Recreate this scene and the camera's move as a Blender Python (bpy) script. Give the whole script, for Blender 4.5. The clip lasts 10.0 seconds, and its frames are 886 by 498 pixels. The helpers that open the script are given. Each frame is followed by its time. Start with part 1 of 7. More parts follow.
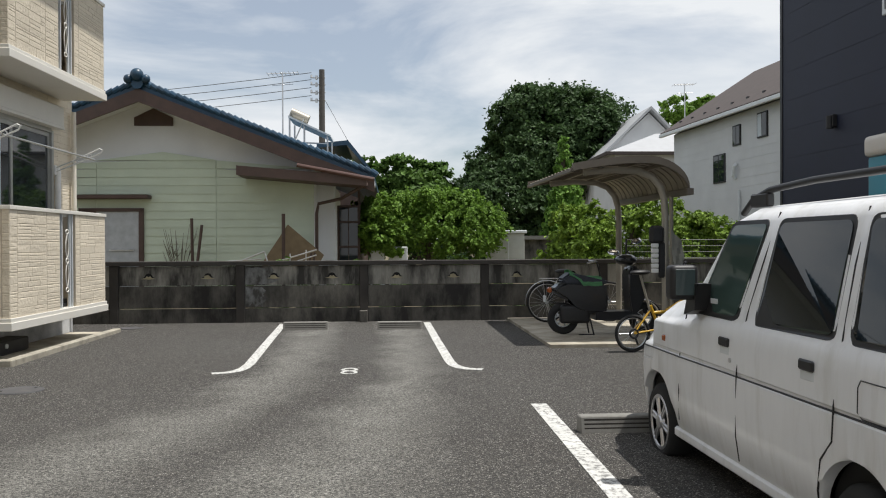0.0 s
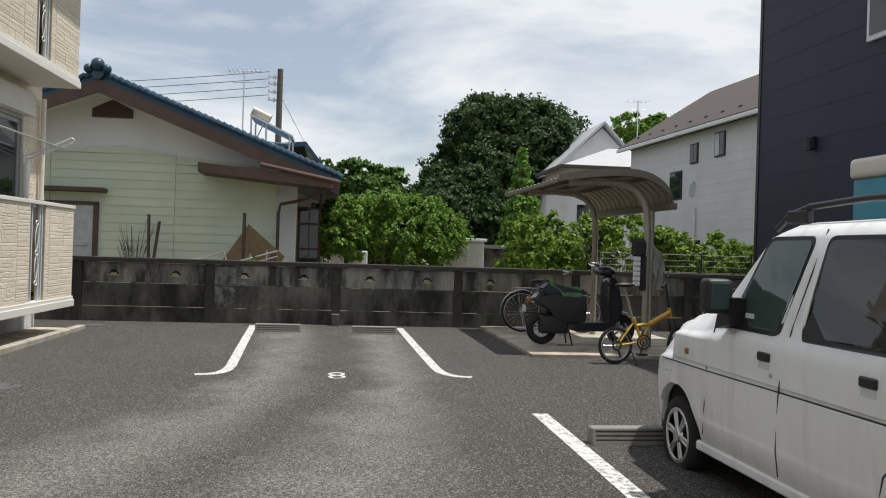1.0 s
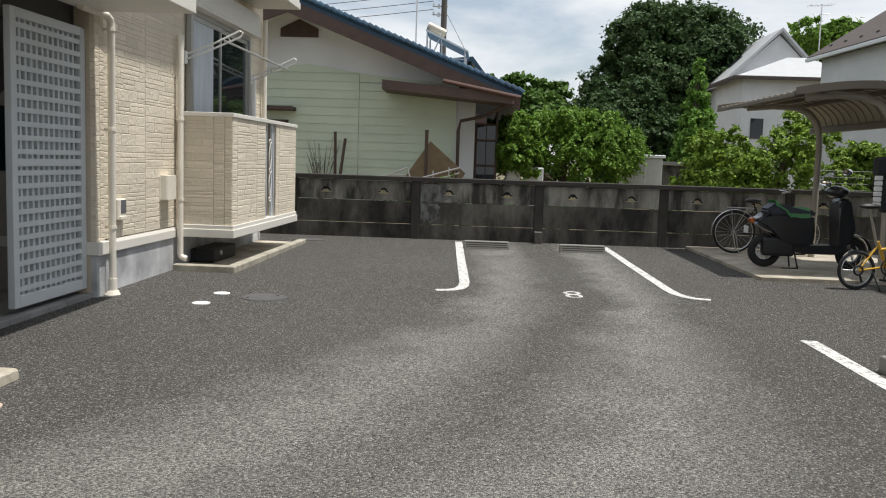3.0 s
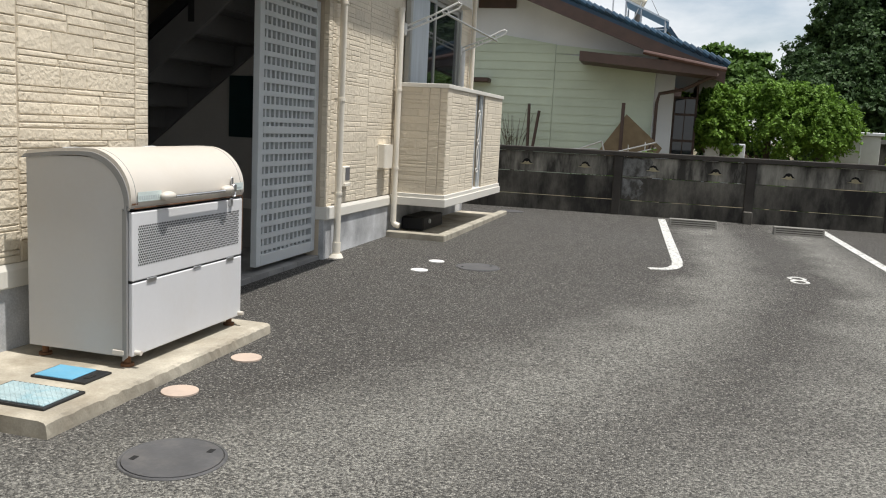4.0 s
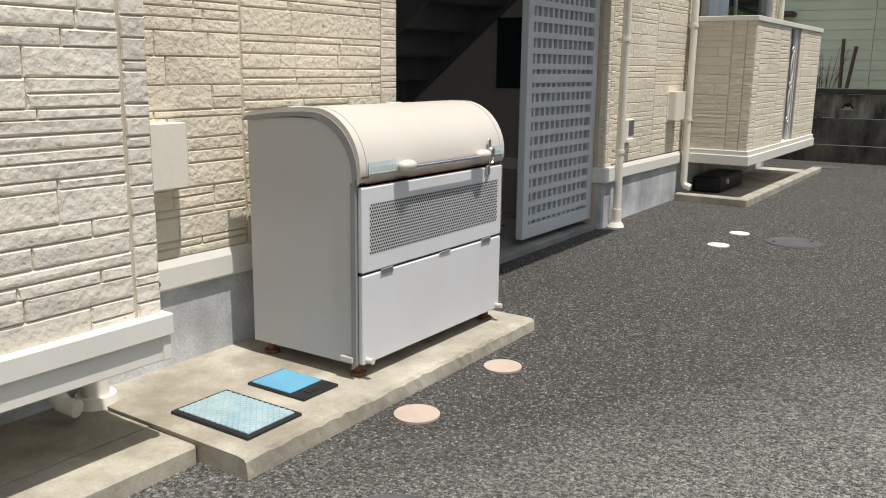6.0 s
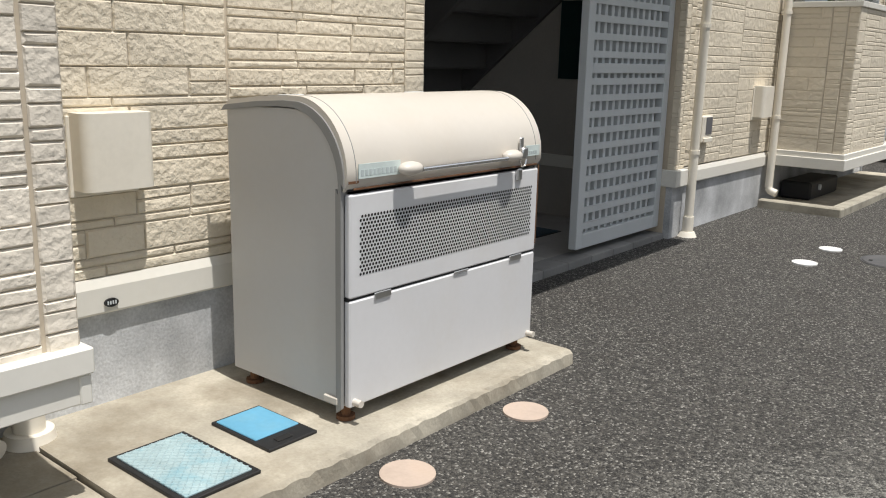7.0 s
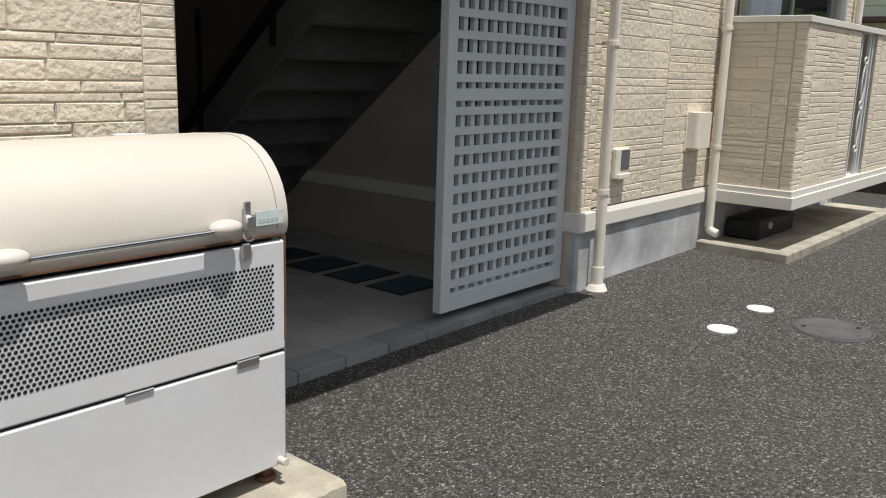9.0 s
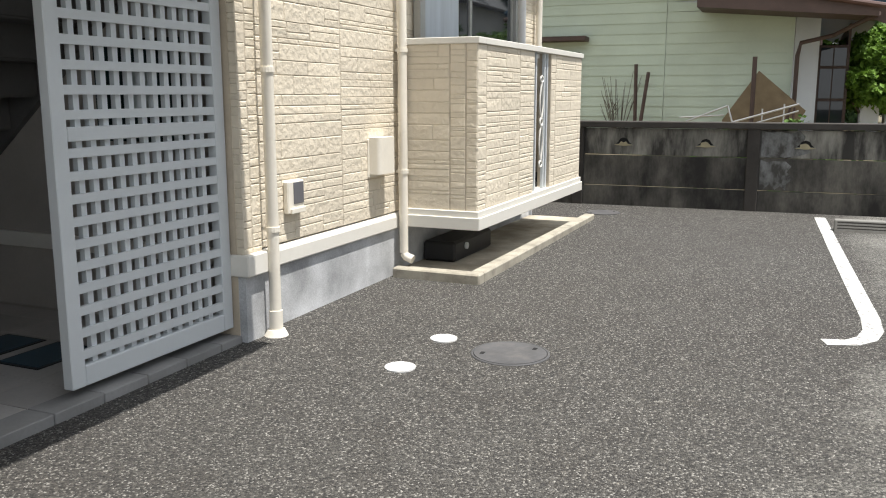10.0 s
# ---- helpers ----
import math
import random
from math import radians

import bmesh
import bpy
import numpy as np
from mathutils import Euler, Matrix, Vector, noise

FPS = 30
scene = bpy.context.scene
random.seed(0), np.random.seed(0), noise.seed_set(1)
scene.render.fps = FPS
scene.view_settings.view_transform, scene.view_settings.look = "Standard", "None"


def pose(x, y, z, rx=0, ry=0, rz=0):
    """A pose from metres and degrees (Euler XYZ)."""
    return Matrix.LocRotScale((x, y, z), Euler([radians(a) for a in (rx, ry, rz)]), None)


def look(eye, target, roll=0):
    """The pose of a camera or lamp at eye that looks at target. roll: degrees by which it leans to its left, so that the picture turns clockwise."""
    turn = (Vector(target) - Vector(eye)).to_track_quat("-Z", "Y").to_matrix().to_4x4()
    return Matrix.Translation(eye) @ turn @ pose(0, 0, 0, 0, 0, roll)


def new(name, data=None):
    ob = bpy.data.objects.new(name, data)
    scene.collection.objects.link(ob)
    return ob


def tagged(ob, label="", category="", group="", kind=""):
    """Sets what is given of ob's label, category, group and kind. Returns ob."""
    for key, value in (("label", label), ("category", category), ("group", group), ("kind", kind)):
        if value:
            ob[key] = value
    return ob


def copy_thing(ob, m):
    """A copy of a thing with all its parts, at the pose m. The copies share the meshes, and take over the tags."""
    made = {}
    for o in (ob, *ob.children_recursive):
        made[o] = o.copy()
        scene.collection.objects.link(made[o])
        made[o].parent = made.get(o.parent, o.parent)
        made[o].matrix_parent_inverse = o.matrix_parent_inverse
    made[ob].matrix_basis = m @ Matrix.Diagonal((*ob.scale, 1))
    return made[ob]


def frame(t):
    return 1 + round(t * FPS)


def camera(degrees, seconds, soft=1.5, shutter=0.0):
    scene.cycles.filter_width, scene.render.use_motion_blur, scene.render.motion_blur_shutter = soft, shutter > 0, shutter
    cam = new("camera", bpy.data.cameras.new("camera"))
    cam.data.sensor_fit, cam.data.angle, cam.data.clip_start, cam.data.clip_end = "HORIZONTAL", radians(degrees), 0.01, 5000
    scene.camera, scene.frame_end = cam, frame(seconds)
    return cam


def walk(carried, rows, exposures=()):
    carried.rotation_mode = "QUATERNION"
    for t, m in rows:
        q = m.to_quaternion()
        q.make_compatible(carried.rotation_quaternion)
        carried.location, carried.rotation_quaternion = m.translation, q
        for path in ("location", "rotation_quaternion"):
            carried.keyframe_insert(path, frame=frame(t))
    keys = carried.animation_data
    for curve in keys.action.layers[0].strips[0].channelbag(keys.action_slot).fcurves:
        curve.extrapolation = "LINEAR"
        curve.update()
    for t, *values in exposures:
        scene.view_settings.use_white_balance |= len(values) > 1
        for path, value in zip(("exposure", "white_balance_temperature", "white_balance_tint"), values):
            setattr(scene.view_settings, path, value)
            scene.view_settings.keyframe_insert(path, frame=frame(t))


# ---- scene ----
cam = camera(54.8, 10.0, soft=1.1)
PATH = [
    (0, (-0.034, 0.202, 1.498), (0.115, 2.205, 1.484), -0.24),
    (0.5, (-0.281, 0.296, 1.484), (-0.063, 2.293, 1.506), 0.29),
    (1, (-0.567, 0.37, 1.475), (-0.288, 2.36, 1.479), 1.83),
    (1.5, (-0.866, 0.375, 1.489), (-0.549, 2.359, 1.446), 1.17),
    (2, (-1.087, 0.393, 1.48), (-0.846, 2.386, 1.394), 1.04),
    (2.5, (-1.324, 0.474, 1.479), (-1.227, 2.475, 1.325), 1.13),
    (4, (-1.956, 0.469, 1.462), (-2.413, 2.405, 1.177), 2.89),
    (4.5, (-2.084, 0.672, 1.45), (-2.816, 2.512, 1.111), 1.58),
    (5, (-2.183, 0.898, 1.441), (-3.118, 2.636, 1.062), 0.10),
    (5.5, (-2.302, 1.213, 1.442), (-3.296, 2.911, 1.036), -0.13),
    (7, (-2.552, 2.284, 1.406), (-3.74, 3.844, 0.964), 1.44),
    (7.5, (-2.574, 2.62, 1.43), (-3.909, 4.048, 0.968), 0.38),
    (8, (-2.524, 2.991, 1.474), (-4.016, 4.251, 1.001), 1.29),
    (8.5, (-2.527, 3.336, 1.456), (-3.959, 4.675, 1.015), 2.07),
    (9, (-2.444, 3.672, 1.493), (-3.646, 5.227, 1.077), 1.78),
    (9.5, (-2.26, 4.007, 1.531), (-3.229, 5.729, 1.164), 0.90),
    (10, (-2.208, 4.323, 1.536), (-2.927, 6.165, 1.178), -0.04),
]
walk(cam, [(t, look(eye, target, roll)) for t, eye, target, roll in PATH],
     [(0.0, -0.03), (2.5, 0.04), (4.5, 0.10), (5.5, 0.04), (8.0, -0.06), (8.5, -0.14), (9.0, -0.02), (9.5, 0.45), (10.0, 0.60)])

# ---- world, sun ----
SUN_DIR = Vector((0.31, -0.04, 1.0)).normalized()
world = bpy.data.worlds.new("sky")
scene.world = world
world.use_nodes = True
wn, wl = world.node_tree.nodes, world.node_tree.links
wn.clear()
w_out = wn.new("ShaderNodeOutputWorld")
w_bg = wn.new("ShaderNodeBackground")
w_sky = wn.new("ShaderNodeTexSky")
w_sky.sky_type = 'NISHITA'
w_sky.sun_disc = False
w_sky.sun_elevation = math.asin(SUN_DIR.z)
w_sky.sun_rotation = math.atan2(SUN_DIR.x, SUN_DIR.y)
w_sky.air_density, w_sky.dust_density, w_sky.ozone_density = 1.0, 1.0, 1.0
w_co = wn.new("ShaderNodeTexCoord")
w_map = wn.new("ShaderNodeMapping")
w_map.inputs["Scale"].default_value = (1.6, 1.6, 5.5)
w_map.inputs["Location"].default_value = (0.3, 0.1, 0.25)
w_noise = wn.new("ShaderNodeTexNoise")
w_noise.inputs["Scale"].default_value = 1.7
w_noise.inputs["Detail"].default_value = 7.0
w_noise.inputs["Roughness"].default_value = 0.55
w_noise.inputs["Distortion"].default_value = 0.4
w_ramp = wn.new("ShaderNodeValToRGB")
w_ramp.color_ramp.elements[0].position = 0.37
w_ramp.color_ramp.elements[0].color = (0.30, 0.30, 0.30, 1)
w_ramp.color_ramp.elements[1].position = 0.60
w_ramp.color_ramp.elements[1].color = (1, 1, 1, 1)
w_mix = wn.new("ShaderNodeMix")
w_mix.data_type = 'RGBA'
CLOUD = (8.6, 8.9, 9.2, 1)
w_mix.inputs[7].default_value = CLOUD
wl.new(w_co.outputs["Generated"], w_map.inputs["Vector"])
wl.new(w_map.outputs["Vector"], w_noise.inputs["Vector"])
wl.new(w_noise.outputs["Fac"], w_ramp.inputs["Fac"])
wl.new(w_ramp.outputs["Color"], w_mix.inputs[0])
wl.new(w_sky.outputs["Color"], w_mix.inputs[6])
wl.new(w_mix.outputs[2], w_bg.inputs["Color"])
w_bg.inputs["Strength"].default_value = 0.10
wl.new(w_bg.outputs["Background"], w_out.inputs["Surface"])

sun_data = bpy.data.lights.new("sun", 'SUN')
sun_data.energy = 4.6
sun_data.angle = radians(0.6)
sun_data.color = (1.0, 0.965, 0.915)
sun = new("sun", sun_data)
sun.rotation_euler = SUN_DIR.to_track_quat("Z", "Y").to_euler()
sun.location = (10, -10, 30)


# ---- materials ----
def material(name, base, rough=0.7, metal=0.0, vary=0.12, scale=6.0, fine=60.0, bump=0.15, dirt=0.0, dirt_color=(0.06, 0.055, 0.045),
             dirt_scale=2.0, dirt_at=(0.48, 0.72), island=0.0, piece=0.0, stretch=(1, 1, 1), coat=0.0, dist=0.003, chisel=0.0):
    """Paint, stone or plastic with two scales of variation, dirt patches and fine relief."""
    m = bpy.data.materials.new(name)
    m.use_nodes = True
    n, l = m.node_tree.nodes, m.node_tree.links
    b = n["Principled BSDF"]
    b.inputs["Roughness"].default_value = rough
    b.inputs["Metallic"].default_value = metal
    b.inputs["Coat Weight"].default_value = coat
    geo = n.new("ShaderNodeNewGeometry")
    mp = n.new("ShaderNodeMapping")
    mp.inputs["Scale"].default_value = stretch
    l.new(geo.outputs["Position"], mp.inputs["Vector"])

    def tex(s, detail=4.0):
        t = n.new("ShaderNodeTexNoise")
        t.inputs["Scale"].default_value = s
        t.inputs["Detail"].default_value = detail
        l.new(mp.outputs["Vector"], t.inputs["Vector"])
        return t

    def mixer(fac, a, bb, blend='MIX'):
        x = n.new("ShaderNodeMix")
        x.data_type, x.blend_type = 'RGBA', blend
        for sock, v in ((x.inputs[0], fac), (x.inputs[6], a), (x.inputs[7], bb)):
            if isinstance(v, bpy.types.NodeSocket):
                l.new(v, sock)
            elif isinstance(v, (int, float)):
                sock.default_value = v
            else:
                sock.default_value = (*v[:3], 1)
        return x.outputs[2]

    def ramp(out, lo, hi):
        r = n.new("ShaderNodeMapRange")
        r.inputs["From Min"].default_value, r.inputs["From Max"].default_value = lo, hi
        l.new(out, r.inputs["Value"])
        return r.outputs["Result"]

    big, small = tex(scale), tex(fine, 3.0)
    dark = [c * (1 - vary) for c in base]
    light = [min(1, c * (1 + vary)) for c in base]
    col = mixer(ramp(big.outputs["Fac"], 0.3, 0.7), dark, light)
    col = mixer(ramp(small.outputs["Fac"], 0.25, 0.75), col, mixer(1.0, col, [1 - vary * 0.8] * 3, 'MULTIPLY'))
    if island or piece:
        r = n.new("ShaderNodeMapRange")
        k = island or piece
        r.inputs["To Min"].default_value, r.inputs["To Max"].default_value = 1 - k, 1.0 + k * 0.4
        if island:
            l.new(geo.outputs["Random Per Island"], r.inputs["Value"])
        else:
            oi = n.new("ShaderNodeObjectInfo")
            l.new(oi.outputs["Random"], r.inputs["Value"])
        cc = n.new("ShaderNodeCombineColor")
        for i in range(3):
            l.new(r.outputs["Result"], cc.inputs[i])
        col = mixer(1.0, col, cc.outputs[0], 'MULTIPLY')
    if dirt:
        d = tex(dirt_scale, 8.0)
        d.inputs["Roughness"].default_value = 0.65
        mm = n.new("ShaderNodeMath")
        mm.operation = 'MULTIPLY'
        mm.inputs[1].default_value = dirt
        l.new(ramp(d.outputs["Fac"], *dirt_at), mm.inputs[0])
        col = mixer(mm.outputs[0], col, dirt_color)
    l.new(col, b.inputs["Base Color"])
    if bump:
        bp = n.new("ShaderNodeBump")
        bp.inputs["Strength"].default_value = bump
        bp.inputs["Distance"].default_value = dist
        l.new(small.outputs["Fac"], bp.inputs["Height"])
        if chisel:
            vo = n.new("ShaderNodeTexVoronoi")
            vo.inputs["Scale"].default_value = 17.0
            warp = n.new("ShaderNodeVectorMath")
            warp.operation = 'MULTIPLY_ADD'
            warp.inputs[1].default_value = (0.09, 0.09, 0.09)
            l.new(big.outputs["Color"], warp.inputs[0])
            l.new(mp.outputs["Vector"], warp.inputs[2])
            l.new(warp.outputs[0], vo.inputs["Vector"])
            b2 = n.new("ShaderNodeBump")
            b2.inputs["Strength"].default_value, b2.inputs["Distance"].default_value = chisel, 0.02
            l.new(vo.outputs["Distance"], b2.inputs["Height"])
            l.new(b2.outputs["Normal"], bp.inputs["Normal"])
        l.new(bp.outputs["Normal"], b.inputs["Normal"])
    return m


def plain_metal(name, base, rough=0.3):
    return material(name, base, rough, 1.0, vary=0.08, scale=8, fine=120, bump=0.03)


SIDING = material("cream_siding", (0.74, 0.66, 0.525), 0.8, vary=0.06, scale=1.2, fine=24, bump=1.0, island=0.08, dist=0.010, chisel=0.06)
SIDING_PIECE = material("cream_siding_piece", (0.74, 0.66, 0.525), 0.8, vary=0.06, scale=1.2, fine=36, bump=1.0, piece=0.10, dist=0.011, chisel=0.06)
# bay stones toned slightly greyer than the stones of the other walls
SIDING_BAY = material("greyer_bay_siding", (0.74, 0.675, 0.575), 0.8, vary=0.07, scale=1.4, fine=30, bump=1.0, piece=0.10, dist=0.009, chisel=0.10)
JOINT = material("siding_joint", (0.56, 0.48, 0.37), 0.9, vary=0.1, fine=50)
TRIM = material("cream_white_trim", (0.76, 0.735, 0.67), 0.5, vary=0.04, scale=2, fine=30, bump=0.04, dirt=0.15, dirt_color=(0.45, 0.40, 0.3))
FOUNDATION = material("speckled_foundation", (0.55, 0.56, 0.57), 0.9, vary=0.36, scale=3, fine=95, bump=0.6)


def asphalt_material():
    """Worn open-grained asphalt: dark binder, pale stones, dusty wheel tracks and brownish stains."""
    m = bpy.data.materials.new("asphalt")
    m.use_nodes = True
    n, l = m.node_tree.nodes, m.node_tree.links
    b = n["Principled BSDF"]
    b.inputs["Roughness"].default_value = 0.88
    geo = n.new("ShaderNodeNewGeometry")

    def noise_tex(scale, detail, rough=0.5):
        t = n.new("ShaderNodeTexNoise")
        t.inputs["Scale"].default_value, t.inputs["Detail"].default_value, t.inputs["Roughness"].default_value = scale, detail, rough
        l.new(geo.outputs["Position"], t.inputs["Vector"])
        return t.outputs["Fac"]

    def span(v, a, c, lo=0.0, hi=1.0):
        r = n.new("ShaderNodeMapRange")
        for k, x in (("From Min", a), ("From Max", c), ("To Min", lo), ("To Max", hi)):
            r.inputs[k].default_value = x
        l.new(v, r.inputs["Value"])
        return r.outputs["Result"]

    def mix(f, a, c):
        x = n.new("ShaderNodeMix")
        x.data_type = 'RGBA'
        for s, v in ((x.inputs[0], f), (x.inputs[6], a), (x.inputs[7], c)):
            if isinstance(v, bpy.types.NodeSocket):
                l.new(v, s)
            else:
                s.default_value = (*v, 1)
        return x.outputs[2]

    vor = n.new("ShaderNodeTexVoronoi")
    vor.inputs["Scale"].default_value = 125.0
    l.new(geo.outputs["Position"], vor.inputs["Vector"])
    sep = n.new("ShaderNodeSeparateColor")
    l.new(vor.outputs["Color"], sep.inputs[0])
    def calc(op, a, c=0.0):
        x = n.new("ShaderNodeMath")
        x.operation = op
        for sock, v in zip(x.inputs, (a, c)):
            if isinstance(v, bpy.types.NodeSocket):
                l.new(v, sock)
            else:
                sock.default_value = v
        return x.outputs[0]

    xyz = n.new("ShaderNodeSeparateXYZ")
    l.new(geo.outputs["Position"], xyz.inputs[0])
    px, py = xyz.outputs[0], xyz.outputs[1]
    patch = noise_tex(0.9, 6.0, 0.62)
    drift = calc('MULTIPLY', calc('SUBTRACT', patch, 0.5), 1.1)
    bend = calc('POWER', calc('MAXIMUM', calc('SUBTRACT', 11.0, py), 0.0), 2.0)
    col = mix(span(noise_tex(0.33, 6.0, 0.62), 0.36, 0.66), (0.125, 0.115, 0.100), (0.165, 0.157, 0.140))
    # paler near zone, then two dusty wheel tracks that swing out of the bay
    near_pale = calc('MULTIPLY', span(calc('ADD', py, calc('MULTIPLY', drift, 2.0)), 9.4, 4.6), calc('MULTIPLY', span(calc('ADD', px, drift), 1.2, -1.6), span(calc('ADD', px, drift), -4.0, -2.3, 0.25, 1.0)))
    col = mix(calc('MULTIPLY', near_pale, 0.85), col, (0.225, 0.216, 0.194))
    for c, a in ((-1.02, 0.043), (0.34, 0.026)):
        u = calc('ABSOLUTE', calc('ADD', calc('ADD', calc('SUBTRACT', px, c), calc('MULTIPLY', bend, a)), drift))
        wide = calc('ADD', 0.46, calc('MULTIPLY', bend, 0.016))
        on = span(calc('DIVIDE', u, wide), 1.0, 0.15, 0.0, 1.0)
        on = calc('MULTIPLY', on, span(patch, 0.30, 0.62, 0.45, 0.92))
        col = mix(on, col, (0.52, 0.512, 0.46))
    col = mix(span(noise_tex(2.3, 6.0, 0.6), 0.52, 0.72, 0.0, 0.35), col, (0.105, 0.088, 0.070))
    col = mix(span(sep.outputs[0], 0.0, 0.8, 0.85, 0.0), col, (0.022, 0.021, 0.021))
    col = mix(span(sep.outputs[1], 0.85, 0.94, 0.0, 0.85), col, (0.52, 0.50, 0.455))
    col = mix(span(noise_tex(55.0, 4.0, 0.75), 0.38, 0.60, 0.80, 0.0), col, (0.020, 0.019, 0.019))
    l.new(col, b.inputs["Base Color"])
    bp = n.new("ShaderNodeBump")
    bp.inputs["Strength"].default_value, bp.inputs["Distance"].default_value = 1.0, 0.014
    bp.invert = True
    l.new(vor.outputs["Distance"], bp.inputs["Height"])
    l.new(bp.outputs["Normal"], b.inputs["Normal"])
    return m


ASPHALT = asphalt_material()
CONCRETE = material("pale_concrete", (0.46, 0.42, 0.34), 0.9, vary=0.24, scale=3.5, fine=90, bump=0.5, dirt=0.75, dirt_color=(0.20, 0.165, 0.115), dirt_scale=3.2, dirt_at=(0.42, 0.70))
KERB = material("weathered_kerb", (0.40, 0.37, 0.30), 0.9, vary=0.16, scale=5, fine=70, bump=0.4, dirt=0.6, dirt_color=(0.13, 0.11, 0.09), dirt_scale=7)
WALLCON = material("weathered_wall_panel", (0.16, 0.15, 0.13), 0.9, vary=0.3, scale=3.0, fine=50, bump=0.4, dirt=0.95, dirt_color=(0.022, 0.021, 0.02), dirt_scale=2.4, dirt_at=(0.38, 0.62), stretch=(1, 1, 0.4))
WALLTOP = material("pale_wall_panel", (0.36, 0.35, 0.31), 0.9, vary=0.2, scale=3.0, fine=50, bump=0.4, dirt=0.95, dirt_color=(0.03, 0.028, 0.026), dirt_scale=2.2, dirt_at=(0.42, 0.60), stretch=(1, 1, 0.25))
WALLDARK = material("dark_wall_coping", (0.055, 0.05, 0.045), 0.95, vary=0.2, scale=4, fine=60, bump=0.4)
LINE = material("white_road_paint", (0.62, 0.62, 0.59), 0.8, vary=0.12, scale=5, fine=60, bump=0.7, dirt=0.9, dirt_color=(0.14, 0.135, 0.13), dirt_scale=26, dirt_at=(0.50, 0.62), dist=0.008)
EARTH = material("garden_earth", (0.16, 0.13, 0.08), 1.0, vary=0.3, scale=0.8, fine=20, bump=0.6, dirt=0.7, dirt_color=(0.06, 0.10, 0.03), dirt_scale=0.6)
GATE_GREY = material("pale_grey_gate", (0.64, 0.67, 0.68), 0.45, vary=0.03, scale=3, fine=50, bump=0.03)
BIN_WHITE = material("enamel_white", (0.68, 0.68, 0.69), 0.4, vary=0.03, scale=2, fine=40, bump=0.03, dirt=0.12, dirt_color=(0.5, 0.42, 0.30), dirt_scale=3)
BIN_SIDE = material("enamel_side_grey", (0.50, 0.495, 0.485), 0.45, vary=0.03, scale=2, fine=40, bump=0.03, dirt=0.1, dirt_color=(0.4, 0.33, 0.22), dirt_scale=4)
BIN_LID = material("ivory_lid", (0.63, 0.585, 0.52), 0.4, vary=0.03, scale=2, fine=40, bump=0.03, dirt=0.12, dirt_color=(0.55, 0.45, 0.3), dirt_scale=3)
BLACK = material("black_plastic", (0.015, 0.015, 0.016), 0.5, vary=0.2, fine=80, bump=0.1)
RUBBER = material("tyre_rubber", (0.02, 0.02, 0.02), 0.85, vary=0.2, fine=90, bump=0.3)
# near-black that paints the shade in holes, slots and under overhangs
HOLE_SHADE = material("hole_shade_black", (0.012, 0.012, 0.012), 0.95, vary=0.1)
INTERIOR = material("stair_hall_wall", (0.43, 0.40, 0.36), 0.85, vary=0.08, scale=2, fine=40)
STEEL = plain_metal("galvanised_steel", (0.62, 0.62, 0.62), 0.35)
CHROME = plain_metal("chrome", (0.8, 0.8, 0.8), 0.12)
RUST = material("rust", (0.16, 0.075, 0.035), 0.9, vary=0.3, fine=60)
NAVY = material("navy_cladding", (0.010, 0.014, 0.033), 0.6, vary=0.1, scale=1.5, fine=40, bump=0.15)
BARK = material("bark", (0.10, 0.075, 0.05), 0.95, vary=0.3, scale=6, fine=40, bump=0.8, stretch=(1, 1, 0.3))


def glass(name, tint=(0.02, 0.025, 0.03), rough=0.03, transmission=0.0):
    m = bpy.data.materials.new(name)
    m.use_nodes = True
    b = m.node_tree.nodes["Principled BSDF"]
    b.inputs["Base Color"].default_value = (*tint, 1)
    b.inputs["Roughness"].default_value = rough
    b.inputs["Transmission Weight"].default_value = transmission
    b.inputs["IOR"].default_value = 1.5
    return m


GLASS_DARK = glass("dark_window_glass")
GLASS_CLEAR = glass("green_tinted_glass", (0.75, 0.9, 0.82), 0.0, 1.0)


# ---- mesh helpers ----
PLACE = [Matrix.Identity(4)]
WALL_X = -5.31
BUILDING = Matrix.Translation((WALL_X, 4.5, 0)) @ Matrix.Rotation(radians(-2.2), 4, 'Z') @ Matrix.Translation((-WALL_X, -4.5, 0))


def ground_z(y):
    return 0.03 + 0.006 * (min(max(y, -2.0), 16.0) - 3.0)


def box(bm, x0, x1, y0, y1, z0, z1, bevel=0.0, seg=1):
    """A box between two corners, its edges bevelled."""
    r = bmesh.ops.create_cube(bm, size=1.0)
    vs = r["verts"]
    m = Matrix.Translation(((x0 + x1) / 2, (y0 + y1) / 2, (z0 + z1) / 2)) @ Matrix.Diagonal((abs(x1 - x0), abs(y1 - y0), abs(z1 - z0), 1))
    bmesh.ops.transform(bm, matrix=m, verts=vs)
    if bevel:
        es = list({e for v in vs for e in v.link_edges})
        bmesh.ops.bevel(bm, geom=es, offset=bevel, segments=seg, affect='EDGES', profile=0.6)
    return vs


def tube(bm, p, q, r, seg=10, r2=None, cap=True):
    """A round bar from p to q."""
    p, q = Vector(p), Vector(q)
    d = q - p
    m = Matrix.Translation((p + q) / 2) @ d.to_track_quat("Z", "Y").to_matrix().to_4x4()
    bmesh.ops.create_cone(bm, cap_ends=cap, segments=seg, radius1=r, radius2=r if r2 is None else r2, depth=d.length, matrix=m)


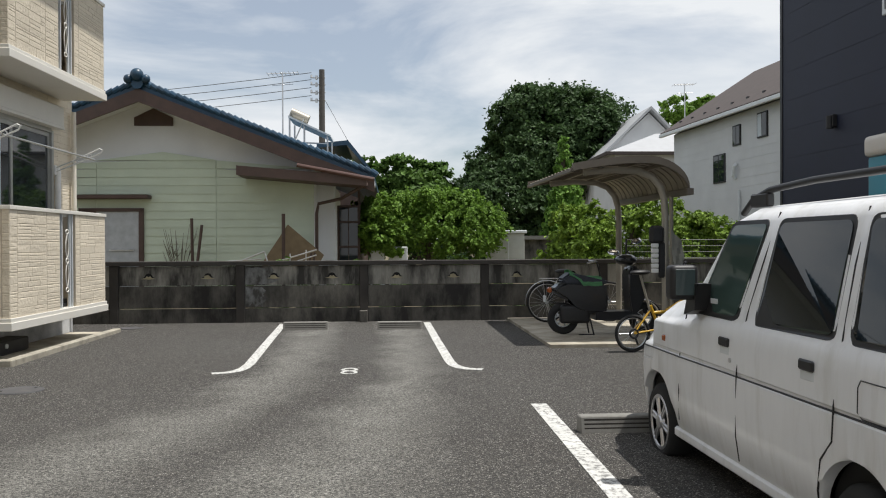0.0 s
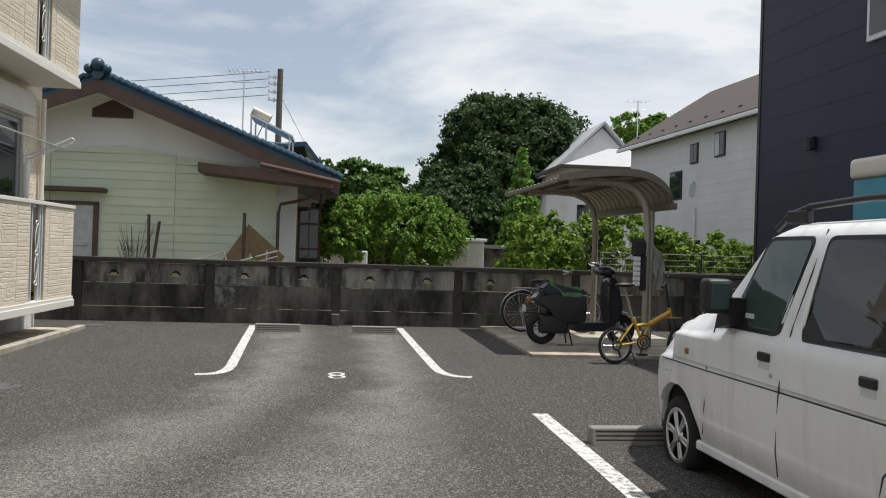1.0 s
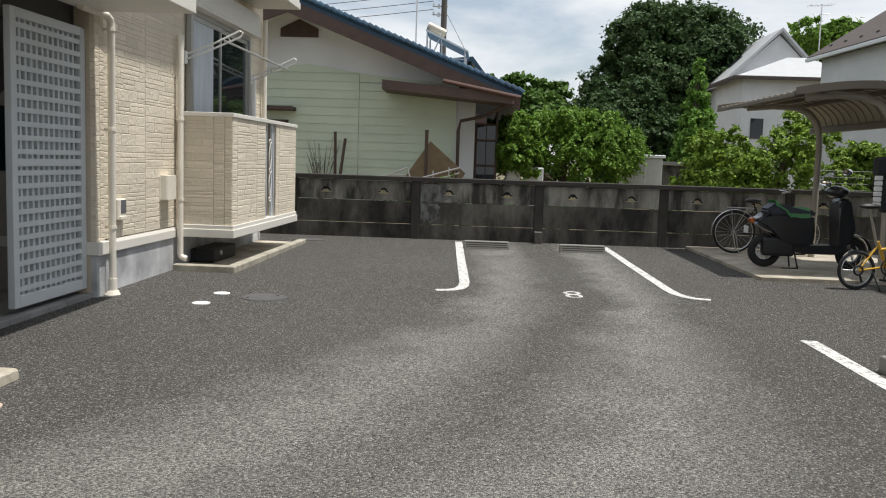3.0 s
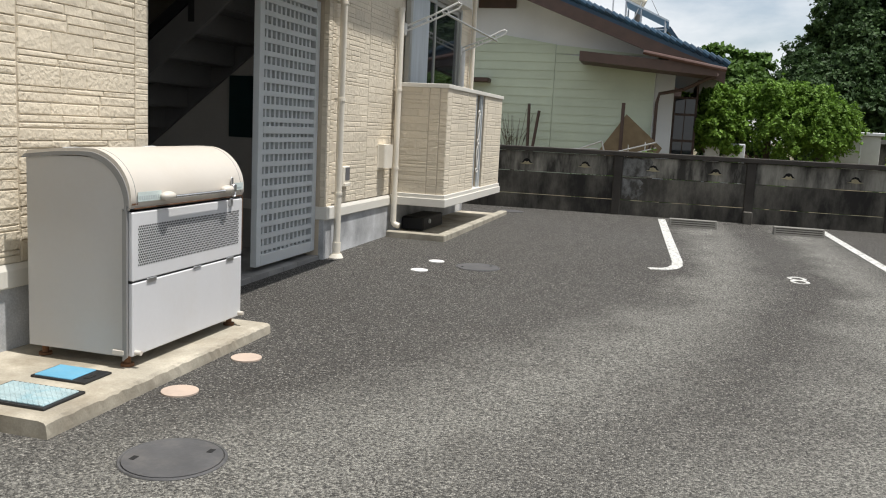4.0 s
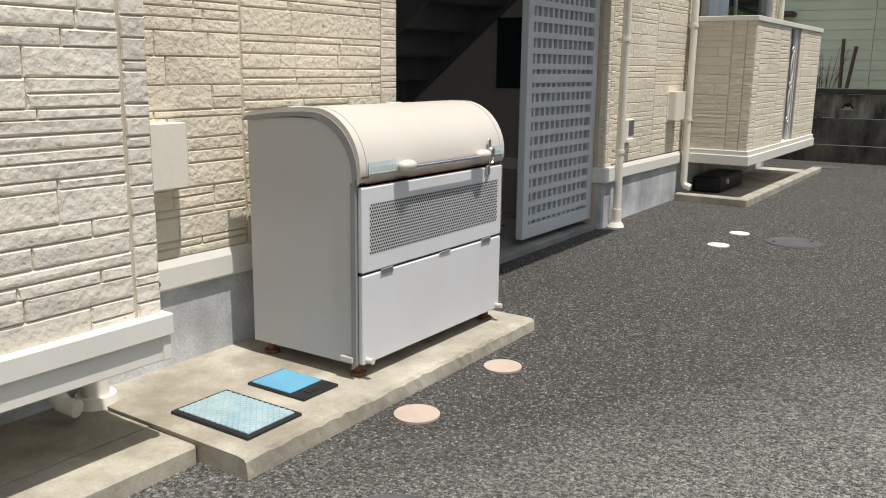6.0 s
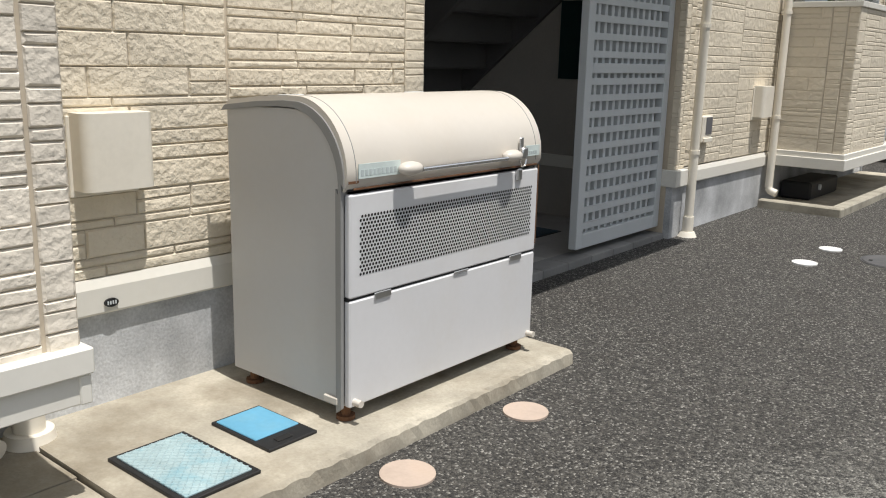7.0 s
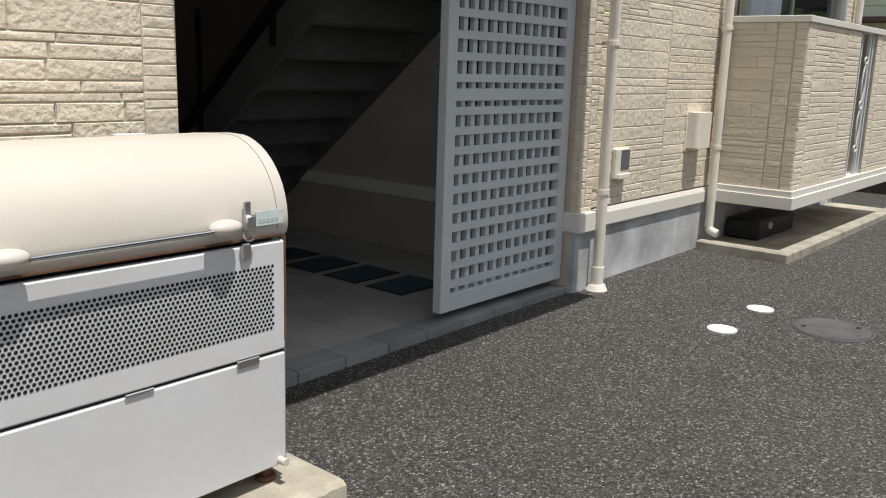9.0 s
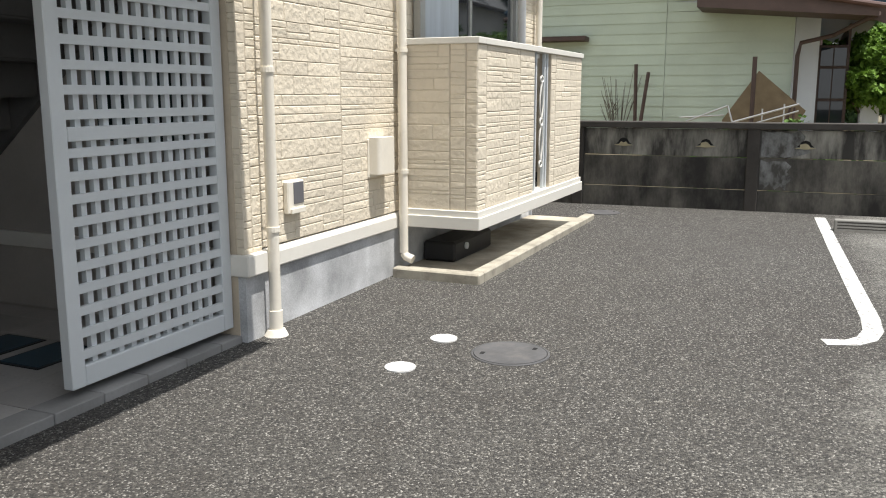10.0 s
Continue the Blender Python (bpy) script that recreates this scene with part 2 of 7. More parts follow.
def pipe(bm, pts, r, seg=8, closed=False, rz=None):
    """A round or flat bar swept along points."""
    pts = [Vector(p) for p in pts]
    rings = []
    n = len(pts)
    up0 = None
    for i, p in enumerate(pts):
        a = pts[i - 1] if (i or closed) else pts[0]
        b = pts[(i + 1) % n] if (i < n - 1 or closed) else pts[-1]
        d = (b - a).normalized()
        if up0 is None:
            up0 = Vector((0, 0, 1)) if abs(d.z) < 0.9 else Vector((1, 0, 0))
        side = d.cross(up0).normalized()
        up = side.cross(d).normalized()
        up0 = up
        rings.append([bm.verts.new(p + side * (math.cos(t) * r) + up * (math.sin(t) * (rz or r))) for t in [2 * math.pi * k / seg for k in range(seg)]])
    for i in range(n if closed else n - 1):
        A, B = rings[i], rings[(i + 1) % n]
        for k in range(seg):
            bm.faces.new((A[k], A[(k + 1) % seg], B[(k + 1) % seg], B[k]))
    if not closed:
        bm.faces.new(rings[0][::-1])
        bm.faces.new(rings[-1])


def disc(bm, x, y, z0, z1, r, seg=32):
    bmesh.ops.create_cone(bm, cap_ends=True, segments=seg, radius1=r, radius2=r, depth=z1 - z0, matrix=Matrix.Translation((x, y, (z0 + z1) / 2)))


def prism(bm, outline, axis, a, b):
    """An outline in the plane across an axis, drawn out from a to b. Axis x: (y, z); y: (x, z); z: (x, y)."""
    def at(p, t):
        return {"x": (t, p[0], p[1]), "y": (p[0], t, p[1]), "z": (p[0], p[1], t)}[axis]
    A = [bm.verts.new(at(p, a)) for p in outline]
    B = [bm.verts.new(at(p, b)) for p in outline]
    n = len(outline)
    for i in range(n):
        bm.faces.new((A[i], A[(i + 1) % n], B[(i + 1) % n], B[i]))
    bm.faces.new(A[::-1])
    bm.faces.new(B)


def finish(name, bm, mat, parent=None, smooth=False):
    bmesh.ops.recalc_face_normals(bm, faces=bm.faces)
    bm.transform(PLACE[-1])
    me = bpy.data.meshes.new(name)
    bm.to_mesh(me)
    bm.free()
    for m in (mat if isinstance(mat, (list, tuple)) else [mat]):
        me.materials.append(m)
    if smooth:
        me.polygons.foreach_set("use_smooth", [True] * len(me.polygons))
        me.set_sharp_from_angle(angle=radians(40))
    ob = new(name, me)
    ob.parent = parent
    return ob


def part(name, bm, mat, parent, label="", smooth=False):
    ob = finish(name, bm, mat, parent, smooth)
    return tagged(ob, label) if label else ob


def boxpart(name, parent, mat, *dims, bevel=0.004, label=""):
    bm = bmesh.new()
    box(bm, *dims, bevel=bevel)
    return part(name, bm, mat, parent, label)


def thing(name, label, category, group="", kind=""):
    return tagged(new(name), label, category, group, kind)


def raw(name, verts, faces, mat, parent=None):
    me = bpy.data.meshes.new(name)
    me.from_pydata(verts, [], faces)
    me.materials.append(mat)
    ob = new(name, me)
    ob.parent = parent
    return ob


def structure(name, bm, mat, label, category, smooth=False):
    return tagged(finish(name, bm, mat, None, smooth), label, category, kind="structure")

def farther(before, k):
    """Everything built since before, set k times as far off along the same bearings from the drive."""
    m = (pose(-0.69, 0.372, 1.481, 0, 0, -8.4) @ Matrix.Diagonal((1.044 * k, k, 1.044 * k, 1)) @ pose(0, 0, 0, -0.62, 0, 7.1) @ Matrix.Translation((0.66, -0.165, -1.474)))
    for me in {ob.data for ob in set(scene.objects) - before if ob.type == 'MESH'}:
        me.transform(m)


# ---- ground ----
bm = bmesh.new()
ys = [-400, -60, -20, -2, 3.2, 6, 9, 12, 15.53, 16, 20, 40, 80, 200, 600, 1500]
xs = [-1200, -200, -60, -12, -6, 0, 6, 12, 60, 200, 1200]
gv = [[bm.verts.new((x, y, ground_z(y) - 0.03)) for x in xs] for y in ys]
for j in range(len(ys) - 1):
    for i in range(len(xs) - 1):
        bm.faces.new((gv[j][i], gv[j][i + 1], gv[j + 1][i + 1], gv[j + 1][i]))
structure("ground", bm, EARTH, "bare garden earth with patches of grass", "ground")

bm = bmesh.new()
ys = [-30, -10, -2, 3.2, 6, 9, 12, 15.53]
top = [[bm.verts.new((x, y, ground_z(y))) for x in (-6.2, 14)] for y in ys]
low = [[bm.verts.new((x, y, ground_z(y) - 0.025)) for x in (-6.2, 14)] for y in ys]
for j in range(len(ys) - 1):
    bm.faces.new((top[j][0], top[j][1], top[j + 1][1], top[j + 1][0]))
    bm.faces.new((low[j][0], low[j + 1][0], low[j + 1][1], low[j][1]))
    bm.faces.new((top[j][0], top[j + 1][0], low[j + 1][0], low[j][0]))
    bm.faces.new((top[j][1], low[j][1], low[j + 1][1], top[j + 1][1]))
lot = structure("pavement", bm, ASPHALT, "worn grey asphalt of a small parking lot", "pavement")


def painted_line(pts, w, label):
    """A painted stripe that lies on the sloping asphalt."""
    bm = bmesh.new()
    L, R = [], []
    for i, p in enumerate(pts):
        p = Vector(p)
        a, b = Vector(pts[max(i - 1, 0)]), Vector(pts[min(i + 1, len(pts) - 1)])
        d = (b - a).normalized()
        s = Vector((-d.y, d.x)) * w / 2
        for lst, q in ((L, p + s), (R, p - s)):
            lst.append(bm.verts.new((q.x, q.y, ground_z(q.y) + 0.005)))
    for i in range(len(pts) - 1):
        bm.faces.new((L[i], R[i], R[i + 1], L[i + 1]))
    r = bmesh.ops.extrude_face_region(bm, geom=list(bm.faces))
    bmesh.ops.translate(bm, vec=(0, 0, -0.004), verts=[v for v in r["geom"] if isinstance(v, bmesh.types.BMVert)])
    ob = finish("painted_line", bm, LINE)
    return tagged(ob, label, "road marking", "parking bay lines", "structure")


painted_line([(-1.70, 15.2), (-1.63, 12.5), (-1.57, 10.45), (-1.58, 10.12), (-1.63, 9.92), (-1.72, 9.80), (-1.88, 9.755)], 0.12, "worn white painted parking bay line with a hooked end")
painted_line([(0.79, 15.2), (0.79, 12.5), (0.80, 10.4), (0.82, 10.12), (0.88, 9.92), (0.97, 9.81), (1.12, 9.765)], 0.12, "worn white painted parking bay line with a hooked end")
painted_line([(1.375, 7.73), (1.33, 5.0), (1.29, 3.0)], 0.14, "worn white painted parking bay line beside the white van")

# ---- garden wall of concrete posts and panels ----
WY = 15.55
garden_wall = tagged(new("wall_garden"), "weathered concrete panel wall with dark coping and mountain-shaped vents", "wall", kind="structure")
post_x = [-2.49 + 2.175 * k for k in range(-4, 7)]
for i, x in enumerate(post_x):
    boxpart("post", garden_wall, WALLDARK, x - 0.075, x + 0.075, WY - 0.05, WY + 0.09, 0.0, 1.12, bevel=0.008)
for i in range(len(post_x) - 1):
    a, b = post_x[i] + 0.075, post_x[i + 1] - 0.075
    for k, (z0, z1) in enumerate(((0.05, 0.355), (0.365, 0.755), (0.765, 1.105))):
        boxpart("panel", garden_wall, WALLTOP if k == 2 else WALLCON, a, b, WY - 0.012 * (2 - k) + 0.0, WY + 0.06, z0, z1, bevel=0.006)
PATCH = material("chalky_white_patch", (0.34, 0.35, 0.35), 0.9, vary=0.2, scale=5, fine=50, bump=0.3, dirt=0.95, dirt_color=(0.055, 0.052, 0.046), dirt_scale=5.0, dirt_at=(0.36, 0.58), stretch=(1, 1, 0.6))
rng = random.Random(8)
for x0, x1, z0, z1, yy in ((-2.40, -2.04, 0.38, 0.74, WY - 0.0125), (-2.40, -1.86, 0.78, 1.09, WY - 0.0005)):
    out = [(x0, z0)] + [(x0 + (x1 - x0) * k / 6, z0 + rng.uniform(-0.01, 0.07)) for k in range(1, 6)] + [(x1 + rng.uniform(-0.08, 0.04), z0 + (z1 - z0) * k / 5) for k in range(1, 5)] + [(x0 + (x1 - x0) * k / 5, z1 + rng.uniform(-0.03, 0.008)) for k in range(4, -1, -1)]
    bm = bmesh.new()
    prism(bm, out, "y", yy - 0.003, yy)
    part("limewash_patch", bm, PATCH, garden_wall, "flaking white limewash patch")
boxpart("coping", garden_wall, WALLDARK, post_x[0], post_x[-1], WY - 0.075, WY + 0.115, 1.112, 1.195, bevel=0.01)

# ---- apartment building (in its own turned frame) ----
PLACE.append(BUILDING)
W = WALL_X


def ashlar(rng, u0, u1, z0, z1):
    """Rectangles of a random stone pattern: courses of changing height, some split in two."""
    out, z = [], z0
    while z < z1 - 0.02:
        h = rng.choice((0.032, 0.042, 0.055, 0.07, 0.09, 0.105, 0.12))
        if z + h > z1 - 0.03:
            h = z1 - z
        u = u0
        while u < u1 - 0.01:
            w = rng.uniform(0.22, 0.58)
            if u + w > u1 - 0.09:
                w = u1 - u
            if h > 0.075 and rng.random() < 0.35:
                k = h * rng.choice((0.4, 0.5, 0.6))
                out += [(u, u + w, z, z + k), (u, u + w, z + k, z + h)]
            else:
                out.append((u, u + w, z, z + h))
            u += w
        z += h
    return out


def stone(rng, u0, u1, z0, z1, put, depth=0.006, gap=0.0012):
    """Vertices and faces of one moulded stone: a proud face with sloped edges, uneven in depth. put(u, z, out) gives its place."""
    u0, u1, z0, z1 = u0 + gap, u1 - gap, z0 + gap, z1 - gap
    e = 0.006
    d = [depth * rng.uniform(0.8, 1.15) for _ in range(4)]
    lo = [(u0, z0), (u1, z0), (u1, z1), (u0, z1)]
    hi = [(u0 + e * rng.uniform(0.4, 1.6), z0 + e * rng.uniform(0.4, 1.4)), (u1 - e * rng.uniform(0.4, 1.6), z0 + e * rng.uniform(0.4, 1.4)),
          (u1 - e * rng.uniform(0.4, 1.6), z1 - e * rng.uniform(0.4, 1.4)), (u0 + e * rng.uniform(0.4, 1.6), z1 - e * rng.uniform(0.4, 1.4))]
    v = [put(u, z, 0.0) for u, z in lo] + [put(u, z, d[i]) for i, (u, z) in enumerate(hi)]
    m = ((hi[0][0] + hi[2][0]) / 2 + rng.uniform(-0.03, 0.03), (hi[0][1] + hi[2][1]) / 2)
    v.append(put(m[0], m[1], depth * rng.uniform(0.9, 1.25)))
    f = [(i, (i + 1) % 4, 4 + (i + 1) % 4, 4 + i) for i in range(4)] + [(4 + i, 4 + (i + 1) % 4, 8) for i in range(4)]
    return v, f


def on_x(X, sign=1):
    return lambda u, z, o: tuple(BUILDING @ Vector((X + sign * o, u, z)))


def on_y(Y, sign=1):
    return lambda u, z, o: tuple(BUILDING @ Vector((u, Y + sign * o, z)))


SIDED = []  # (parent, rects, put, near) gathered here and built last


def sided(parent, u0, u1, z0, z1, put, seed, near=False, joints=()):
    rng = random.Random(seed)
    cuts = [u0, *joints, u1]
    rects = []
    for a, b in zip(cuts, cuts[1:]):
        rects += ashlar(rng, a + (0.004 if a != u0 else 0), b - (0.004 if b != u1 else 0), z0, z1)
    SIDED.append((parent, rects, put, seed, near))


def slab(name, dims, mat, label, category="wall", bevel=0.0):
    bm = bmesh.new()
    box(bm, *dims, bevel=bevel)
    return structure(name, bm, mat, label, category)


TOPZ = 6.3
D0, D1 = 5.62, 8.52   # entrance opening
# main walls (backing for the siding), 0.15 thick
wall_a = slab("wall_east_recess", (W - 0.15, W - 0.001, 3.4, D0, 0.60, TOPZ), JOINT, "cream stone-pattern siding wall beside the stair entrance")
wall_b = slab("wall_east_far", (W - 0.15, W - 0.001, D1 + 0.06, 14.30, 0.60, TOPZ), JOINT, "cream stone-pattern siding wall between entrance and balcony")
lintel = slab("wall_above_entrance", (W - 0.15, W - 0.001, D0, D1 + 0.06, 2.86, TOPZ), JOINT, "cream siding wall above the stair entrance")
wall_n = slab("wall_north_end", (-13.0, W - 0.15, 14.15, 14.30, 0.30, TOPZ), JOINT, "cream siding end wall of the apartment building")
bay = slab("wall_bay", (W - 0.15, -4.70 - 0.001, -12.0, 3.505, 0.58, TOPZ), JOINT, "projecting bay clad in cream stone-pattern siding")
slab("wall_back", (-13.0, -12.85, -12.0, 14.15, 0.0, TOPZ), JOINT, "plain rear wall of the apartment building")
slab("wall_south_end", (-12.85, -4.72, -12.15, -12.0, 0.0, TOPZ), JOINT, "plain end wall of the apartment building")
sided(wall_a, 3.50, D0, 0.60, 3.3, on_x(W), 1, True, (4.48,))
sided(wall_b, D1 + 0.06, 14.30, 0.60, 3.9, on_x(W), 2, False, (9.77, 11.0, 13.4))
sided(lintel, D0, D1 + 0.06, 3.25, TOPZ, on_x(W), 3)
sided(wall_n, -9.0, W, 0.60, TOPZ, on_y(14.30), 4)
sided(bay, 0.6, 3.400, 0.58, 3.4, on_x(-4.70), 5, True)
sided(bay, 3.410, 3.505, 0.58, 3.4, on_x(-4.70), 6, True)
sided(bay, W + 0.02, -4.70, 0.58, 3.4, on_y(3.505), 7)
sided(wall_a, 3.5, D0, 3.3, TOPZ, on_x(W), 8)
sided(wall_b, D1 + 0.06, 14.30, 3.9, TOPZ, on_x(W), 9)

# foundation and white band
slab("foundation_recess", (W - 0.14, W - 0.006, 3.0, D0, -0.1, 0.47), FOUNDATION, "grey speckled concrete foundation", "foundation")
slab("foundation_far", (W - 0.14, W - 0.006, D1 + 0.06, 14.29, -0.1, 0.47), FOUNDATION, "grey speckled concrete foundation", "foundation")


def band(y0, y1, X, z0, z1):
    bm = bmesh.new()
    prism(bm, [(X - 0.03, z0), (X + 0.018, z0), (X + 0.022, z0 + 0.008), (X + 0.022, z1 - 0.035), (X + 0.008, z1), (X - 0.03, z1)], "y", y0, y1)
    return structure("trim", bm, TRIM, "cream white water-table band at the wall's foot", "trim")


band(3.51, D0, W, 0.468, 0.6)
band(D1 + 0.06, 14.33, W, 0.463, 0.59)
bm = bmesh.new()
box(bm, W - 0.02, -4.672, -12.0, 3.508, 0.425, 0.515, bevel=0.004)
box(bm, W - 0.02, -4.652, -12.0, 3.522, 0.515, 0.592, bevel=0.005)
box(bm, -4.72, -4.664, 3.48, 3.515, 0.425, 0.513, bevel=0.004)
structure("trim_bay", bm, TRIM, "white two-step trim under the projecting bay", "trim")
# shade under the bay is put into this foundation's near-black colour
slab("foundation_bay", (W - 0.3, W - 0.15, -12.0, 3.4, -0.1, 0.43), HOLE_SHADE, "foundation under the bay, coloured near-black as shade", "foundation")

# entrance hall
slab("floor_hall", (-10.5, W - 0.06, D0 - 0.1, D1 + 0.1, -0.1, 0.100), INTERIOR, "shaded concrete floor of the stair hall", "floor")
slab("wall_hall_north", (-10.5, W - 0.15, D1 + 0.06, D1 + 0.2, 0.0, 6.0), INTERIOR, "shaded side wall of the stair hall")
slab("wall_hall_south", (-10.5, W - 0.15, D0 - 0.15, D0, 0.0, 6.0), INTERIOR, "shaded side wall of the stair hall")
slab("wall_hall_back", (-10.65, -10.5, D0 - 0.15, D1 + 0.2, 0.0, 6.0), INTERIOR, "shaded back wall of the stair hall")
slab("ceiling_hall", (-10.5, W - 0.15, D0, D1 + 0.06, 5.8, 5.9), INTERIOR, "ceiling of the stair hall", "ceiling")
slab("ceiling", (-12.85, -4.72, -12.0, 13.7, TOPZ, TOPZ + 0.1), INTERIOR, "upper ceiling of the apartment building", "ceiling")
bm = bmesh.new()
prism(bm, [(-13.6, TOPZ), (-4.1, TOPZ), (-4.1, TOPZ + 0.16), (-8.9, TOPZ + 1.9), (-13.6, TOPZ + 0.16)], "y", -12.6, 14.4)
structure("roof", bm, material("grey_roof", (0.15, 0.15, 0.16), 0.8), "grey roof of the apartment building", "roof")

# canopy over the entrance
bm = bmesh.new()
box(bm, W, -4.28, 5.60, 8.50, 2.755, 3.085, bevel=0.006)
structure("canopy", bm, TRIM, "white boxed canopy over the stair entrance", "canopy")


def balcony(z, label):
    """A boxed balcony clad in siding, with cap, base trim and a slot with an ornamental grille."""
    t = thing("balcony", label, "balcony", "boxed balconies")
    x1, y0, y1 = -4.63, 10.685, 13.82
    s0, s1 = 12.13, 12.66
    boxpart("base_trim", t, TRIM, W + 0.04, x1 + 0.035, y0 - 0.035, y1 + 0.035, z, z + 0.10, bevel=0.005, label="white base trim")
    boxpart("upper_trim", t, TRIM, W + 0.04, x1 + 0.02, y0 - 0.02, y1 + 0.02, z + 0.10, z + 0.15, bevel=0.005)
    boxpart("end_wall", t, JOINT, W + 0.05, x1 - 0.001, y0 + 0.001, y0 + 0.12, z + 0.15, z + 1.445, bevel=0)
    boxpart("end_wall", t, JOINT, W + 0.05, x1 - 0.001, y1 - 0.12, y1 - 0.001, z + 0.15, z + 1.445, bevel=0)
    f1 = boxpart("front_wall", t, JOINT, x1 - 0.12, x1 - 0.001, y0 + 0.12, s0, z + 0.15, z + 1.445, bevel=0)
    f2 = boxpart("front_wall", t, JOINT, x1 - 0.12, x1 - 0.001, s1, y1 - 0.12, z + 0.15, z + 1.445, bevel=0)
    boxpart("cap", t, TRIM, W + 0.04, x1 + 0.02, y0 - 0.02, y0 + 0.14, z + 1.445, z + 1.495, label="white cap rail")
    boxpart("cap", t, TRIM, W + 0.04, x1 + 0.02, y1 - 0.14, y1 + 0.02, z + 1.445, z + 1.495)
    boxpart("cap", t, TRIM, x1 - 0.14, x1 + 0.02, y0 + 0.14, y1 - 0.14, z + 1.445, z + 1.495)
    sided(f1, y0 + 0.195, s0 - 0.005, z + 0.15, z + 1.445, on_x(x1), 20 + int(z), False, (s0 - 0.42,))
    sided(f2, s1 + 0.005, y1, z + 0.15, z + 1.445, on_x(x1), 21 + int(z), False, (s1 + 0.16,))
    sided(f1, y0, y0 + 0.19, z + 0.15, z + 1.445, on_x(x1), 22 + int(z))
    sided(f1, W + 0.06, x1 - 0.10, z + 0.15, z + 1.445, on_y(y0, -1), 23 + int(z), False, (x1 - 0.23,))
    sided(f1, x1 - 0.09, x1, z + 0.15, z + 1.445, on_y(y0, -1), 24 + int(z))
    sided(f2, W + 0.06, x1, z + 0.15, z + 1.445, on_y(y1), 25 + int(z))
    for y in (s0 + 0.02, s0 + 0.13, s1 - 0.13, s1 - 0.04):
        boxpart("grille_bar", t, GATE_GREY, x1 - 0.05, x1 - 0.02, y - 0.012, y + 0.012, z + 0.15, z + 1.445, bevel=0.003)
    bm = bmesh.new()
    yc, zc = (s0 + s1) / 2, z + 0.80
    for sg in (1, -1):
        for k in (0, 1):
            pts = []
            for i in range(15):
                a = i / 14
                zz = zc + sg * (0.02 + 0.36 * a)
                yy = yc + (1 if k else -1) * 0.06 * math.sin(a * math.pi) * (1 - 0.3 * a)
                pts.append((x1 - 0.01, yy, zz))
            pipe(bm, pts, 0.008, 6)
        ring = [(x1 - 0.01, yc + 0.045 * math.cos(a), zc + sg * 0.40 + 0.03 * math.sin(a)) for a in np.linspace(0, 2 * math.pi, 13)[:-1]]
        pipe(bm, ring, 0.008, 6, closed=True)
    ring = [(x1 - 0.01, yc + 0.04 * math.cos(a), zc + 0.04 * math.sin(a)) for a in np.linspace(0, 2 * math.pi, 13)[:-1]]
    pipe(bm, ring, 0.009, 6, closed=True)
    part("ornament", bm, TRIM, t, "white wrought scroll ornament", smooth=True)
    # floor coloured near-black to stand for the shade inside the balcony box
    boxpart("floor_slab", t, HOLE_SHADE, W + 0.05, x1 - 0.12, y0 + 0.12, y1 - 0.12, z + 0.15, z + 0.2, bevel=0)
    return t


balcony(0.475, "ground-floor balcony box clad in cream stone siding")
balcony(3.72, "upper balcony box clad in cream stone siding")


# ---- lattice gate ----
gate = thing("lattice_gate", "pale grey metal lattice gate standing in the stair entrance", "gate")
GX, G0, G1, GZ0, GZ1 = W - 0.065, 7.28, 8.505, 0.155, 2.60
fr = 0.085
for nm, d in (("stile", (G0, G0 + fr, GZ0, GZ1)), ("stile", (G1 - fr, G1, GZ0, GZ1)), ("bottom_rail", (G0 + fr, G1 - fr, GZ0, GZ0 + 0.10)),
              ("top_rail", (G0 + fr, G1 - fr, GZ1 - 0.08, GZ1)), ("middle_rail", (G0 + fr, G1 - fr, 1.322, 1.388))):
    boxpart(nm, gate, GATE_GREY, GX - 0.03, GX + 0.03, *d, bevel=0.004)
NV = 12
for i in range(1, NV):
    y = G0 + fr + (G1 - G0 - 2 * fr) * i / NV
    boxpart("lattice_upright", gate, GATE_GREY, GX - 0.026, GX + 0.004, y - 0.017, y + 0.017, GZ0 + 0.10, GZ1 - 0.08, bevel=0)
for z0, z1, n in ((GZ0 + 0.10, 1.322, 10), (1.388, GZ1 - 0.08, 10)):
    for i in range(n):
        z = z0 + (z1 - z0) * (i + 0.5) / n
        boxpart("lattice_bar", gate, GATE_GREY, GX + 0.004, GX + 0.024, G0 + fr, G1 - fr, z - 0.022, z + 0.022, bevel=0)

# ---- collection bin ----
slabg = thing("concrete_slab", "pale stained concrete slab along the wall", "slab")
bm = bmesh.new()
rng = random.Random(77)
rowsv = []
for i in range(61):
    y = 3.56 + 2.08 * i / 60
    j = [rng.uniform(-0.004, 0.004) for _ in range(4)]
    endj = 0.006 if i in (0, 60) else 0.0
    rowsv.append([bm.verts.new(p) for p in ((W - 0.02, y, -0.1), (W - 0.02, y, 0.118), (-4.40, y, 0.118 - endj), (-4.375 + j[0], y, 0.113 + j[1] * 0.6 - endj), (-4.362 + j[2], y, 0.100 + j[3] - endj), (-4.358 + j[0] * 0.5, y, 0.05), (-4.355, y, -0.1))])
for A, B in zip(rowsv, rowsv[1:]):
    for k in range(6):
        bm.faces.new((A[k], A[k + 1], B[k + 1], B[k]))
bm.faces.new(rowsv[0])
bm.faces.new(rowsv[-1][::-1])
part("slab", bm, CONCRETE, slabg)
PLACE.pop()

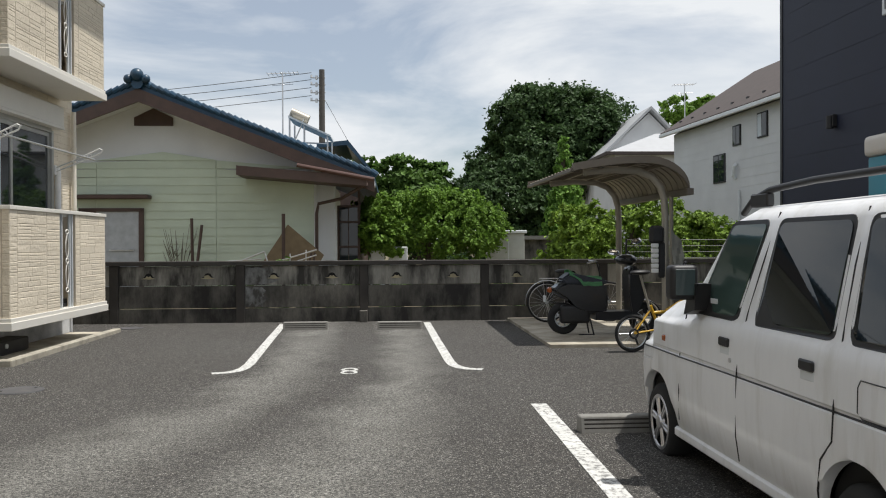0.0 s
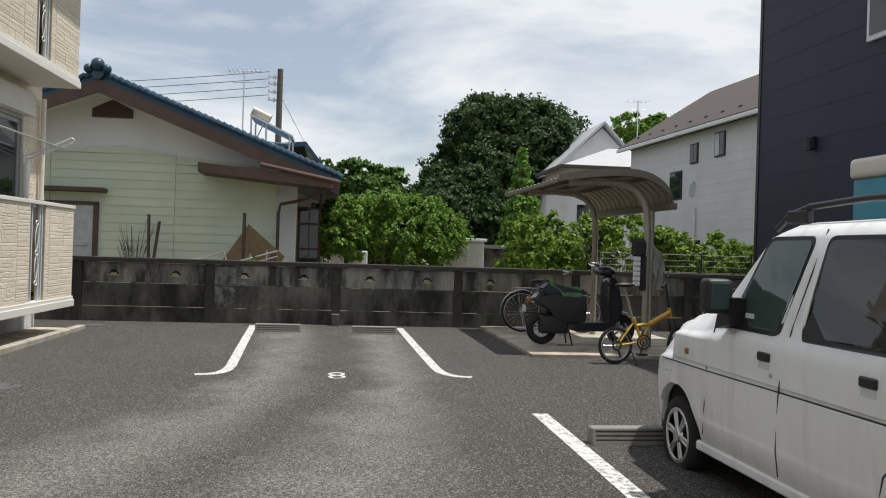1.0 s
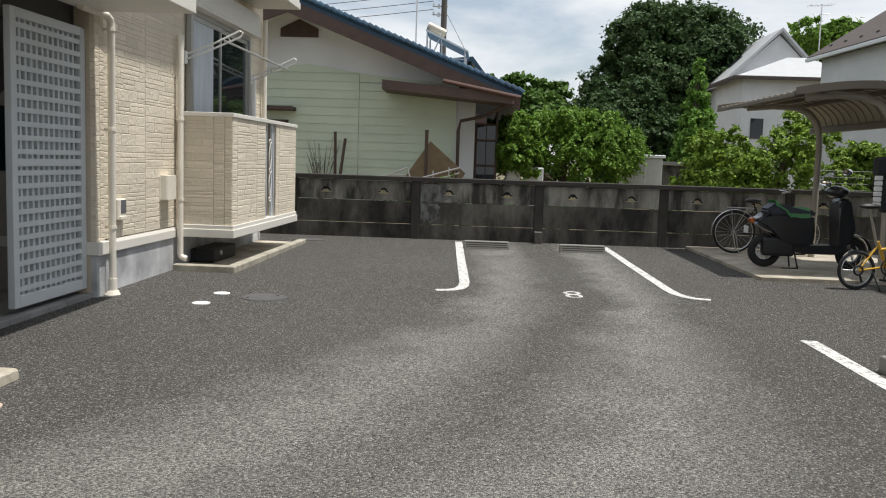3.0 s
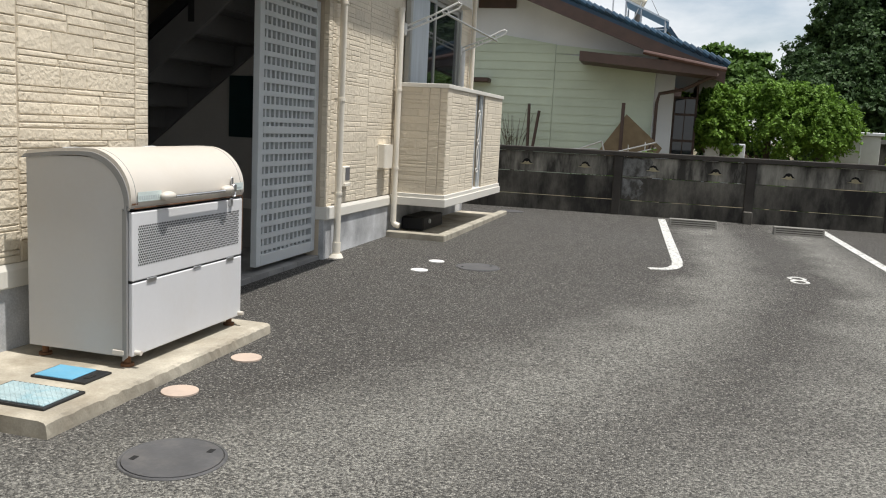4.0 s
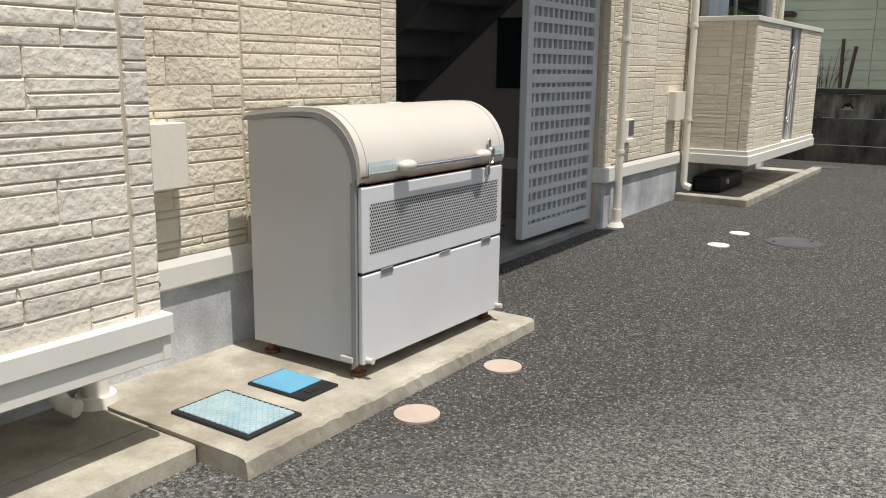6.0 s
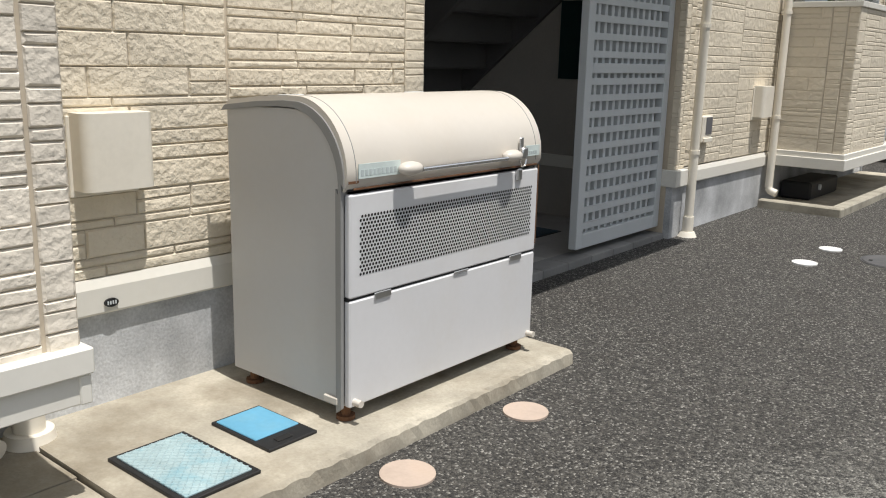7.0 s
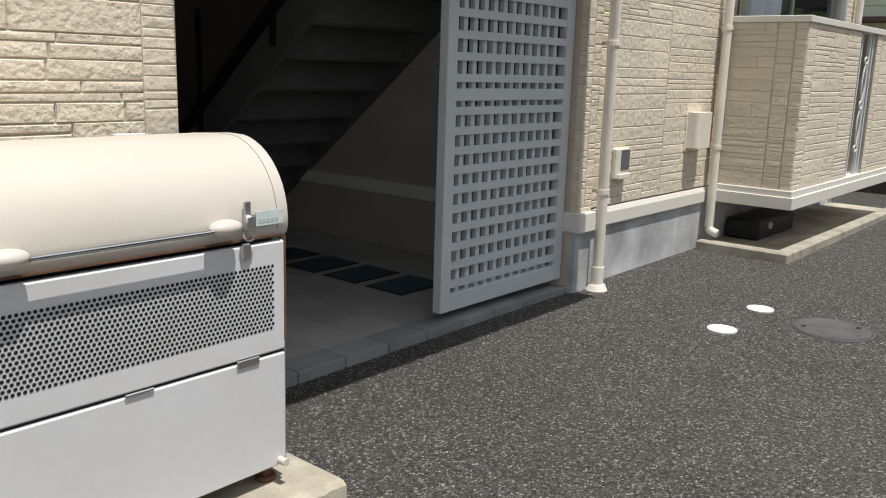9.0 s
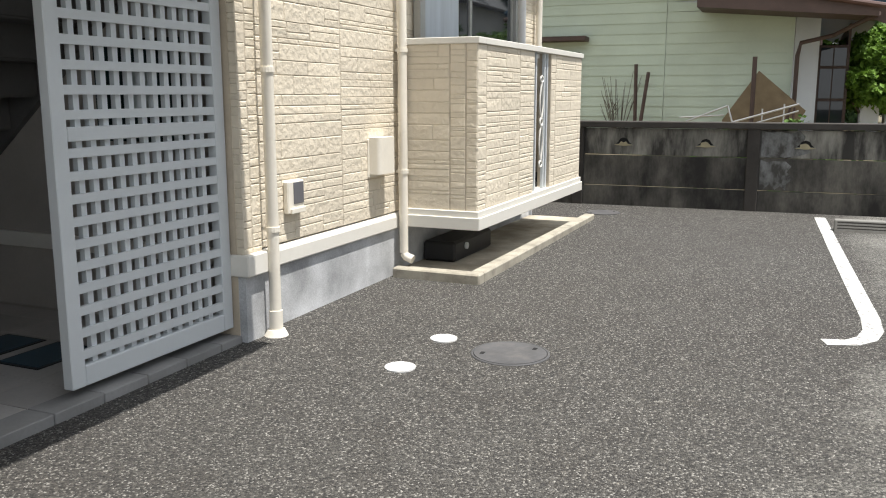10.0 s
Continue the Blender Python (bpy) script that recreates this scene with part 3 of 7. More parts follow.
# ---- things along the apartment wall ----
PLACE.append(BUILDING)
LIDBLUE = material("cyan_lid_paint", (0.13, 0.37, 0.54), 0.6, vary=0.1, scale=5, fine=50, bump=0.1, dirt=0.2, dirt_color=(0.3, 0.45, 0.45), dirt_scale=9)
LIDPALE = material("worn_pale_blue_lid", (0.36, 0.47, 0.49), 0.6, vary=0.15, scale=8, fine=60, bump=0.2, dirt=0.6, dirt_color=(0.08, 0.32, 0.42), dirt_scale=6)
IRON = material("cast_iron_cover", (0.085, 0.085, 0.088), 0.6, vary=0.2, scale=6, fine=60, bump=0.3, dirt=0.5, dirt_color=(0.16, 0.15, 0.14), dirt_scale=8)
PINKCON = material("pinkish_cap_concrete", (0.50, 0.40, 0.33), 0.85, vary=0.1, scale=9, fine=70, bump=0.2, dirt=0.35, dirt_color=(0.4, 0.3, 0.22), dirt_scale=9)
WHITECAP = material("white_cap_plastic", (0.78, 0.78, 0.76), 0.6, vary=0.05, scale=9, fine=60, bump=0.1)
PVC = material("cream_pvc_pipe", (0.80, 0.75, 0.65), 0.45, vary=0.04, scale=4, fine=40, bump=0.02, dirt=0.12, dirt_color=(0.4, 0.34, 0.25), dirt_scale=5)
LABELBG = material("faded_sticker", (0.62, 0.70, 0.68), 0.5, vary=0.08, scale=20, fine=80)
LABELINK = material("faded_sticker_ink", (0.49, 0.55, 0.55), 0.6)
CURTAIN = material("pale_curtain", (0.55, 0.60, 0.64), 0.9, vary=0.1, scale=10, fine=60, stretch=(1, 1, 0.1))
# near-black for the unlit room behind the balcony window
DARKIN = material("unlit_room_black", (0.02, 0.02, 0.025), 0.9)

# lids in the slab
lid_box = thing("inspection_lid", "worn pale blue checker-plate lid in a dark frame", "lid", "utility lids")
boxpart("lid_frame", lid_box, BLACK, -4.875, -4.455, 3.655, 3.935, 0.118, 0.1305, bevel=0.002)
boxpart("lid_plate", lid_box, LIDPALE, -4.855, -4.475, 3.675, 3.915, 0.128, 0.136, bevel=0.002)
bm = bmesh.new()
for i in range(-8, 14):
    for sg in (1, -1):
        a = Vector((-4.855 + i * 0.030, 3.675 if sg > 0 else 3.915, 0.1365))
        L = 0.24
        k0, k1 = 0.0, L
        pts = [a + Vector((k, sg * k, 0)) for k in (k0, k1)]
        x0, x1 = -4.852, -4.478
        t0 = max(k0, x0 - a.x)
        t1 = min(k1, x1 - a.x)
        if t1 - t0 > 0.01:
            tube(bm, a + Vector((t0, sg * t0, 0)), a + Vector((t1, sg * t1, 0)), 0.0022, 4)
tagged(part("tread_ribs", bm, LIDPALE, lid_box), kind="stuff")
lid_s = thing("utility_cover", "flat cyan plastic lid with a dark key slot", "lid", "utility lids")
boxpart("lid_frame", lid_s, BLACK, -4.865, -4.545, 4.04, 4.25, 0.118, 0.1295, bevel=0.002)
boxpart("lid_plate", lid_s, LIDBLUE, -4.85, -4.63, 4.05, 4.24, 0.127, 0.135, bevel=0.003)
boxpart("key_slot", lid_s, HOLE_SHADE, -4.60, -4.57, 4.10, 4.16, 0.128, 0.132, bevel=0)

# kerb and floor under the bay
under = thing("kerb", "stained concrete apron under the projecting bay", "kerb", "concrete kerbs")
boxpart("kerb_edge", under, CONCRETE, -4.87, -4.60, -8.0, 3.552, -0.1, 0.108, bevel=0.012)
boxpart("pit_floor", under, CONCRETE, W - 0.1, -4.872, -8.0, 3.552, -0.1, 0.107, bevel=0.002)
vent = thing("drain_pipe", "cream drain pipe with a round flange under the bay", "pipe")
bm = bmesh.new()
tube(bm, (-5.22, 3.57, 0.125), (-5.22, 3.57, 0.42), 0.052, 20)
part("pipe", bm, PVC, vent, smooth=True)
bm = bmesh.new()
tube(bm, (-5.22, 3.57, 0.10), (-5.22, 3.57, 0.15), 0.088, 24, 0.078)
part("flange", bm, PVC, vent, smooth=True)
bm = bmesh.new()
pipe(bm, [(-5.24, 3.40, 0.30), (-5.21, 3.39, 0.22), (-5.17, 3.40, 0.17), (-5.11, 3.42, 0.16)], 0.035, 14)
part("side_outlet", bm, PVC, vent, smooth=True)

# kerb under the balcony
kb = thing("kerb", "pale concrete kerb round the space under the balcony", "kerb", "concrete kerbs")
for d in ((W + 0.02, -4.535, 10.50, 10.62), (-4.655, -4.535, 10.62, 14.25)):
    boxpart("kerb_stone", kb, KERB, *d, 0.0, ground_z(11.5) + 0.075, bevel=0.012)
boxpart("pit_floor", kb, CONCRETE, W, -4.655, 10.62, 14.2, 0.0, ground_z(11) + 0.03, bevel=0)
unit = thing("condenser_unit", "black boxy outdoor unit lying under the balcony", "machine")
boxpart("casing", unit, BLACK, -5.29, -4.99, 11.1, 12.0, ground_z(11) + 0.03, 0.285, bevel=0.02)
bm = bmesh.new()
tube(bm, (-4.992, 11.35, 0.22), (-4.972, 11.35, 0.22), 0.03, 16)
part("knob", bm, GATE_GREY, unit, smooth=True)

# collection bin
EDGEGREY = material("dark_grey_edge", (0.27, 0.27, 0.265), 0.45, vary=0.05, scale=5, fine=50, bump=0.03)
bin_ = thing("refuse_bin", "ivory and white enamelled steel refuse collection bin", "bin")
BX, BB, B0, B1, BZ = -4.505, -5.145, 4.355, 5.505, 0.182


def lid_profile(dx=0.0, dz=0.0):
    pts = [(BB, 1.155 + dz), (BB, 1.215 + dz), (BB + 0.01, 1.23 + dz), (-4.95, 1.252 + dz), (-4.80, 1.262 + dz)]
    cx, cz, r = -4.755, 1.01, 0.253
    for i in range(1, 13):
        a = radians(90 - 7.2 * i)
        pts.append((cx + (r + dx) * math.cos(a), cz + (r + dz) * math.sin(a)))
    return pts + [(cx + r + dx, 0.985)]


def shell(profile, y0, y1, thick, name, mat, parent, label=""):
    bm = bmesh.new()
    inner = [(max(x - thick * 0.7, BB + 0.012), z - thick) for x, z in profile]
    prism(bm, profile + inner[::-1], "y", y0, y1)
    return part(name, bm, mat, parent, label, smooth=True)


boxpart("lid_back_lip", bin_, BIN_LID, BB - 0.004, BB + 0.012, B0 - 0.003, B1 + 0.003, 1.19, 1.228, bevel=0.003)
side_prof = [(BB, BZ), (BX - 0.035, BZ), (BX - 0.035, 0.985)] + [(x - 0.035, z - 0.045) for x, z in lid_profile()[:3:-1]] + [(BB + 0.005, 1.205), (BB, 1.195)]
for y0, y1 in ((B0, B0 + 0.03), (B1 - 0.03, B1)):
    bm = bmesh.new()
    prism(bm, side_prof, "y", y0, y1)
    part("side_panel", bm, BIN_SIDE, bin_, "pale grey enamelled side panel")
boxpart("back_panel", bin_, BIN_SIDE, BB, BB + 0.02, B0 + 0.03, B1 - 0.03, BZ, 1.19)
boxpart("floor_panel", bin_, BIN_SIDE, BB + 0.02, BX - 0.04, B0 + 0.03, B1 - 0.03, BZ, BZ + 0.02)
lid_ob = shell(lid_profile()[2:], B0 - 0.004, B1 + 0.004, 0.03, "lid", BIN_LID, bin_, "rounded ivory lid")
for y in (B0 + 0.17, B1 - 0.27):
    boxpart("hinge_slot", lid_ob, GATE_GREY, -5.06, -5.035, y, y + 0.11, 1.240, 1.249, bevel=0.002)
for y in (B0 + 0.038, B1 - 0.038):
    bm = bmesh.new()
    pipe(bm, [(x, y, z) for x, z in lid_profile()[3:]], 0.0016, 6)
    part("lid_seam", bm, EDGEGREY, lid_ob)
boxpart("rust_stain", lid_ob, RUST, BX + 0.0005, BX + 0.0035, B0 + 0.002, B0 + 0.05, 0.983, 0.992, bevel=0)
# grey edge trim along each end of the lid
for y0, y1 in ((B0 - 0.010, B0 + 0.004), (B1 - 0.004, B1 + 0.010)):
    bm = bmesh.new()
    pr = [(x - 0.012, z - 0.018) for x, z in lid_profile()[2:]] + [(BX - 0.022, 0.985), (BX - 0.022, BZ)]
    inn = [(x - 0.026, z - 0.022) for x, z in pr]
    prism(bm, pr + inn[::-1], "y", y0, y1)
    part("edge_trim", bm, EDGEGREY, bin_, "dark grey metal edge trim")
up = boxpart("upper_panel", bin_, BIN_WHITE, BX - 0.03, BX, B0 + 0.012, B1 - 0.006, 0.583, 0.945, bevel=0.006, label="white front flap with a perforated field")
lo = boxpart("lower_panel", bin_, BIN_WHITE, BX - 0.03, BX, B0 + 0.012, B1 - 0.006, BZ + 0.0, 0.574, bevel=0.006, label="white lower drop panel")
boxpart("seal", bin_, BLACK, BX - 0.04, BX - 0.012, B0 + 0.012, B1 - 0.006, 0.955, 1.0, bevel=0)
boxpart("seam", bin_, BLACK, BX - 0.03, BX - 0.008, B0 + 0.012, B1 - 0.006, 0.572, 0.585, bevel=0)
# flat near-black discs paint the dark inside of the flap's holes
verts, faces = [], []
py, pz, rr = 0.0155, 0.0135, 0.0056
row = 0
z = 0.665
while z < 0.872:
    y = B0 + 0.062 + (py / 2 if row % 2 else 0)
    while y < B1 - 0.055:
        k = len(verts)
        verts += [tuple(BUILDING @ Vector((BX + 0.0012, y + rr * math.cos(a), z + rr * math.sin(a)))) for a in [math.pi / 4 * i for i in range(8)]]
        faces.append(tuple(range(k, k + 8)))
        y += py
    z += pz
    row += 1
tagged(raw("perforation", verts, faces, HOLE_SHADE, up), kind="stuff")
for y in (B0 + 0.13, B1 - 0.20):
    boxpart("hinge", lo, STEEL, BX, BX + 0.006, y, y + 0.085, 0.56, 0.585, bevel=0.002)
boxpart("pull_lip", lo, STEEL, BX, BX + 0.007, (B0 + B1) / 2, (B0 + B1) / 2 + 0.09, 0.573, 0.582, bevel=0.002)
for y0, y1 in ((B1 - 0.010, B1 - 0.004),):
    boxpart("rust_streak", up, RUST, BX - 0.002, BX + 0.0012, y0, y1, 0.61, 0.96, bevel=0)
boxpart("rust_streak", up, RUST, BX - 0.004, BX + 0.001, B0 + 0.03, B1 - 0.02, 0.9605, 0.9665, bevel=0)
# handle
for y in (4.66, 5.22):
    bm = bmesh.new()
    bmesh.ops.create_uvsphere(bm, u_segments=16, v_segments=10, radius=1.0, matrix=Matrix.Translation((BX + 0.035, y + (-0.03 if y < 5 else 0.03), 1.018)) @ Matrix.Diagonal((0.034, 0.056, 0.025, 1)))
    part("handle_end", bm, BIN_LID, lid_ob, smooth=True)
bm = bmesh.new()
tube(bm, (BX + 0.045, 4.68, 1.012), (BX + 0.045, 5.2, 1.012), 0.009, 12)
part("handle_bar", bm, CHROME, lid_ob, "chrome handle bar", smooth=True)
boxpart("sticker", lid_ob, LABELBG, BX + 0.006, BX + 0.0095, B0 + 0.045, B0 + 0.25, 0.998, 1.048, bevel=0)
for i in range(9):
    boxpart("sticker_mark", lid_ob, LABELINK, BX + 0.0095, BX + 0.0105, B0 + 0.055 + i * 0.020, B0 + 0.068 + i * 0.020, 1.008, 1.028, bevel=0)
boxpart("sticker", lid_ob, LABELBG, BX + 0.006, BX + 0.0095, B1 - 0.125, B1 - 0.02, 1.003, 1.048, bevel=0)
for i in range(5):
    boxpart("sticker_mark", lid_ob, LABELINK, BX + 0.0095, BX + 0.0105, B1 - 0.115 + i * 0.016, B1 - 0.104 + i * 0.016, 1.012, 1.024, bevel=0)
latch = boxpart("latch", lid_ob, STEEL, BX + 0.005, BX + 0.014, 5.335, 5.36, 1.03, 1.085, bevel=0.003)
bm = bmesh.new()
box(bm, BX + 0.012, BX + 0.036, 5.325, 5.365, 1.0, 1.045, bevel=0.006)
part("padlock", bm, STEEL, lid_ob, "small steel padlock", smooth=True)
bm = bmesh.new()
pipe(bm, [(BX + 0.024, 5.345 + 0.022 * math.cos(a), 0.995 - 0.03 * abs(math.sin(a))) for a in np.linspace(0, math.pi, 9)], 0.004, 6)
part("shackle", bm, CHROME, lid_ob, smooth=True)
boxpart("hasp", up, STEEL, BX, BX + 0.014, 5.325, 5.36, 0.905, 0.955, bevel=0.005)
for x, y in ((BX - 0.06, B0 + 0.05), (BX - 0.06, B1 - 0.05), (BB + 0.06, B0 + 0.05), (BB + 0.06, B1 - 0.05)):
    bm = bmesh.new()
    tube(bm, (x, y, 0.12), (x, y, BZ), 0.018, 10)
    tube(bm, (x, y, 0.12), (x, y, 0.135), 0.035, 12)
    part("foot", bm, RUST, bin_, "rusty adjusting foot")
for y in (B0 + 0.035, B1 - 0.035):
    bm = bmesh.new()
    tube(bm, (BX - 0.01, y, BZ + 0.02), (BX + 0.035, y, BZ + 0.02), 0.013, 12)
    part("bumper", bm, BIN_LID, bin_, smooth=True)
boxpart("corner_tab", bin_, BIN_LID, BX - 0.11, BX - 0.04, B0 - 0.014, B0 - 0.002, BZ + 0.01, BZ + 0.035, bevel=0.003)


def hood(y0, y1, z0, z1, label):
    """A rounded cream vent hood on the wall."""
    t = thing("vent_hood", label, "vent", "wall hoods")
    bm = bmesh.new()
    pr = [(W + 0.005, y0), (W + 0.075, y0)]
    pr += [(W + 0.075 + 0.035 * math.sin(a), y0 + 0.035 * (1 - math.cos(a))) for a in np.linspace(0.2, math.pi / 2, 6)]
    pr += [(W + 0.075 + 0.035 * math.sin(a), y1 - 0.035 * (1 - math.cos(a))) for a in np.linspace(math.pi / 2, 0.2, 6)]
    pr += [(W + 0.075, y1), (W + 0.005, y1)]
    prism(bm, pr, "z", z0, z1)
    part("cover", bm, PVC, t, smooth=True)
    boxpart("back_plate", t, PVC, W + 0.002, W + 0.016, y0 - 0.012, y1 - 0.02, z0 - 0.025, z1 - 0.01, bevel=0.003)


hood(3.82, 4.085, 0.925, 1.19, "cream rounded vent hood on the siding wall")
hood(10.15, 10.41, 0.94, 1.215, "cream rounded vent hood near the balcony")
emb = thing("wall_vent", "small dark round mesh vent in the white band", "vent")
bm = bmesh.new()
bmesh.ops.create_cone(bm, cap_ends=True, segments=20, radius1=0.027, radius2=0.027, depth=0.012, matrix=Matrix.Translation((W + 0.025, 3.925, 0.507)) @ Matrix.Rotation(math.pi / 2, 4, 'Y') @ Matrix.Diagonal((0.6, 1, 1, 1)))
part("rim", bm, BLACK, emb)
for k in range(4):
    boxpart("slot", emb, GATE_GREY, W + 0.031, W + 0.033, 3.907 + k * 0.010, 3.912 + k * 0.010, 0.501, 0.514, bevel=0)
METERGREY = material("meter_window", (0.13, 0.13, 0.14), 0.45, vary=0.05)
box_s = thing("meter_box", "small grey outlet box with a dark window", "box")
boxpart("case", box_s, PVC, W + 0.004, W + 0.045, 9.01, 9.20, 0.78, 0.99, bevel=0.008)
boxpart("window", box_s, METERGREY, W + 0.045, W + 0.05, 9.07, 9.185, 0.84, 0.98, bevel=0.002)
boxpart("sill", box_s, PVC, W + 0.045, W + 0.06, 9.03, 9.19, 0.78, 0.815, bevel=0.004)


def downpipe(y, z0, z1, label, foot=True, x=W + 0.07, bend=False):
    t = thing("downpipe", label, "pipe", "downpipes")
    bm = bmesh.new()
    pts = [(x, y, z0), (x, y, z1)]
    if bend:
        pts += [(x, y - 0.02, z1 + 0.04), (x, y - 0.10, z1 + 0.07), (x, y - 0.6, z1 + 0.07)]
    pipe(bm, pts, 0.036, 14)
    part("pipe", bm, PVC, t, smooth=True)
    z = z0 + 0.65
    while z < z1:
        bm = bmesh.new()
        tube(bm, (x, y, z), (x, y, z + 0.03), 0.043, 14)
        box(bm, W + 0.01, x, y - 0.01, y + 0.01, z + 0.005, z + 0.025)
        part("bracket", bm, PVC, t)
        z += 0.95
    if foot:
        bm = bmesh.new()
        tube(bm, (x, y, z0), (x, y, z0 + 0.04), 0.075, 20, 0.055)
        tube(bm, (x, y, z0 + 0.04), (x, y, z0 + 0.16), 0.043, 16)
        part("foot_collar", bm, PVC, t, smooth=True)
    else:
        bm = bmesh.new()
        pipe(bm, [(x, y, z0), (x + 0.02, y, z0 - 0.03), (x + 0.08, y, z0 - 0.05)], 0.036, 14)
        part("outlet_bend", bm, PVC, t, smooth=True)


downpipe(8.735, ground_z(8.7), 2.68, "cream plastic downpipe with a flanged foot", bend=True, x=W + 0.11)
downpipe(10.62, 0.26, 2.85, "cream plastic downpipe ending in a bend", foot=False)
downpipe(14.2, 0.45, 3.6, "thin cream downpipe at the building's corner", foot=False)

# return wall and pilaster beside the gate
slab("wall_gate_jamb", (W - 0.15, W - 0.002, D1, D1 + 0.06, 0.0, 2.86), JOINT, "narrow siding jamb beside the gate")
bm = bmesh.new()
box(bm, W - 0.10, W + 0.045, 8.53, 8.70, 0.60, 2.84)
pil = structure("pilaster", bm, JOINT, "narrow cream siding corner strip beside the gate", "trim")
bm = bmesh.new()
box(bm, W - 0.10, W + 0.09, 8.505, 8.75, 0.468, 0.60, bevel=0.008)
sided(pil, 8.525, 8.61, 0.60, 2.83, on_x(W + 0.046), 31)
sided(pil, 8.615, 8.705, 0.60, 2.83, on_x(W + 0.046), 32)
sided(pil, W - 0.10, W + 0.05, 0.60, 2.83, on_y(8.529, -1), 33)
structure("trim_jamb", bm, TRIM, "cream white band block beside the gate", "trim")
slab("foundation_jamb", (W - 0.10, W + 0.05, 8.525, 8.72, 0.0, 0.468), FOUNDATION, "grey foundation block beside the gate", "foundation")
bm = bmesh.new()
box(bm, W - 0.05, W + 0.012, 5.50, D0 + 0.02, 0.125, 2.86, bevel=0.005)
trim_door = structure("trim_door", bm, JOINT, "cream corner strip at the entrance's edge", "trim")
sided(trim_door, 5.50, D0 + 0.02, 0.60, 2.75, on_x(W + 0.012), 41)

# step at the entrance: row of edge tiles
step = thing("entrance_step", "grey tiled edge of the shaded stair hall floor", "step")
TILE = material("grey_step_tile", (0.31, 0.305, 0.295), 0.8, vary=0.12, scale=4, fine=60, bump=0.25, piece=0.2)
y = D0
while y < D1:
    y2 = min(y + 0.30, D1)
    boxpart("tile", step, TILE, W - 0.16, W + 0.015, y + 0.003, y2 - 0.003, 0.0, 0.106, bevel=0.004)
    y = y2
hall_tile = material("hall_floor_tile", (0.44, 0.42, 0.395), 0.75, vary=0.1, scale=3, fine=50, piece=0.15)
floor_tiles = thing("hall_floor", "shaded brown-grey floor tiles of the stair hall", "floor", kind="structure")
x = W - 0.16
while x > -7.9:
    y = D0
    while y < D1 - 0.05:
        boxpart("tile", floor_tiles, hall_tile, x - 0.297, x, y + 0.002, min(y + 0.298, D1), 0.099, 0.1045, bevel=0)
        y += 0.3
    x -= 0.3
MAT_BLUE = material("dark_blue_lid", (0.03, 0.07, 0.10), 0.5, vary=0.1)
for i, x in enumerate((-6.05, -6.46, -6.86, -7.27)):
    t = thing("floor_lid", "dark blue meter lid set in the hall floor", "lid", "hall floor lids")
    boxpart("frame", t, BLACK, x - 0.16, x + 0.16, 7.55, 7.98, 0.103, 0.110, bevel=0.002)
    boxpart("plate", t, MAT_BLUE, x - 0.14, x + 0.14, 7.57, 7.96, 0.109, 0.114, bevel=0.002)
band_h = bmesh.new()
box(band_h, -10.4, W - 0.16, D1 + 0.03, D1 + 0.062, 0.52, 0.62)
structure("trim_hall", band_h, TRIM, "pale band along the stair hall wall", "trim")
board = thing("notice_board", "dark green notice board on the hall wall", "board")
boxpart("panel", board, material("dark_green_board", (0.008, 0.03, 0.03), 0.4), -6.36, -5.70, D1 + 0.03, D1 + 0.06, 1.25, 1.87, bevel=0.003)
boxpart("paper", board, LABELBG, -6.05, -5.93, D1 + 0.022, D1 + 0.03, 1.42, 1.70, bevel=0)
stair = thing("staircase", "shaded grey staircase with a dark handrail in the hall", "stairs")
# stair grey set dark, so the colour carries part of the hall's shade
STAIRMAT = material("shade_dark_stair", (0.13, 0.125, 0.12), 0.85, vary=0.08, scale=3, fine=40)
# the flight rises towards the entrance: backs of its risers face the gate
SY0, SY1 = 7.40, D1 + 0.004
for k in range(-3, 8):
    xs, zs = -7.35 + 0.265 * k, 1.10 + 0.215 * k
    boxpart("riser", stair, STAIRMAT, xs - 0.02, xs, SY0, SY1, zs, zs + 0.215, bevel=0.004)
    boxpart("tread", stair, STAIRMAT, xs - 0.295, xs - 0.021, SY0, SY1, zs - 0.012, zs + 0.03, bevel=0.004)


def stair_line(x, up=0.0):
    return 1.10 + (x + 7.35) * 0.215 / 0.265 + up


bm = bmesh.new()
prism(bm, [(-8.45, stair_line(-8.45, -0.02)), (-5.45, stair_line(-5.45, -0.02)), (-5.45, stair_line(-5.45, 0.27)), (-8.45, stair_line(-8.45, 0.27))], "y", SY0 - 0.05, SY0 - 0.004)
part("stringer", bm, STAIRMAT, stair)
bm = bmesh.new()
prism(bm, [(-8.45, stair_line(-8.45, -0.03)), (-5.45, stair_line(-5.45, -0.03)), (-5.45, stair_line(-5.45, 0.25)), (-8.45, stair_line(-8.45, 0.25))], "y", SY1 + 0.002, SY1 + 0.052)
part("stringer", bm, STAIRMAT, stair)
bm = bmesh.new()
prism(bm, [(-8.45, stair_line(-8.45, 0.29)), (-5.45, stair_line(-5.45, 0.29)), (-5.45, stair_line(-5.45, 0.41)), (-8.45, stair_line(-8.45, 0.41))], "y", SY0 - 0.045, SY0 - 0.01)
part("handrail", bm, BLACK, stair, "dark painted handrail")
for xs in (-8.47, -7.67, -6.86, -6.05):
    boxpart("post", stair, BLACK, xs - 0.03, xs + 0.03, SY0 - 0.056, SY0 - 0.0505, stair_line(xs, 0.10), stair_line(xs, 1.0), bevel=0)

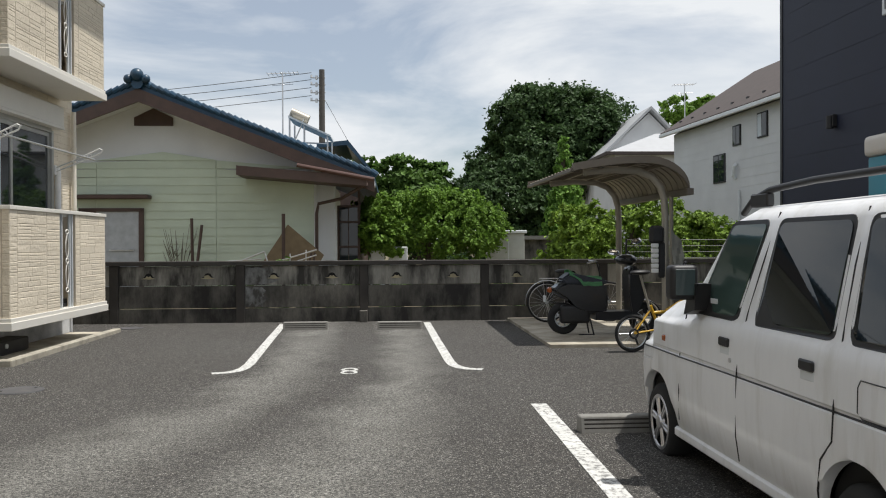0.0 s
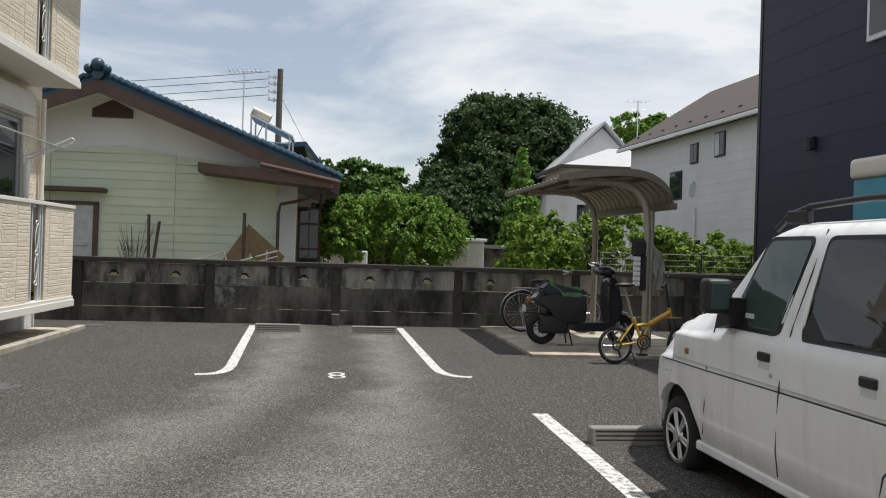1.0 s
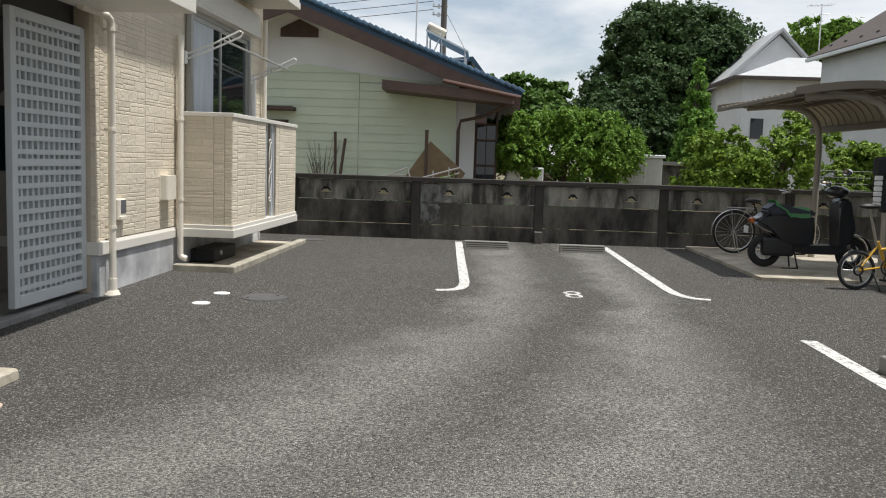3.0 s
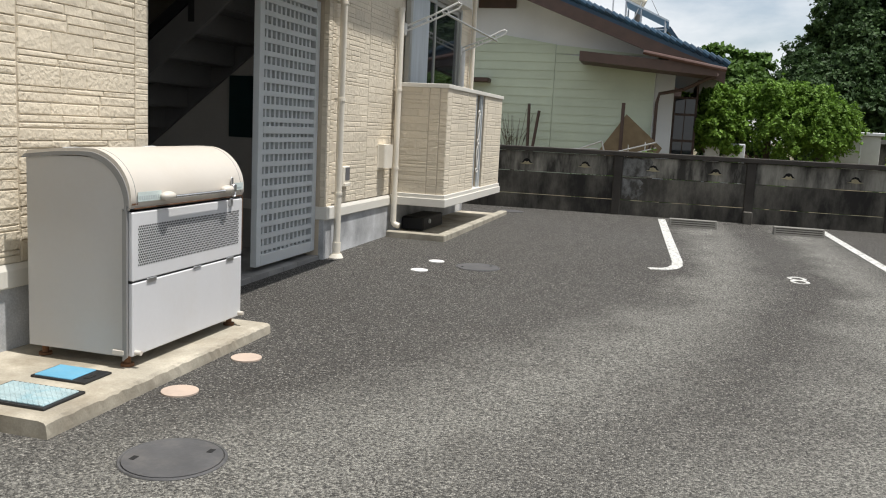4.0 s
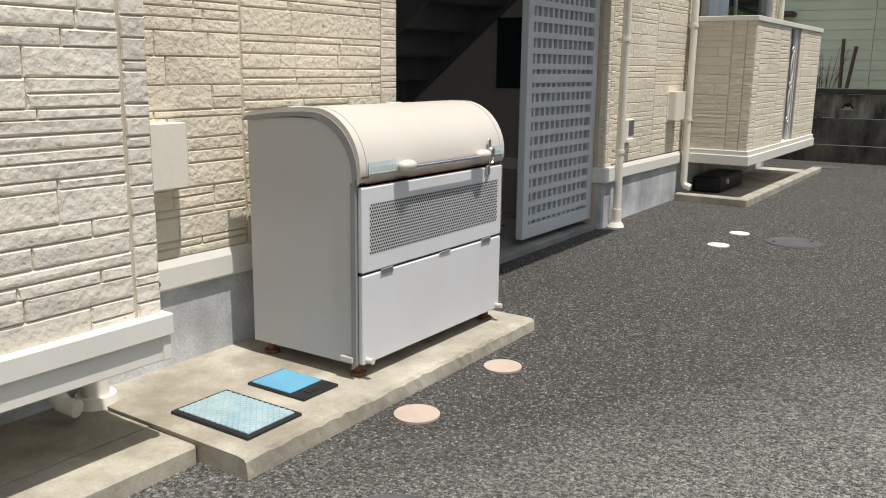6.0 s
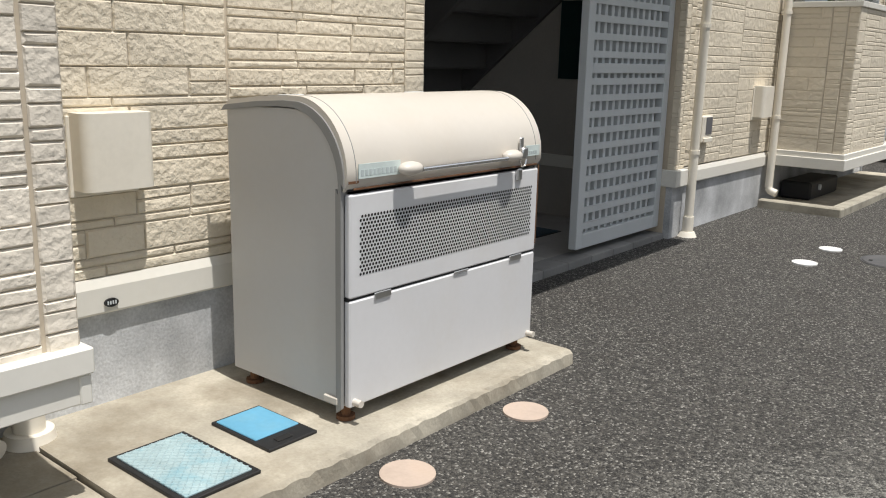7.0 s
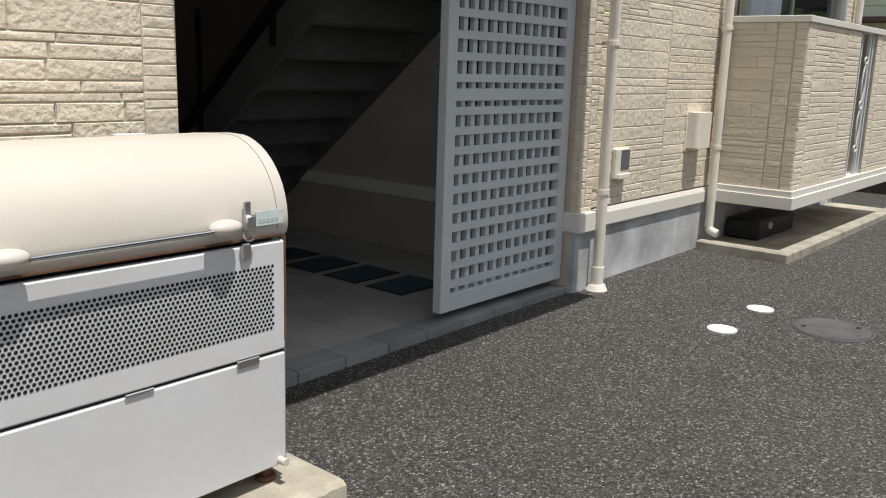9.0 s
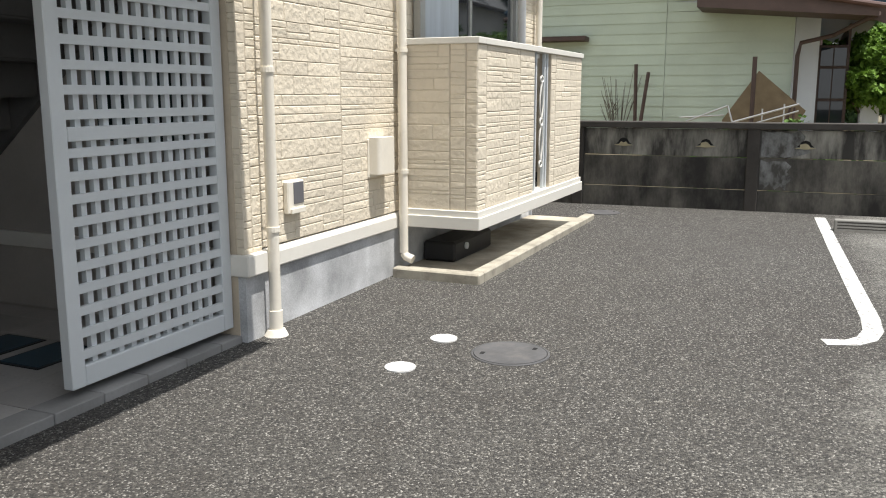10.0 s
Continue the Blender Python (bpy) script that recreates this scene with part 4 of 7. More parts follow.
# window with sliding sashes behind the balcony
FRAME = material("grey_aluminium", (0.42, 0.42, 0.40), 0.4, metal=0.6, vary=0.05)
win = tagged(new("window_1"), "tall sliding balcony window with pale curtain", "window", kind="structure")
wy0, wy1, wz0, wz1 = 10.98, 13.35, 0.80, 3.20
# flat dark sheet on the wall, painting the shade of the room within
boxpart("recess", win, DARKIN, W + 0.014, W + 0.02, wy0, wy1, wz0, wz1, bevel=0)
for d in ((wy0 - 0.05, wy0 + 0.02, wz0, wz1), (wy1 - 0.02, wy1 + 0.05, wz0, wz1), (wy0 + 0.02, wy1 - 0.02, wz1 - 0.04, wz1 + 0.04), (wy0 + 0.02, wy1 - 0.02, wz0, wz0 + 0.05)):
    boxpart("window_frame", win, FRAME, W + 0.02, W + 0.085, *d, bevel=0.004)
for k, (a, b, m) in enumerate(((wy0 + 0.02, wy0 + 1.12, CURTAIN), (wy0 + 1.12, wy1 - 0.02, GLASS_DARK))):
    xx = W + (0.03 if k else 0.05)
    boxpart("pane", win, GLASS_DARK, xx, xx + 0.006, a + 0.05, b - 0.05, wz0 + 0.10, wz1 - 0.09, bevel=0)
    if m is CURTAIN:
        boxpart("curtain", win, CURTAIN, xx + 0.0075, xx + 0.009, a + 0.05, a + 0.80, wz0 + 0.10, wz1 - 0.09, bevel=0)
    for d in ((a, a + 0.055, wz0 + 0.05, wz1 - 0.04), (b - 0.055, b, wz0 + 0.05, wz1 - 0.04), (a + 0.055, b - 0.055, wz1 - 0.10, wz1 - 0.04), (a + 0.055, b - 0.055, wz0 + 0.05, wz0 + 0.11)):
        boxpart("sash", win, FRAME, xx - 0.008, xx + 0.022, *d, bevel=0.003)
sh = thing("shutter_box", "cream roller shutter box above the balcony window", "shutter")
boxpart("box", sh, TRIM, W + 0.01, W + 0.20, 10.85, 13.5, 3.26, 3.56, bevel=0.012)
boxpart("lip", sh, TRIM, W + 0.02, W + 0.21, 10.85, 13.5, 3.225, 3.265, bevel=0.004)
conduit = thing("white_duct", "white plastic duct beside the balcony window", "duct")
bm = bmesh.new()
pipe(bm, [(W + 0.06, 13.6, 0.9), (W + 0.06, 13.6, 2.6), (W + 0.04, 13.6, 2.67)], 0.045, 14)
part("duct", bm, WHITECAP, conduit, smooth=True)
rackt = thing("drying_rack", "pair of white folding clothes-pole arms with a steel pole", "drying rack")
for y in (10.85, 13.55):
    bm = bmesh.new()
    pipe(bm, [(W + 0.05, y, 2.60), (W + 0.40, y, 2.74), (W + 0.72, y, 2.88), (W + 0.75, y, 2.93), (W + 0.71, y, 2.95), (W + 0.40, y, 2.80), (W + 0.05, y, 2.66)], 0.012, 8)
    for k in (0.35, 0.55):
        ring = [(W + k + 0.035 * math.cos(a), y, 2.52 + k * 0.47 + 0.06 + 0.03 * math.sin(a)) for a in np.linspace(0, 2 * math.pi, 13)[:-1]]
        pipe(bm, ring, 0.008, 6, closed=True)
    part("arm", bm, WHITECAP, rackt, smooth=True)
    boxpart("bracket", rackt, WHITECAP, W + 0.01, W + 0.06, y - 0.04, y + 0.04, 2.55, 2.70, bevel=0.01)
bm = bmesh.new()
tube(bm, (W + 0.55, 10.8, 2.82), (W + 0.55, 13.75, 2.80), 0.014, 10)
part("pole", bm, STEEL, rackt, smooth=True)
PLACE.pop()


# ---- covers in the asphalt ----
def cover(x, y, r, mat, label, rim=True):
    t = thing("manhole_cover" if r > 0.14 else "access_cap", label, "manhole cover" if r > 0.14 else "cap", "covers in the asphalt")
    z = ground_z(y)
    tilt = Matrix.Translation((x, y, z)) @ Matrix.Rotation(math.atan(0.006), 4, 'X')
    PLACE.append(tilt)
    if rim:
        bm = bmesh.new()
        ring = [(r * 1.05 * math.cos(a), r * 1.05 * math.sin(a), 0.002) for a in np.linspace(0, 2 * math.pi, 41)[:-1]]
        pipe(bm, ring, 0.008, 6, closed=True, rz=0.006)
        part("rim", bm, IRON if r > 0.14 else CONCRETE, t, smooth=True)
    bm = bmesh.new()
    disc(bm, 0, 0, -0.01, 0.008, r, 40)
    part("plate", bm, mat, t)
    if r > 0.14:
        for sx, sy in ((-0.7, -0.3), (0.55, 0.55)):
            boxpart("key_hole", t, HOLE_SHADE, sx * r - 0.012, sx * r + 0.012, sy * r - 0.02, sy * r + 0.02, 0.006, 0.0095, bevel=0)
    PLACE.pop()


cover(-3.79, 3.53, 0.205, IRON, "round dark iron manhole cover with key holes")
cover(-3.57, 8.875, 0.21, IRON, "round dark iron manhole cover with key holes")
cover(-4.16, 14.75, 0.2, IRON, "round dark iron manhole cover near the wall", False)
cover(-4.22, 4.31, 0.095, PINKCON, "round pinkish concrete cap in the asphalt", False)
cover(-4.19, 5.00, 0.09, PINKCON, "round pinkish concrete cap in the asphalt", False)
cover(-4.06, 8.42, 0.085, WHITECAP, "round white plastic cap in the asphalt", False)
cover(-4.035, 9.015, 0.082, WHITECAP, "round white plastic cap in the asphalt", False)

# bay number painted on the asphalt
bm = bmesh.new()
for dy in (-0.10, 0.10):
    ring = [(-0.376 + 0.076 * math.cos(a), 9.79 + dy + 0.095 * math.sin(a), ground_z(9.79 + dy + 0.095 * math.sin(a)) + 0.004) for a in np.linspace(0, 2 * math.pi, 21)[:-1]]
    pipe(bm, ring, 0.021, 6, closed=True, rz=0.003)
tagged(finish("painted_mark", bm, LINE), "white painted figure eight on the asphalt", "road marking", kind="structure")


STOPCON = material("grey_stop_concrete", (0.24, 0.235, 0.215), 0.9, vary=0.18, scale=6, fine=70, bump=0.4, dirt=0.6, dirt_color=(0.08, 0.07, 0.06), dirt_scale=6)


def wheel_stop(x0, y0, yaw=0.0, L=0.72, label="weathered ribbed concrete wheel stop"):
    t = thing("wheel_stop", label, "wheel stop", "wheel stops")
    PLACE.append(Matrix.Translation((x0, y0, ground_z(y0))) @ Matrix.Rotation(yaw, 4, 'Z'))
    bm = bmesh.new()
    prism(bm, [(-0.01, -0.02), (0.14, -0.02), (0.125, 0.125), (0.015, 0.125)], "x", 0, L)
    bmesh.ops.bevel(bm, geom=list(bm.edges), offset=0.008, segments=1, affect='EDGES')
    part("block", bm, STOPCON, t)
    for z in (0.03, 0.062, 0.094):
        boxpart("groove", t, WALLDARK, 0.03, L - 0.03, -0.006 + z * 0.16, 0.02, z, z + 0.012, bevel=0)
    PLACE.pop()


wheel_stop(-1.60, 14.2)
wheel_stop(-0.07, 14.1)
wheel_stop(1.48, 6.57, L=0.72)
wheel_stop(2.64, 6.57, L=0.72)

# ---- parked van ----
CARWHITE = material("chalky_white_car_paint", (0.82, 0.83, 0.84), 0.35, vary=0.05, scale=1.5, fine=25, bump=0.01, dirt=0.5, dirt_color=(0.40, 0.38, 0.31), dirt_scale=4.5, dirt_at=(0.50, 0.78), coat=0.3, stretch=(1, 1, 0.18))
RIM = material("silver_alloy", (0.62, 0.62, 0.63), 0.3, metal=0.85, vary=0.08, scale=20, fine=80)
AMBER = material("amber_lens", (0.35, 0.09, 0.02), 0.25)
van = thing("van", "dirty white boxy small van with black roof rails", "van")
XC = 2.535
LEV = [(0.30, 1.87), (0.36, 1.835), (0.50, 1.81), (0.66, 1.80), (0.815, 1.803), (0.825, 1.812), (0.84, 1.812), (0.85, 1.803), (1.00, 1.807), (1.09, 1.822), (1.13, 1.85),
       (1.20, 1.862), (1.45, 1.925), (1.66, 1.98), (1.71, 2.01), (1.745, 2.07), (1.765, 2.17), (1.78, 2.35), (1.785, XC)]
HUBS = ((6.07, 0.315), (3.56, 0.31))


def side_x(z):
    for (z0, x0), (z1, x1) in zip(LEV, LEV[1:]):
        if z <= z1:
            return x0 + (x1 - x0) * max(0, (z - z0)) / (z1 - z0)
    return XC


def top_z(y):
    pts = [(2.9, 1.5), (3.0, 1.74), (3.2, 1.785), (5.0, 1.775), (5.2, 1.73), (5.75, 1.24), (5.95, 1.185), (6.4, 1.09), (6.58, 1.00), (6.7, 0.86), (6.75, 0.74)]
    for (a, za), (b, zb) in zip(pts, pts[1:]):
        if y <= b:
            return za + (zb - za) * max(0, y - a) / (b - a)
    return pts[-1][1]


stations = sorted(set([2.9, 2.94, 3.0, 3.1] + [round(3.15 + 0.03 * i, 3) for i in range(28)] + [4.1, 4.4, 4.7, 5.0, 5.1, 5.2, 5.4, 5.6, 5.7] + [round(5.74 + 0.03 * i, 3) for i in range(29)] + [6.62, 6.66, 6.7, 6.73, 6.75]))
bm = bmesh.new()
rings = []
for y in stations:
    tz = top_z(y)
    zb = 0.30
    for hy, hz in HUBS:
        R = 0.345
        if abs(y - hy) < R:
            zb = max(zb, hz + math.sqrt(R * R - (y - hy) ** 2))
    inset = 0.22 * max(0, (y - 6.2) / 0.55) ** 2.2 + 0.12 * max(0, (3.06 - y) / 0.16) ** 2
    ring = []
    for z, x in LEV:
        zz = z
        if tz < 1.785:
            if tz > 1.15:
                zz = z if z <= 1.0 else 1.0 + (z - 1.0) * (tz - 1.0) / 0.785
            else:
                zz = z if z <= 0.66 else 0.66 + (z - 0.66) * (tz - 0.66) / 1.125
        zz = max(zz, zb) if z < 1.0 else zz
        xx = min(x + inset * (XC - x) / 0.73, XC)
        ring.append(Vector((xx, y, zz)))
    full = ring + [Vector((2 * XC - p.x, p.y, p.z)) for p in ring[-2::-1]]
    rings.append([bm.verts.new(p) for p in full])
for A, B in zip(rings, rings[1:]):
    for k in range(len(A) - 1):
        bm.faces.new((A[k], A[k + 1], B[k + 1], B[k]))
bm.faces.new(rings[0])
bm.faces.new(rings[-1][::-1])
bmesh.ops.remove_doubles(bm, verts=bm.verts, dist=0.0008)
body = part("body", bm, CARWHITE, van, "dirty white painted body", smooth=True)
boxpart("underbody", van, BLACK, 1.93, 3.14, 3.05, 6.6, 0.24, 0.42, bevel=0.02)
for hy, hz in HUBS:
    bm = bmesh.new()
    pr = [(hy + 0.36 * math.cos(a), hz + 0.36 * math.sin(a)) for a in np.linspace(-0.2, math.pi + 0.2, 18)]
    prism(bm, pr, "x", 1.90, 3.17)
    part("wheel_housing", bm, HOLE_SHADE, van)


def pane_on_side(name, pts, mat, out, label="", parent=None, r=0.05):
    """A panel with rounded corners that follows the van's flank; pts are (y, z)."""
    bm = bmesh.new()
    o = []
    n = len(pts)
    for i in range(n):
        p, a, b = Vector(pts[i]), Vector(pts[i - 1]), Vector(pts[(i + 1) % n])
        da, db = (a - p).normalized(), (b - p).normalized()
        s, e = p + da * r, p + db * r
        for t in (0, 0.25, 0.5, 0.75, 1):
            o.append(s.lerp(p, t).lerp(p.lerp(e, t), t))
    c = sum(o, Vector((0, 0))) / len(o)
    front = [bm.verts.new((side_x(q.y) - out, q.x, q.y)) for q in o]
    back = [bm.verts.new((side_x(q.y) + 0.012, q.x, q.y)) for q in o]
    bm.faces.new(front)
    m = len(o)
    for i in range(m):
        bm.faces.new((front[i], front[(i + 1) % m], back[(i + 1) % m], back[i]))
    return part(name, bm, mat, parent or van, label)


def grow(pts, d):
    c = sum((Vector(p) for p in pts), Vector((0, 0))) / len(pts)
    return [tuple(Vector(p) + Vector((d if p[0] > c.x else -d, d if p[1] > c.y else -d))) for p in pts]


TINT = glass("van_side_glass", (0.012, 0.016, 0.018), 0.02)
FRONTTINT = glass("van_front_glass", (0.045, 0.075, 0.065), 0.02)
for pts, m in (([(5.38, 1.135), (4.82, 1.135), (4.70, 1.645), (5.13, 1.645)], FRONTTINT), ([(4.57, 1.135), (3.82, 1.14), (3.86, 1.645), (4.54, 1.645)], TINT), ([(3.66, 1.14), (3.05, 1.14), (3.12, 1.645), (3.71, 1.645)], TINT)):
    s = pane_on_side("window_seal", grow(pts, 0.024), BLACK, 0.002, r=0.06)
    pane_on_side("window", pts, m, 0.006, "dark reflecting side window", s)
dash = boxpart("door_vent", van, GATE_GREY, side_x(1.2) - 0.008, side_x(1.2) - 0.003, 5.1, 5.2, 1.185, 1.215, bevel=0.002)


def seam(pts, r=0.0045):
    bm = bmesh.new()
    pipe(bm, [(side_x(z) - 0.0005, y, z) for y, z in pts], r, 6)
    part("door_seam", bm, BLACK, van)


seam([(4.62, 1.705), (4.64, 1.45), (4.69, 1.15), (4.71, 0.86), (4.715, 0.81), (4.74, 0.5), (4.75, 0.36)])
seam([(3.79, 1.70), (3.77, 1.45), (3.74, 1.15), (3.73, 0.85), (3.74, 0.70), (3.84, 0.60), (3.89, 0.45), (3.92, 0.34)])
seam([(5.56, 1.18), (5.60, 0.83), (5.60, 0.6), (5.66, 0.4)])
seam([(6.30, 0.815), (5.6, 0.815), (4.6, 0.822), (3.0, 0.832)], 0.005)
seam([(y + 0.11, z - 0.018) for y, z in ((3.42, 1.01), (3.24, 1.01), (3.20, 0.98), (3.20, 0.88), (3.24, 0.855), (3.42, 0.855), (3.44, 0.88), (3.44, 0.98), (3.42, 1.01))], 0.003)
for y in (4.89, 3.97):
    x = side_x(0.99)
    boxpart("door_handle", van, BLACK, x - 0.014, x + 0.004, y - 0.075, y + 0.055, 0.968, 1.018, bevel=0.008, label="black flap door handle")
    boxpart("handle_cup", van, GATE_GREY, x - 0.003, x + 0.004, y - 0.07, y + 0.05, 0.925, 0.966, bevel=0.002)
bm = bmesh.new()
tube(bm, (side_x(0.9) - 0.006, 4.80, 0.90), (side_x(0.9) + 0.01, 4.80, 0.90), 0.013, 12)
part("key_cylinder", bm, STEEL, van)
boxpart("side_marker", van, AMBER, side_x(0.9) - 0.01, side_x(0.9) + 0.01, 5.86, 5.91, 0.885, 0.925, bevel=0.006, label="small amber side marker")
bm = bmesh.new()
box(bm, 1.63, 1.80, 5.24, 5.36, 1.20, 1.41, bevel=0.035, seg=3)
mirror = part("door_mirror", bm, BLACK, van, "black door mirror", smooth=True)
boxpart("mirror_glass", mirror, glass("mirror_glass", (0.05, 0.07, 0.07), 0.05), 1.655, 1.775, 5.233, 5.24, 1.23, 1.385, bevel=0.002)
bm = bmesh.new()
prism(bm, [(5.42, 1.10), (5.24, 1.14), (5.20, 1.30), (5.30, 1.30), (5.36, 1.22)], "x", 1.77, 1.86)
part("mirror_foot", bm, BLACK, van)
for sx in (2.13, 2 * XC - 2.13):
    bm = bmesh.new()
    pipe(bm, [(sx, 5.36, 1.72), (sx, 5.22, 1.80), (sx, 5.0, 1.845), (sx, 4.5, 1.865), (sx, 3.6, 1.865), (sx, 3.2, 1.83), (sx, 3.1, 1.77)], 0.02, 10)
    rail = part("roof_rail", bm, BLACK, van, "black roof rail", smooth=True)
    for y in (5.12, 3.3):
        boxpart("rail_foot", rail, BLACK, sx - 0.025, sx + 0.025, y - 0.12, y + 0.10, 1.75, 1.83, bevel=0.01)
boxpart("sill", van, CARWHITE, 1.835, 1.90, 3.92, 5.78, 0.27, 0.335, bevel=0.012, label="grimy lower sill")


def wheel(y, z, flat):
    w = new("wheel")
    w.parent = van
    R, rr = 0.27, 0.185
    bm = bmesh.new()
    prof = [(1.835, rr), (1.825, R - 0.05), (1.835, R - 0.02), (1.86, R), (1.96, R), (1.985, R - 0.02), (1.99, rr)]
    n = 40
    rg = []
    for i in range(n):
        a = 2 * math.pi * i / n
        rg.append([bm.verts.new((x, y + r * math.cos(a), max(z + r * math.sin(a), ground_z(y) + 0.052))) for x, r in prof])
    for i in range(n):
        A, B = rg[i], rg[(i + 1) % n]
        for k in range(len(prof) - 1):
            bm.faces.new((A[k], A[k + 1], B[k + 1], B[k]))
    part("tyre", bm, RUBBER, w, smooth=True)
    bm = bmesh.new()
    for r in (rr, rr - 0.012):
        pipe(bm, [(1.838, y + r * math.cos(a), z + r * math.sin(a)) for a in np.linspace(0, 2 * math.pi, 37)[:-1]], 0.008, 6, closed=True)
    for k in range(6):
        for d in (-0.10, 0.10):
            a = k * math.pi / 3 + 0.2
            p = (1.842, y + 0.045 * math.cos(a + d * 2), z + 0.045 * math.sin(a + d * 2))
            q = (1.842, y + (rr - 0.006) * math.cos(a + d), z + (rr - 0.006) * math.sin(a + d))
            tube(bm, p, q, 0.011, 6)
    bmesh.ops.create_cone(bm, cap_ends=True, segments=20, radius1=0.058, radius2=0.045, depth=0.03, matrix=Matrix.Translation((1.838, y, z)) @ Matrix.Rotation(-math.pi / 2, 4, 'Y'))
    part("rim", bm, RIM, w, "silver alloy rim with paired spokes", smooth=True)
    bm = bmesh.new()
    bmesh.ops.create_cone(bm, cap_ends=True, segments=28, radius1=0.17, radius2=0.17, depth=0.02, matrix=Matrix.Translation((1.90, y, z)) @ Matrix.Rotation(math.pi / 2, 4, 'Y'))
    part("brake_disc", bm, BLACK, w)
    return w


for hy, hz in HUBS:
    wheel(hy, hz - 0.015, True)

van.location = (0.07, -0.06, -0.05)

# ---- cycle port with its pad ----
PORT = material("bronze_brown_aluminium", (0.17, 0.145, 0.115), 0.45, metal=0.3, vary=0.06, scale=3, fine=40, bump=0.03)
PORTPOST = material("beige_aluminium", (0.36, 0.33, 0.27), 0.45, metal=0.3, vary=0.06, scale=3, fine=40, bump=0.03)
m = material("smoked_roof_sheet", (0.21, 0.175, 0.12), 0.5, vary=0.1, scale=2, fine=30, bump=0.05)
m.node_tree.nodes["Principled BSDF"].inputs["Transmission Weight"].default_value = 0.12
SHEET = m
pad = thing("concrete_pad", "pale concrete pad under the cycle port", "pad")
bm = bmesh.new()
prism(bm, [(11.53, 0.0), (15.42, 0.0), (15.42, ground_z(15.42) + 0.045), (11.53, ground_z(11.53) + 0.045)], "x", 2.25, 5.1)
part("slab", bm, CONCRETE, pad)
port = thing("cycle_port", "curved brown cantilever roof on two beige posts", "carport")


def port_z(x):
    if x < 3.3:
        return 2.60 + 0.11 * math.sin((x - 2.28) / 1.02 * math.pi / 2)
    a = (x - 3.3) / 0.62
    return 2.71 - 0.44 * (1 - math.sqrt(max(0, 1 - a * a)))


PX = [2.28 + 1.02 * i / 8 for i in range(8)] + [3.3 + 0.62 * math.sin(math.pi / 2 * i / 9) for i in range(10)]
PY0, PY1 = 11.45, 15.0
bm = bmesh.new()
n = 60
rows = []
for j in range(n + 1):
    y = PY0 + 0.04 + (PY1 - PY0 - 0.08) * j / n
    rows.append([bm.verts.new((x, y, port_z(x) - 0.02 + 0.008 * math.sin(j * math.pi / 2))) for x in PX])
for A, B in zip(rows, rows[1:]):
    for k in range(len(PX) - 1):
        bm.faces.new((A[k], A[k + 1], B[k + 1], B[k]))
part("roof_sheet", bm, SHEET, port, "smoked corrugated roof sheet", smooth=True)
for y in (PY0, PY1 - 0.05):
    bm = bmesh.new()
    up = [(x, port_z(x) + 0.03) for x in PX]
    dn = [(x, port_z(x) - 0.07) for x in PX]
    prism(bm, up + dn[::-1], "y", y, y + 0.05)
    part("end_frame", bm, PORT, port)
for x in (2.28, 2.72, 3.2, 3.55):
    boxpart("purlin", port, PORT, x - 0.02, x + 0.03, PY0 + 0.05, PY1 - 0.05, port_z(x) - 0.085, port_z(x) - 0.035, bevel=0.004)
boxpart("gutter", port, PORT, 3.86, 3.96, PY0 - 0.04, PY1 + 0.04, 2.20, 2.29, bevel=0.008)
for k in range(14):
    y = PY0 + 0.2 + k * 0.235
    bm = bmesh.new()
    pipe(bm, [(x, y, port_z(x) - 0.032) for x in PX[2:]], 0.009, 6)
    part("rib", bm, PORT, port)
for y in (11.75, 14.1):
    bm = bmesh.new()
    pts = [(3.67, y, 0.18), (3.67, y, 1.9), (3.655, y, 2.15), (3.60, y, 2.33), (3.48, y, 2.47), (3.28, y, 2.55), (2.9, y, 2.57), (2.5, y, 2.53)]
    pipe(bm, pts, 0.042, 10, rz=0.05)
    part("post", bm, PORTPOST, port, "beige post bending into a roof arm", smooth=True)
bm = bmesh.new()
tube(bm, (3.88, 12.1, 0.2), (3.88, 12.1, 2.22), 0.03, 12)
part("downpipe", bm, PORTPOST, port, smooth=True)
cl = thing("hanging_cover", "grey-white plastic cover hung from the port's post", "cover")
bm = bmesh.new()
rng = random.Random(5)
g = [[bm.verts.new((3.72 + 0.16 * i / 5 + (0.05 * j / 9), 11.66 - 0.02 * math.sin(i * 2.1 + j), 1.72 - 0.62 * j / 9 - 0.16 * (i / 5) * (1 - j / 9))) for i in range(6)] for j in range(10)]
for A, B in zip(g, g[1:]):
    for k in range(5):
        bm.faces.new((A[k], A[k + 1], B[k + 1], B[k]))
bmesh.ops.solidify(bm, geom=list(bm.faces), thickness=0.012)
part("sheet", bm, material("greyed_plastic_sheet", (0.42, 0.42, 0.38), 0.6, vary=0.15, scale=8), cl, smooth=True)
bagp = thing("wrapped_pole", "black bag over a bundle of white plastic slats on the post", "bundle")
boxpart("bag", bagp, BLACK, 3.40, 3.60, 11.56, 11.68, 1.52, 1.78, bevel=0.04)
boxpart("backing", bagp, BLACK, 3.53, 3.62, 11.60, 11.68, 1.05, 1.55, bevel=0.02)
for k in range(6):
    boxpart("slat", bagp, WHITECAP, 3.42, 3.52, 11.58, 11.62, 1.12 + k * 0.07, 1.18 + k * 0.07, bevel=0.008)


port.location = cl.location = bagp.location = (0.32, 0.25, -0.05)


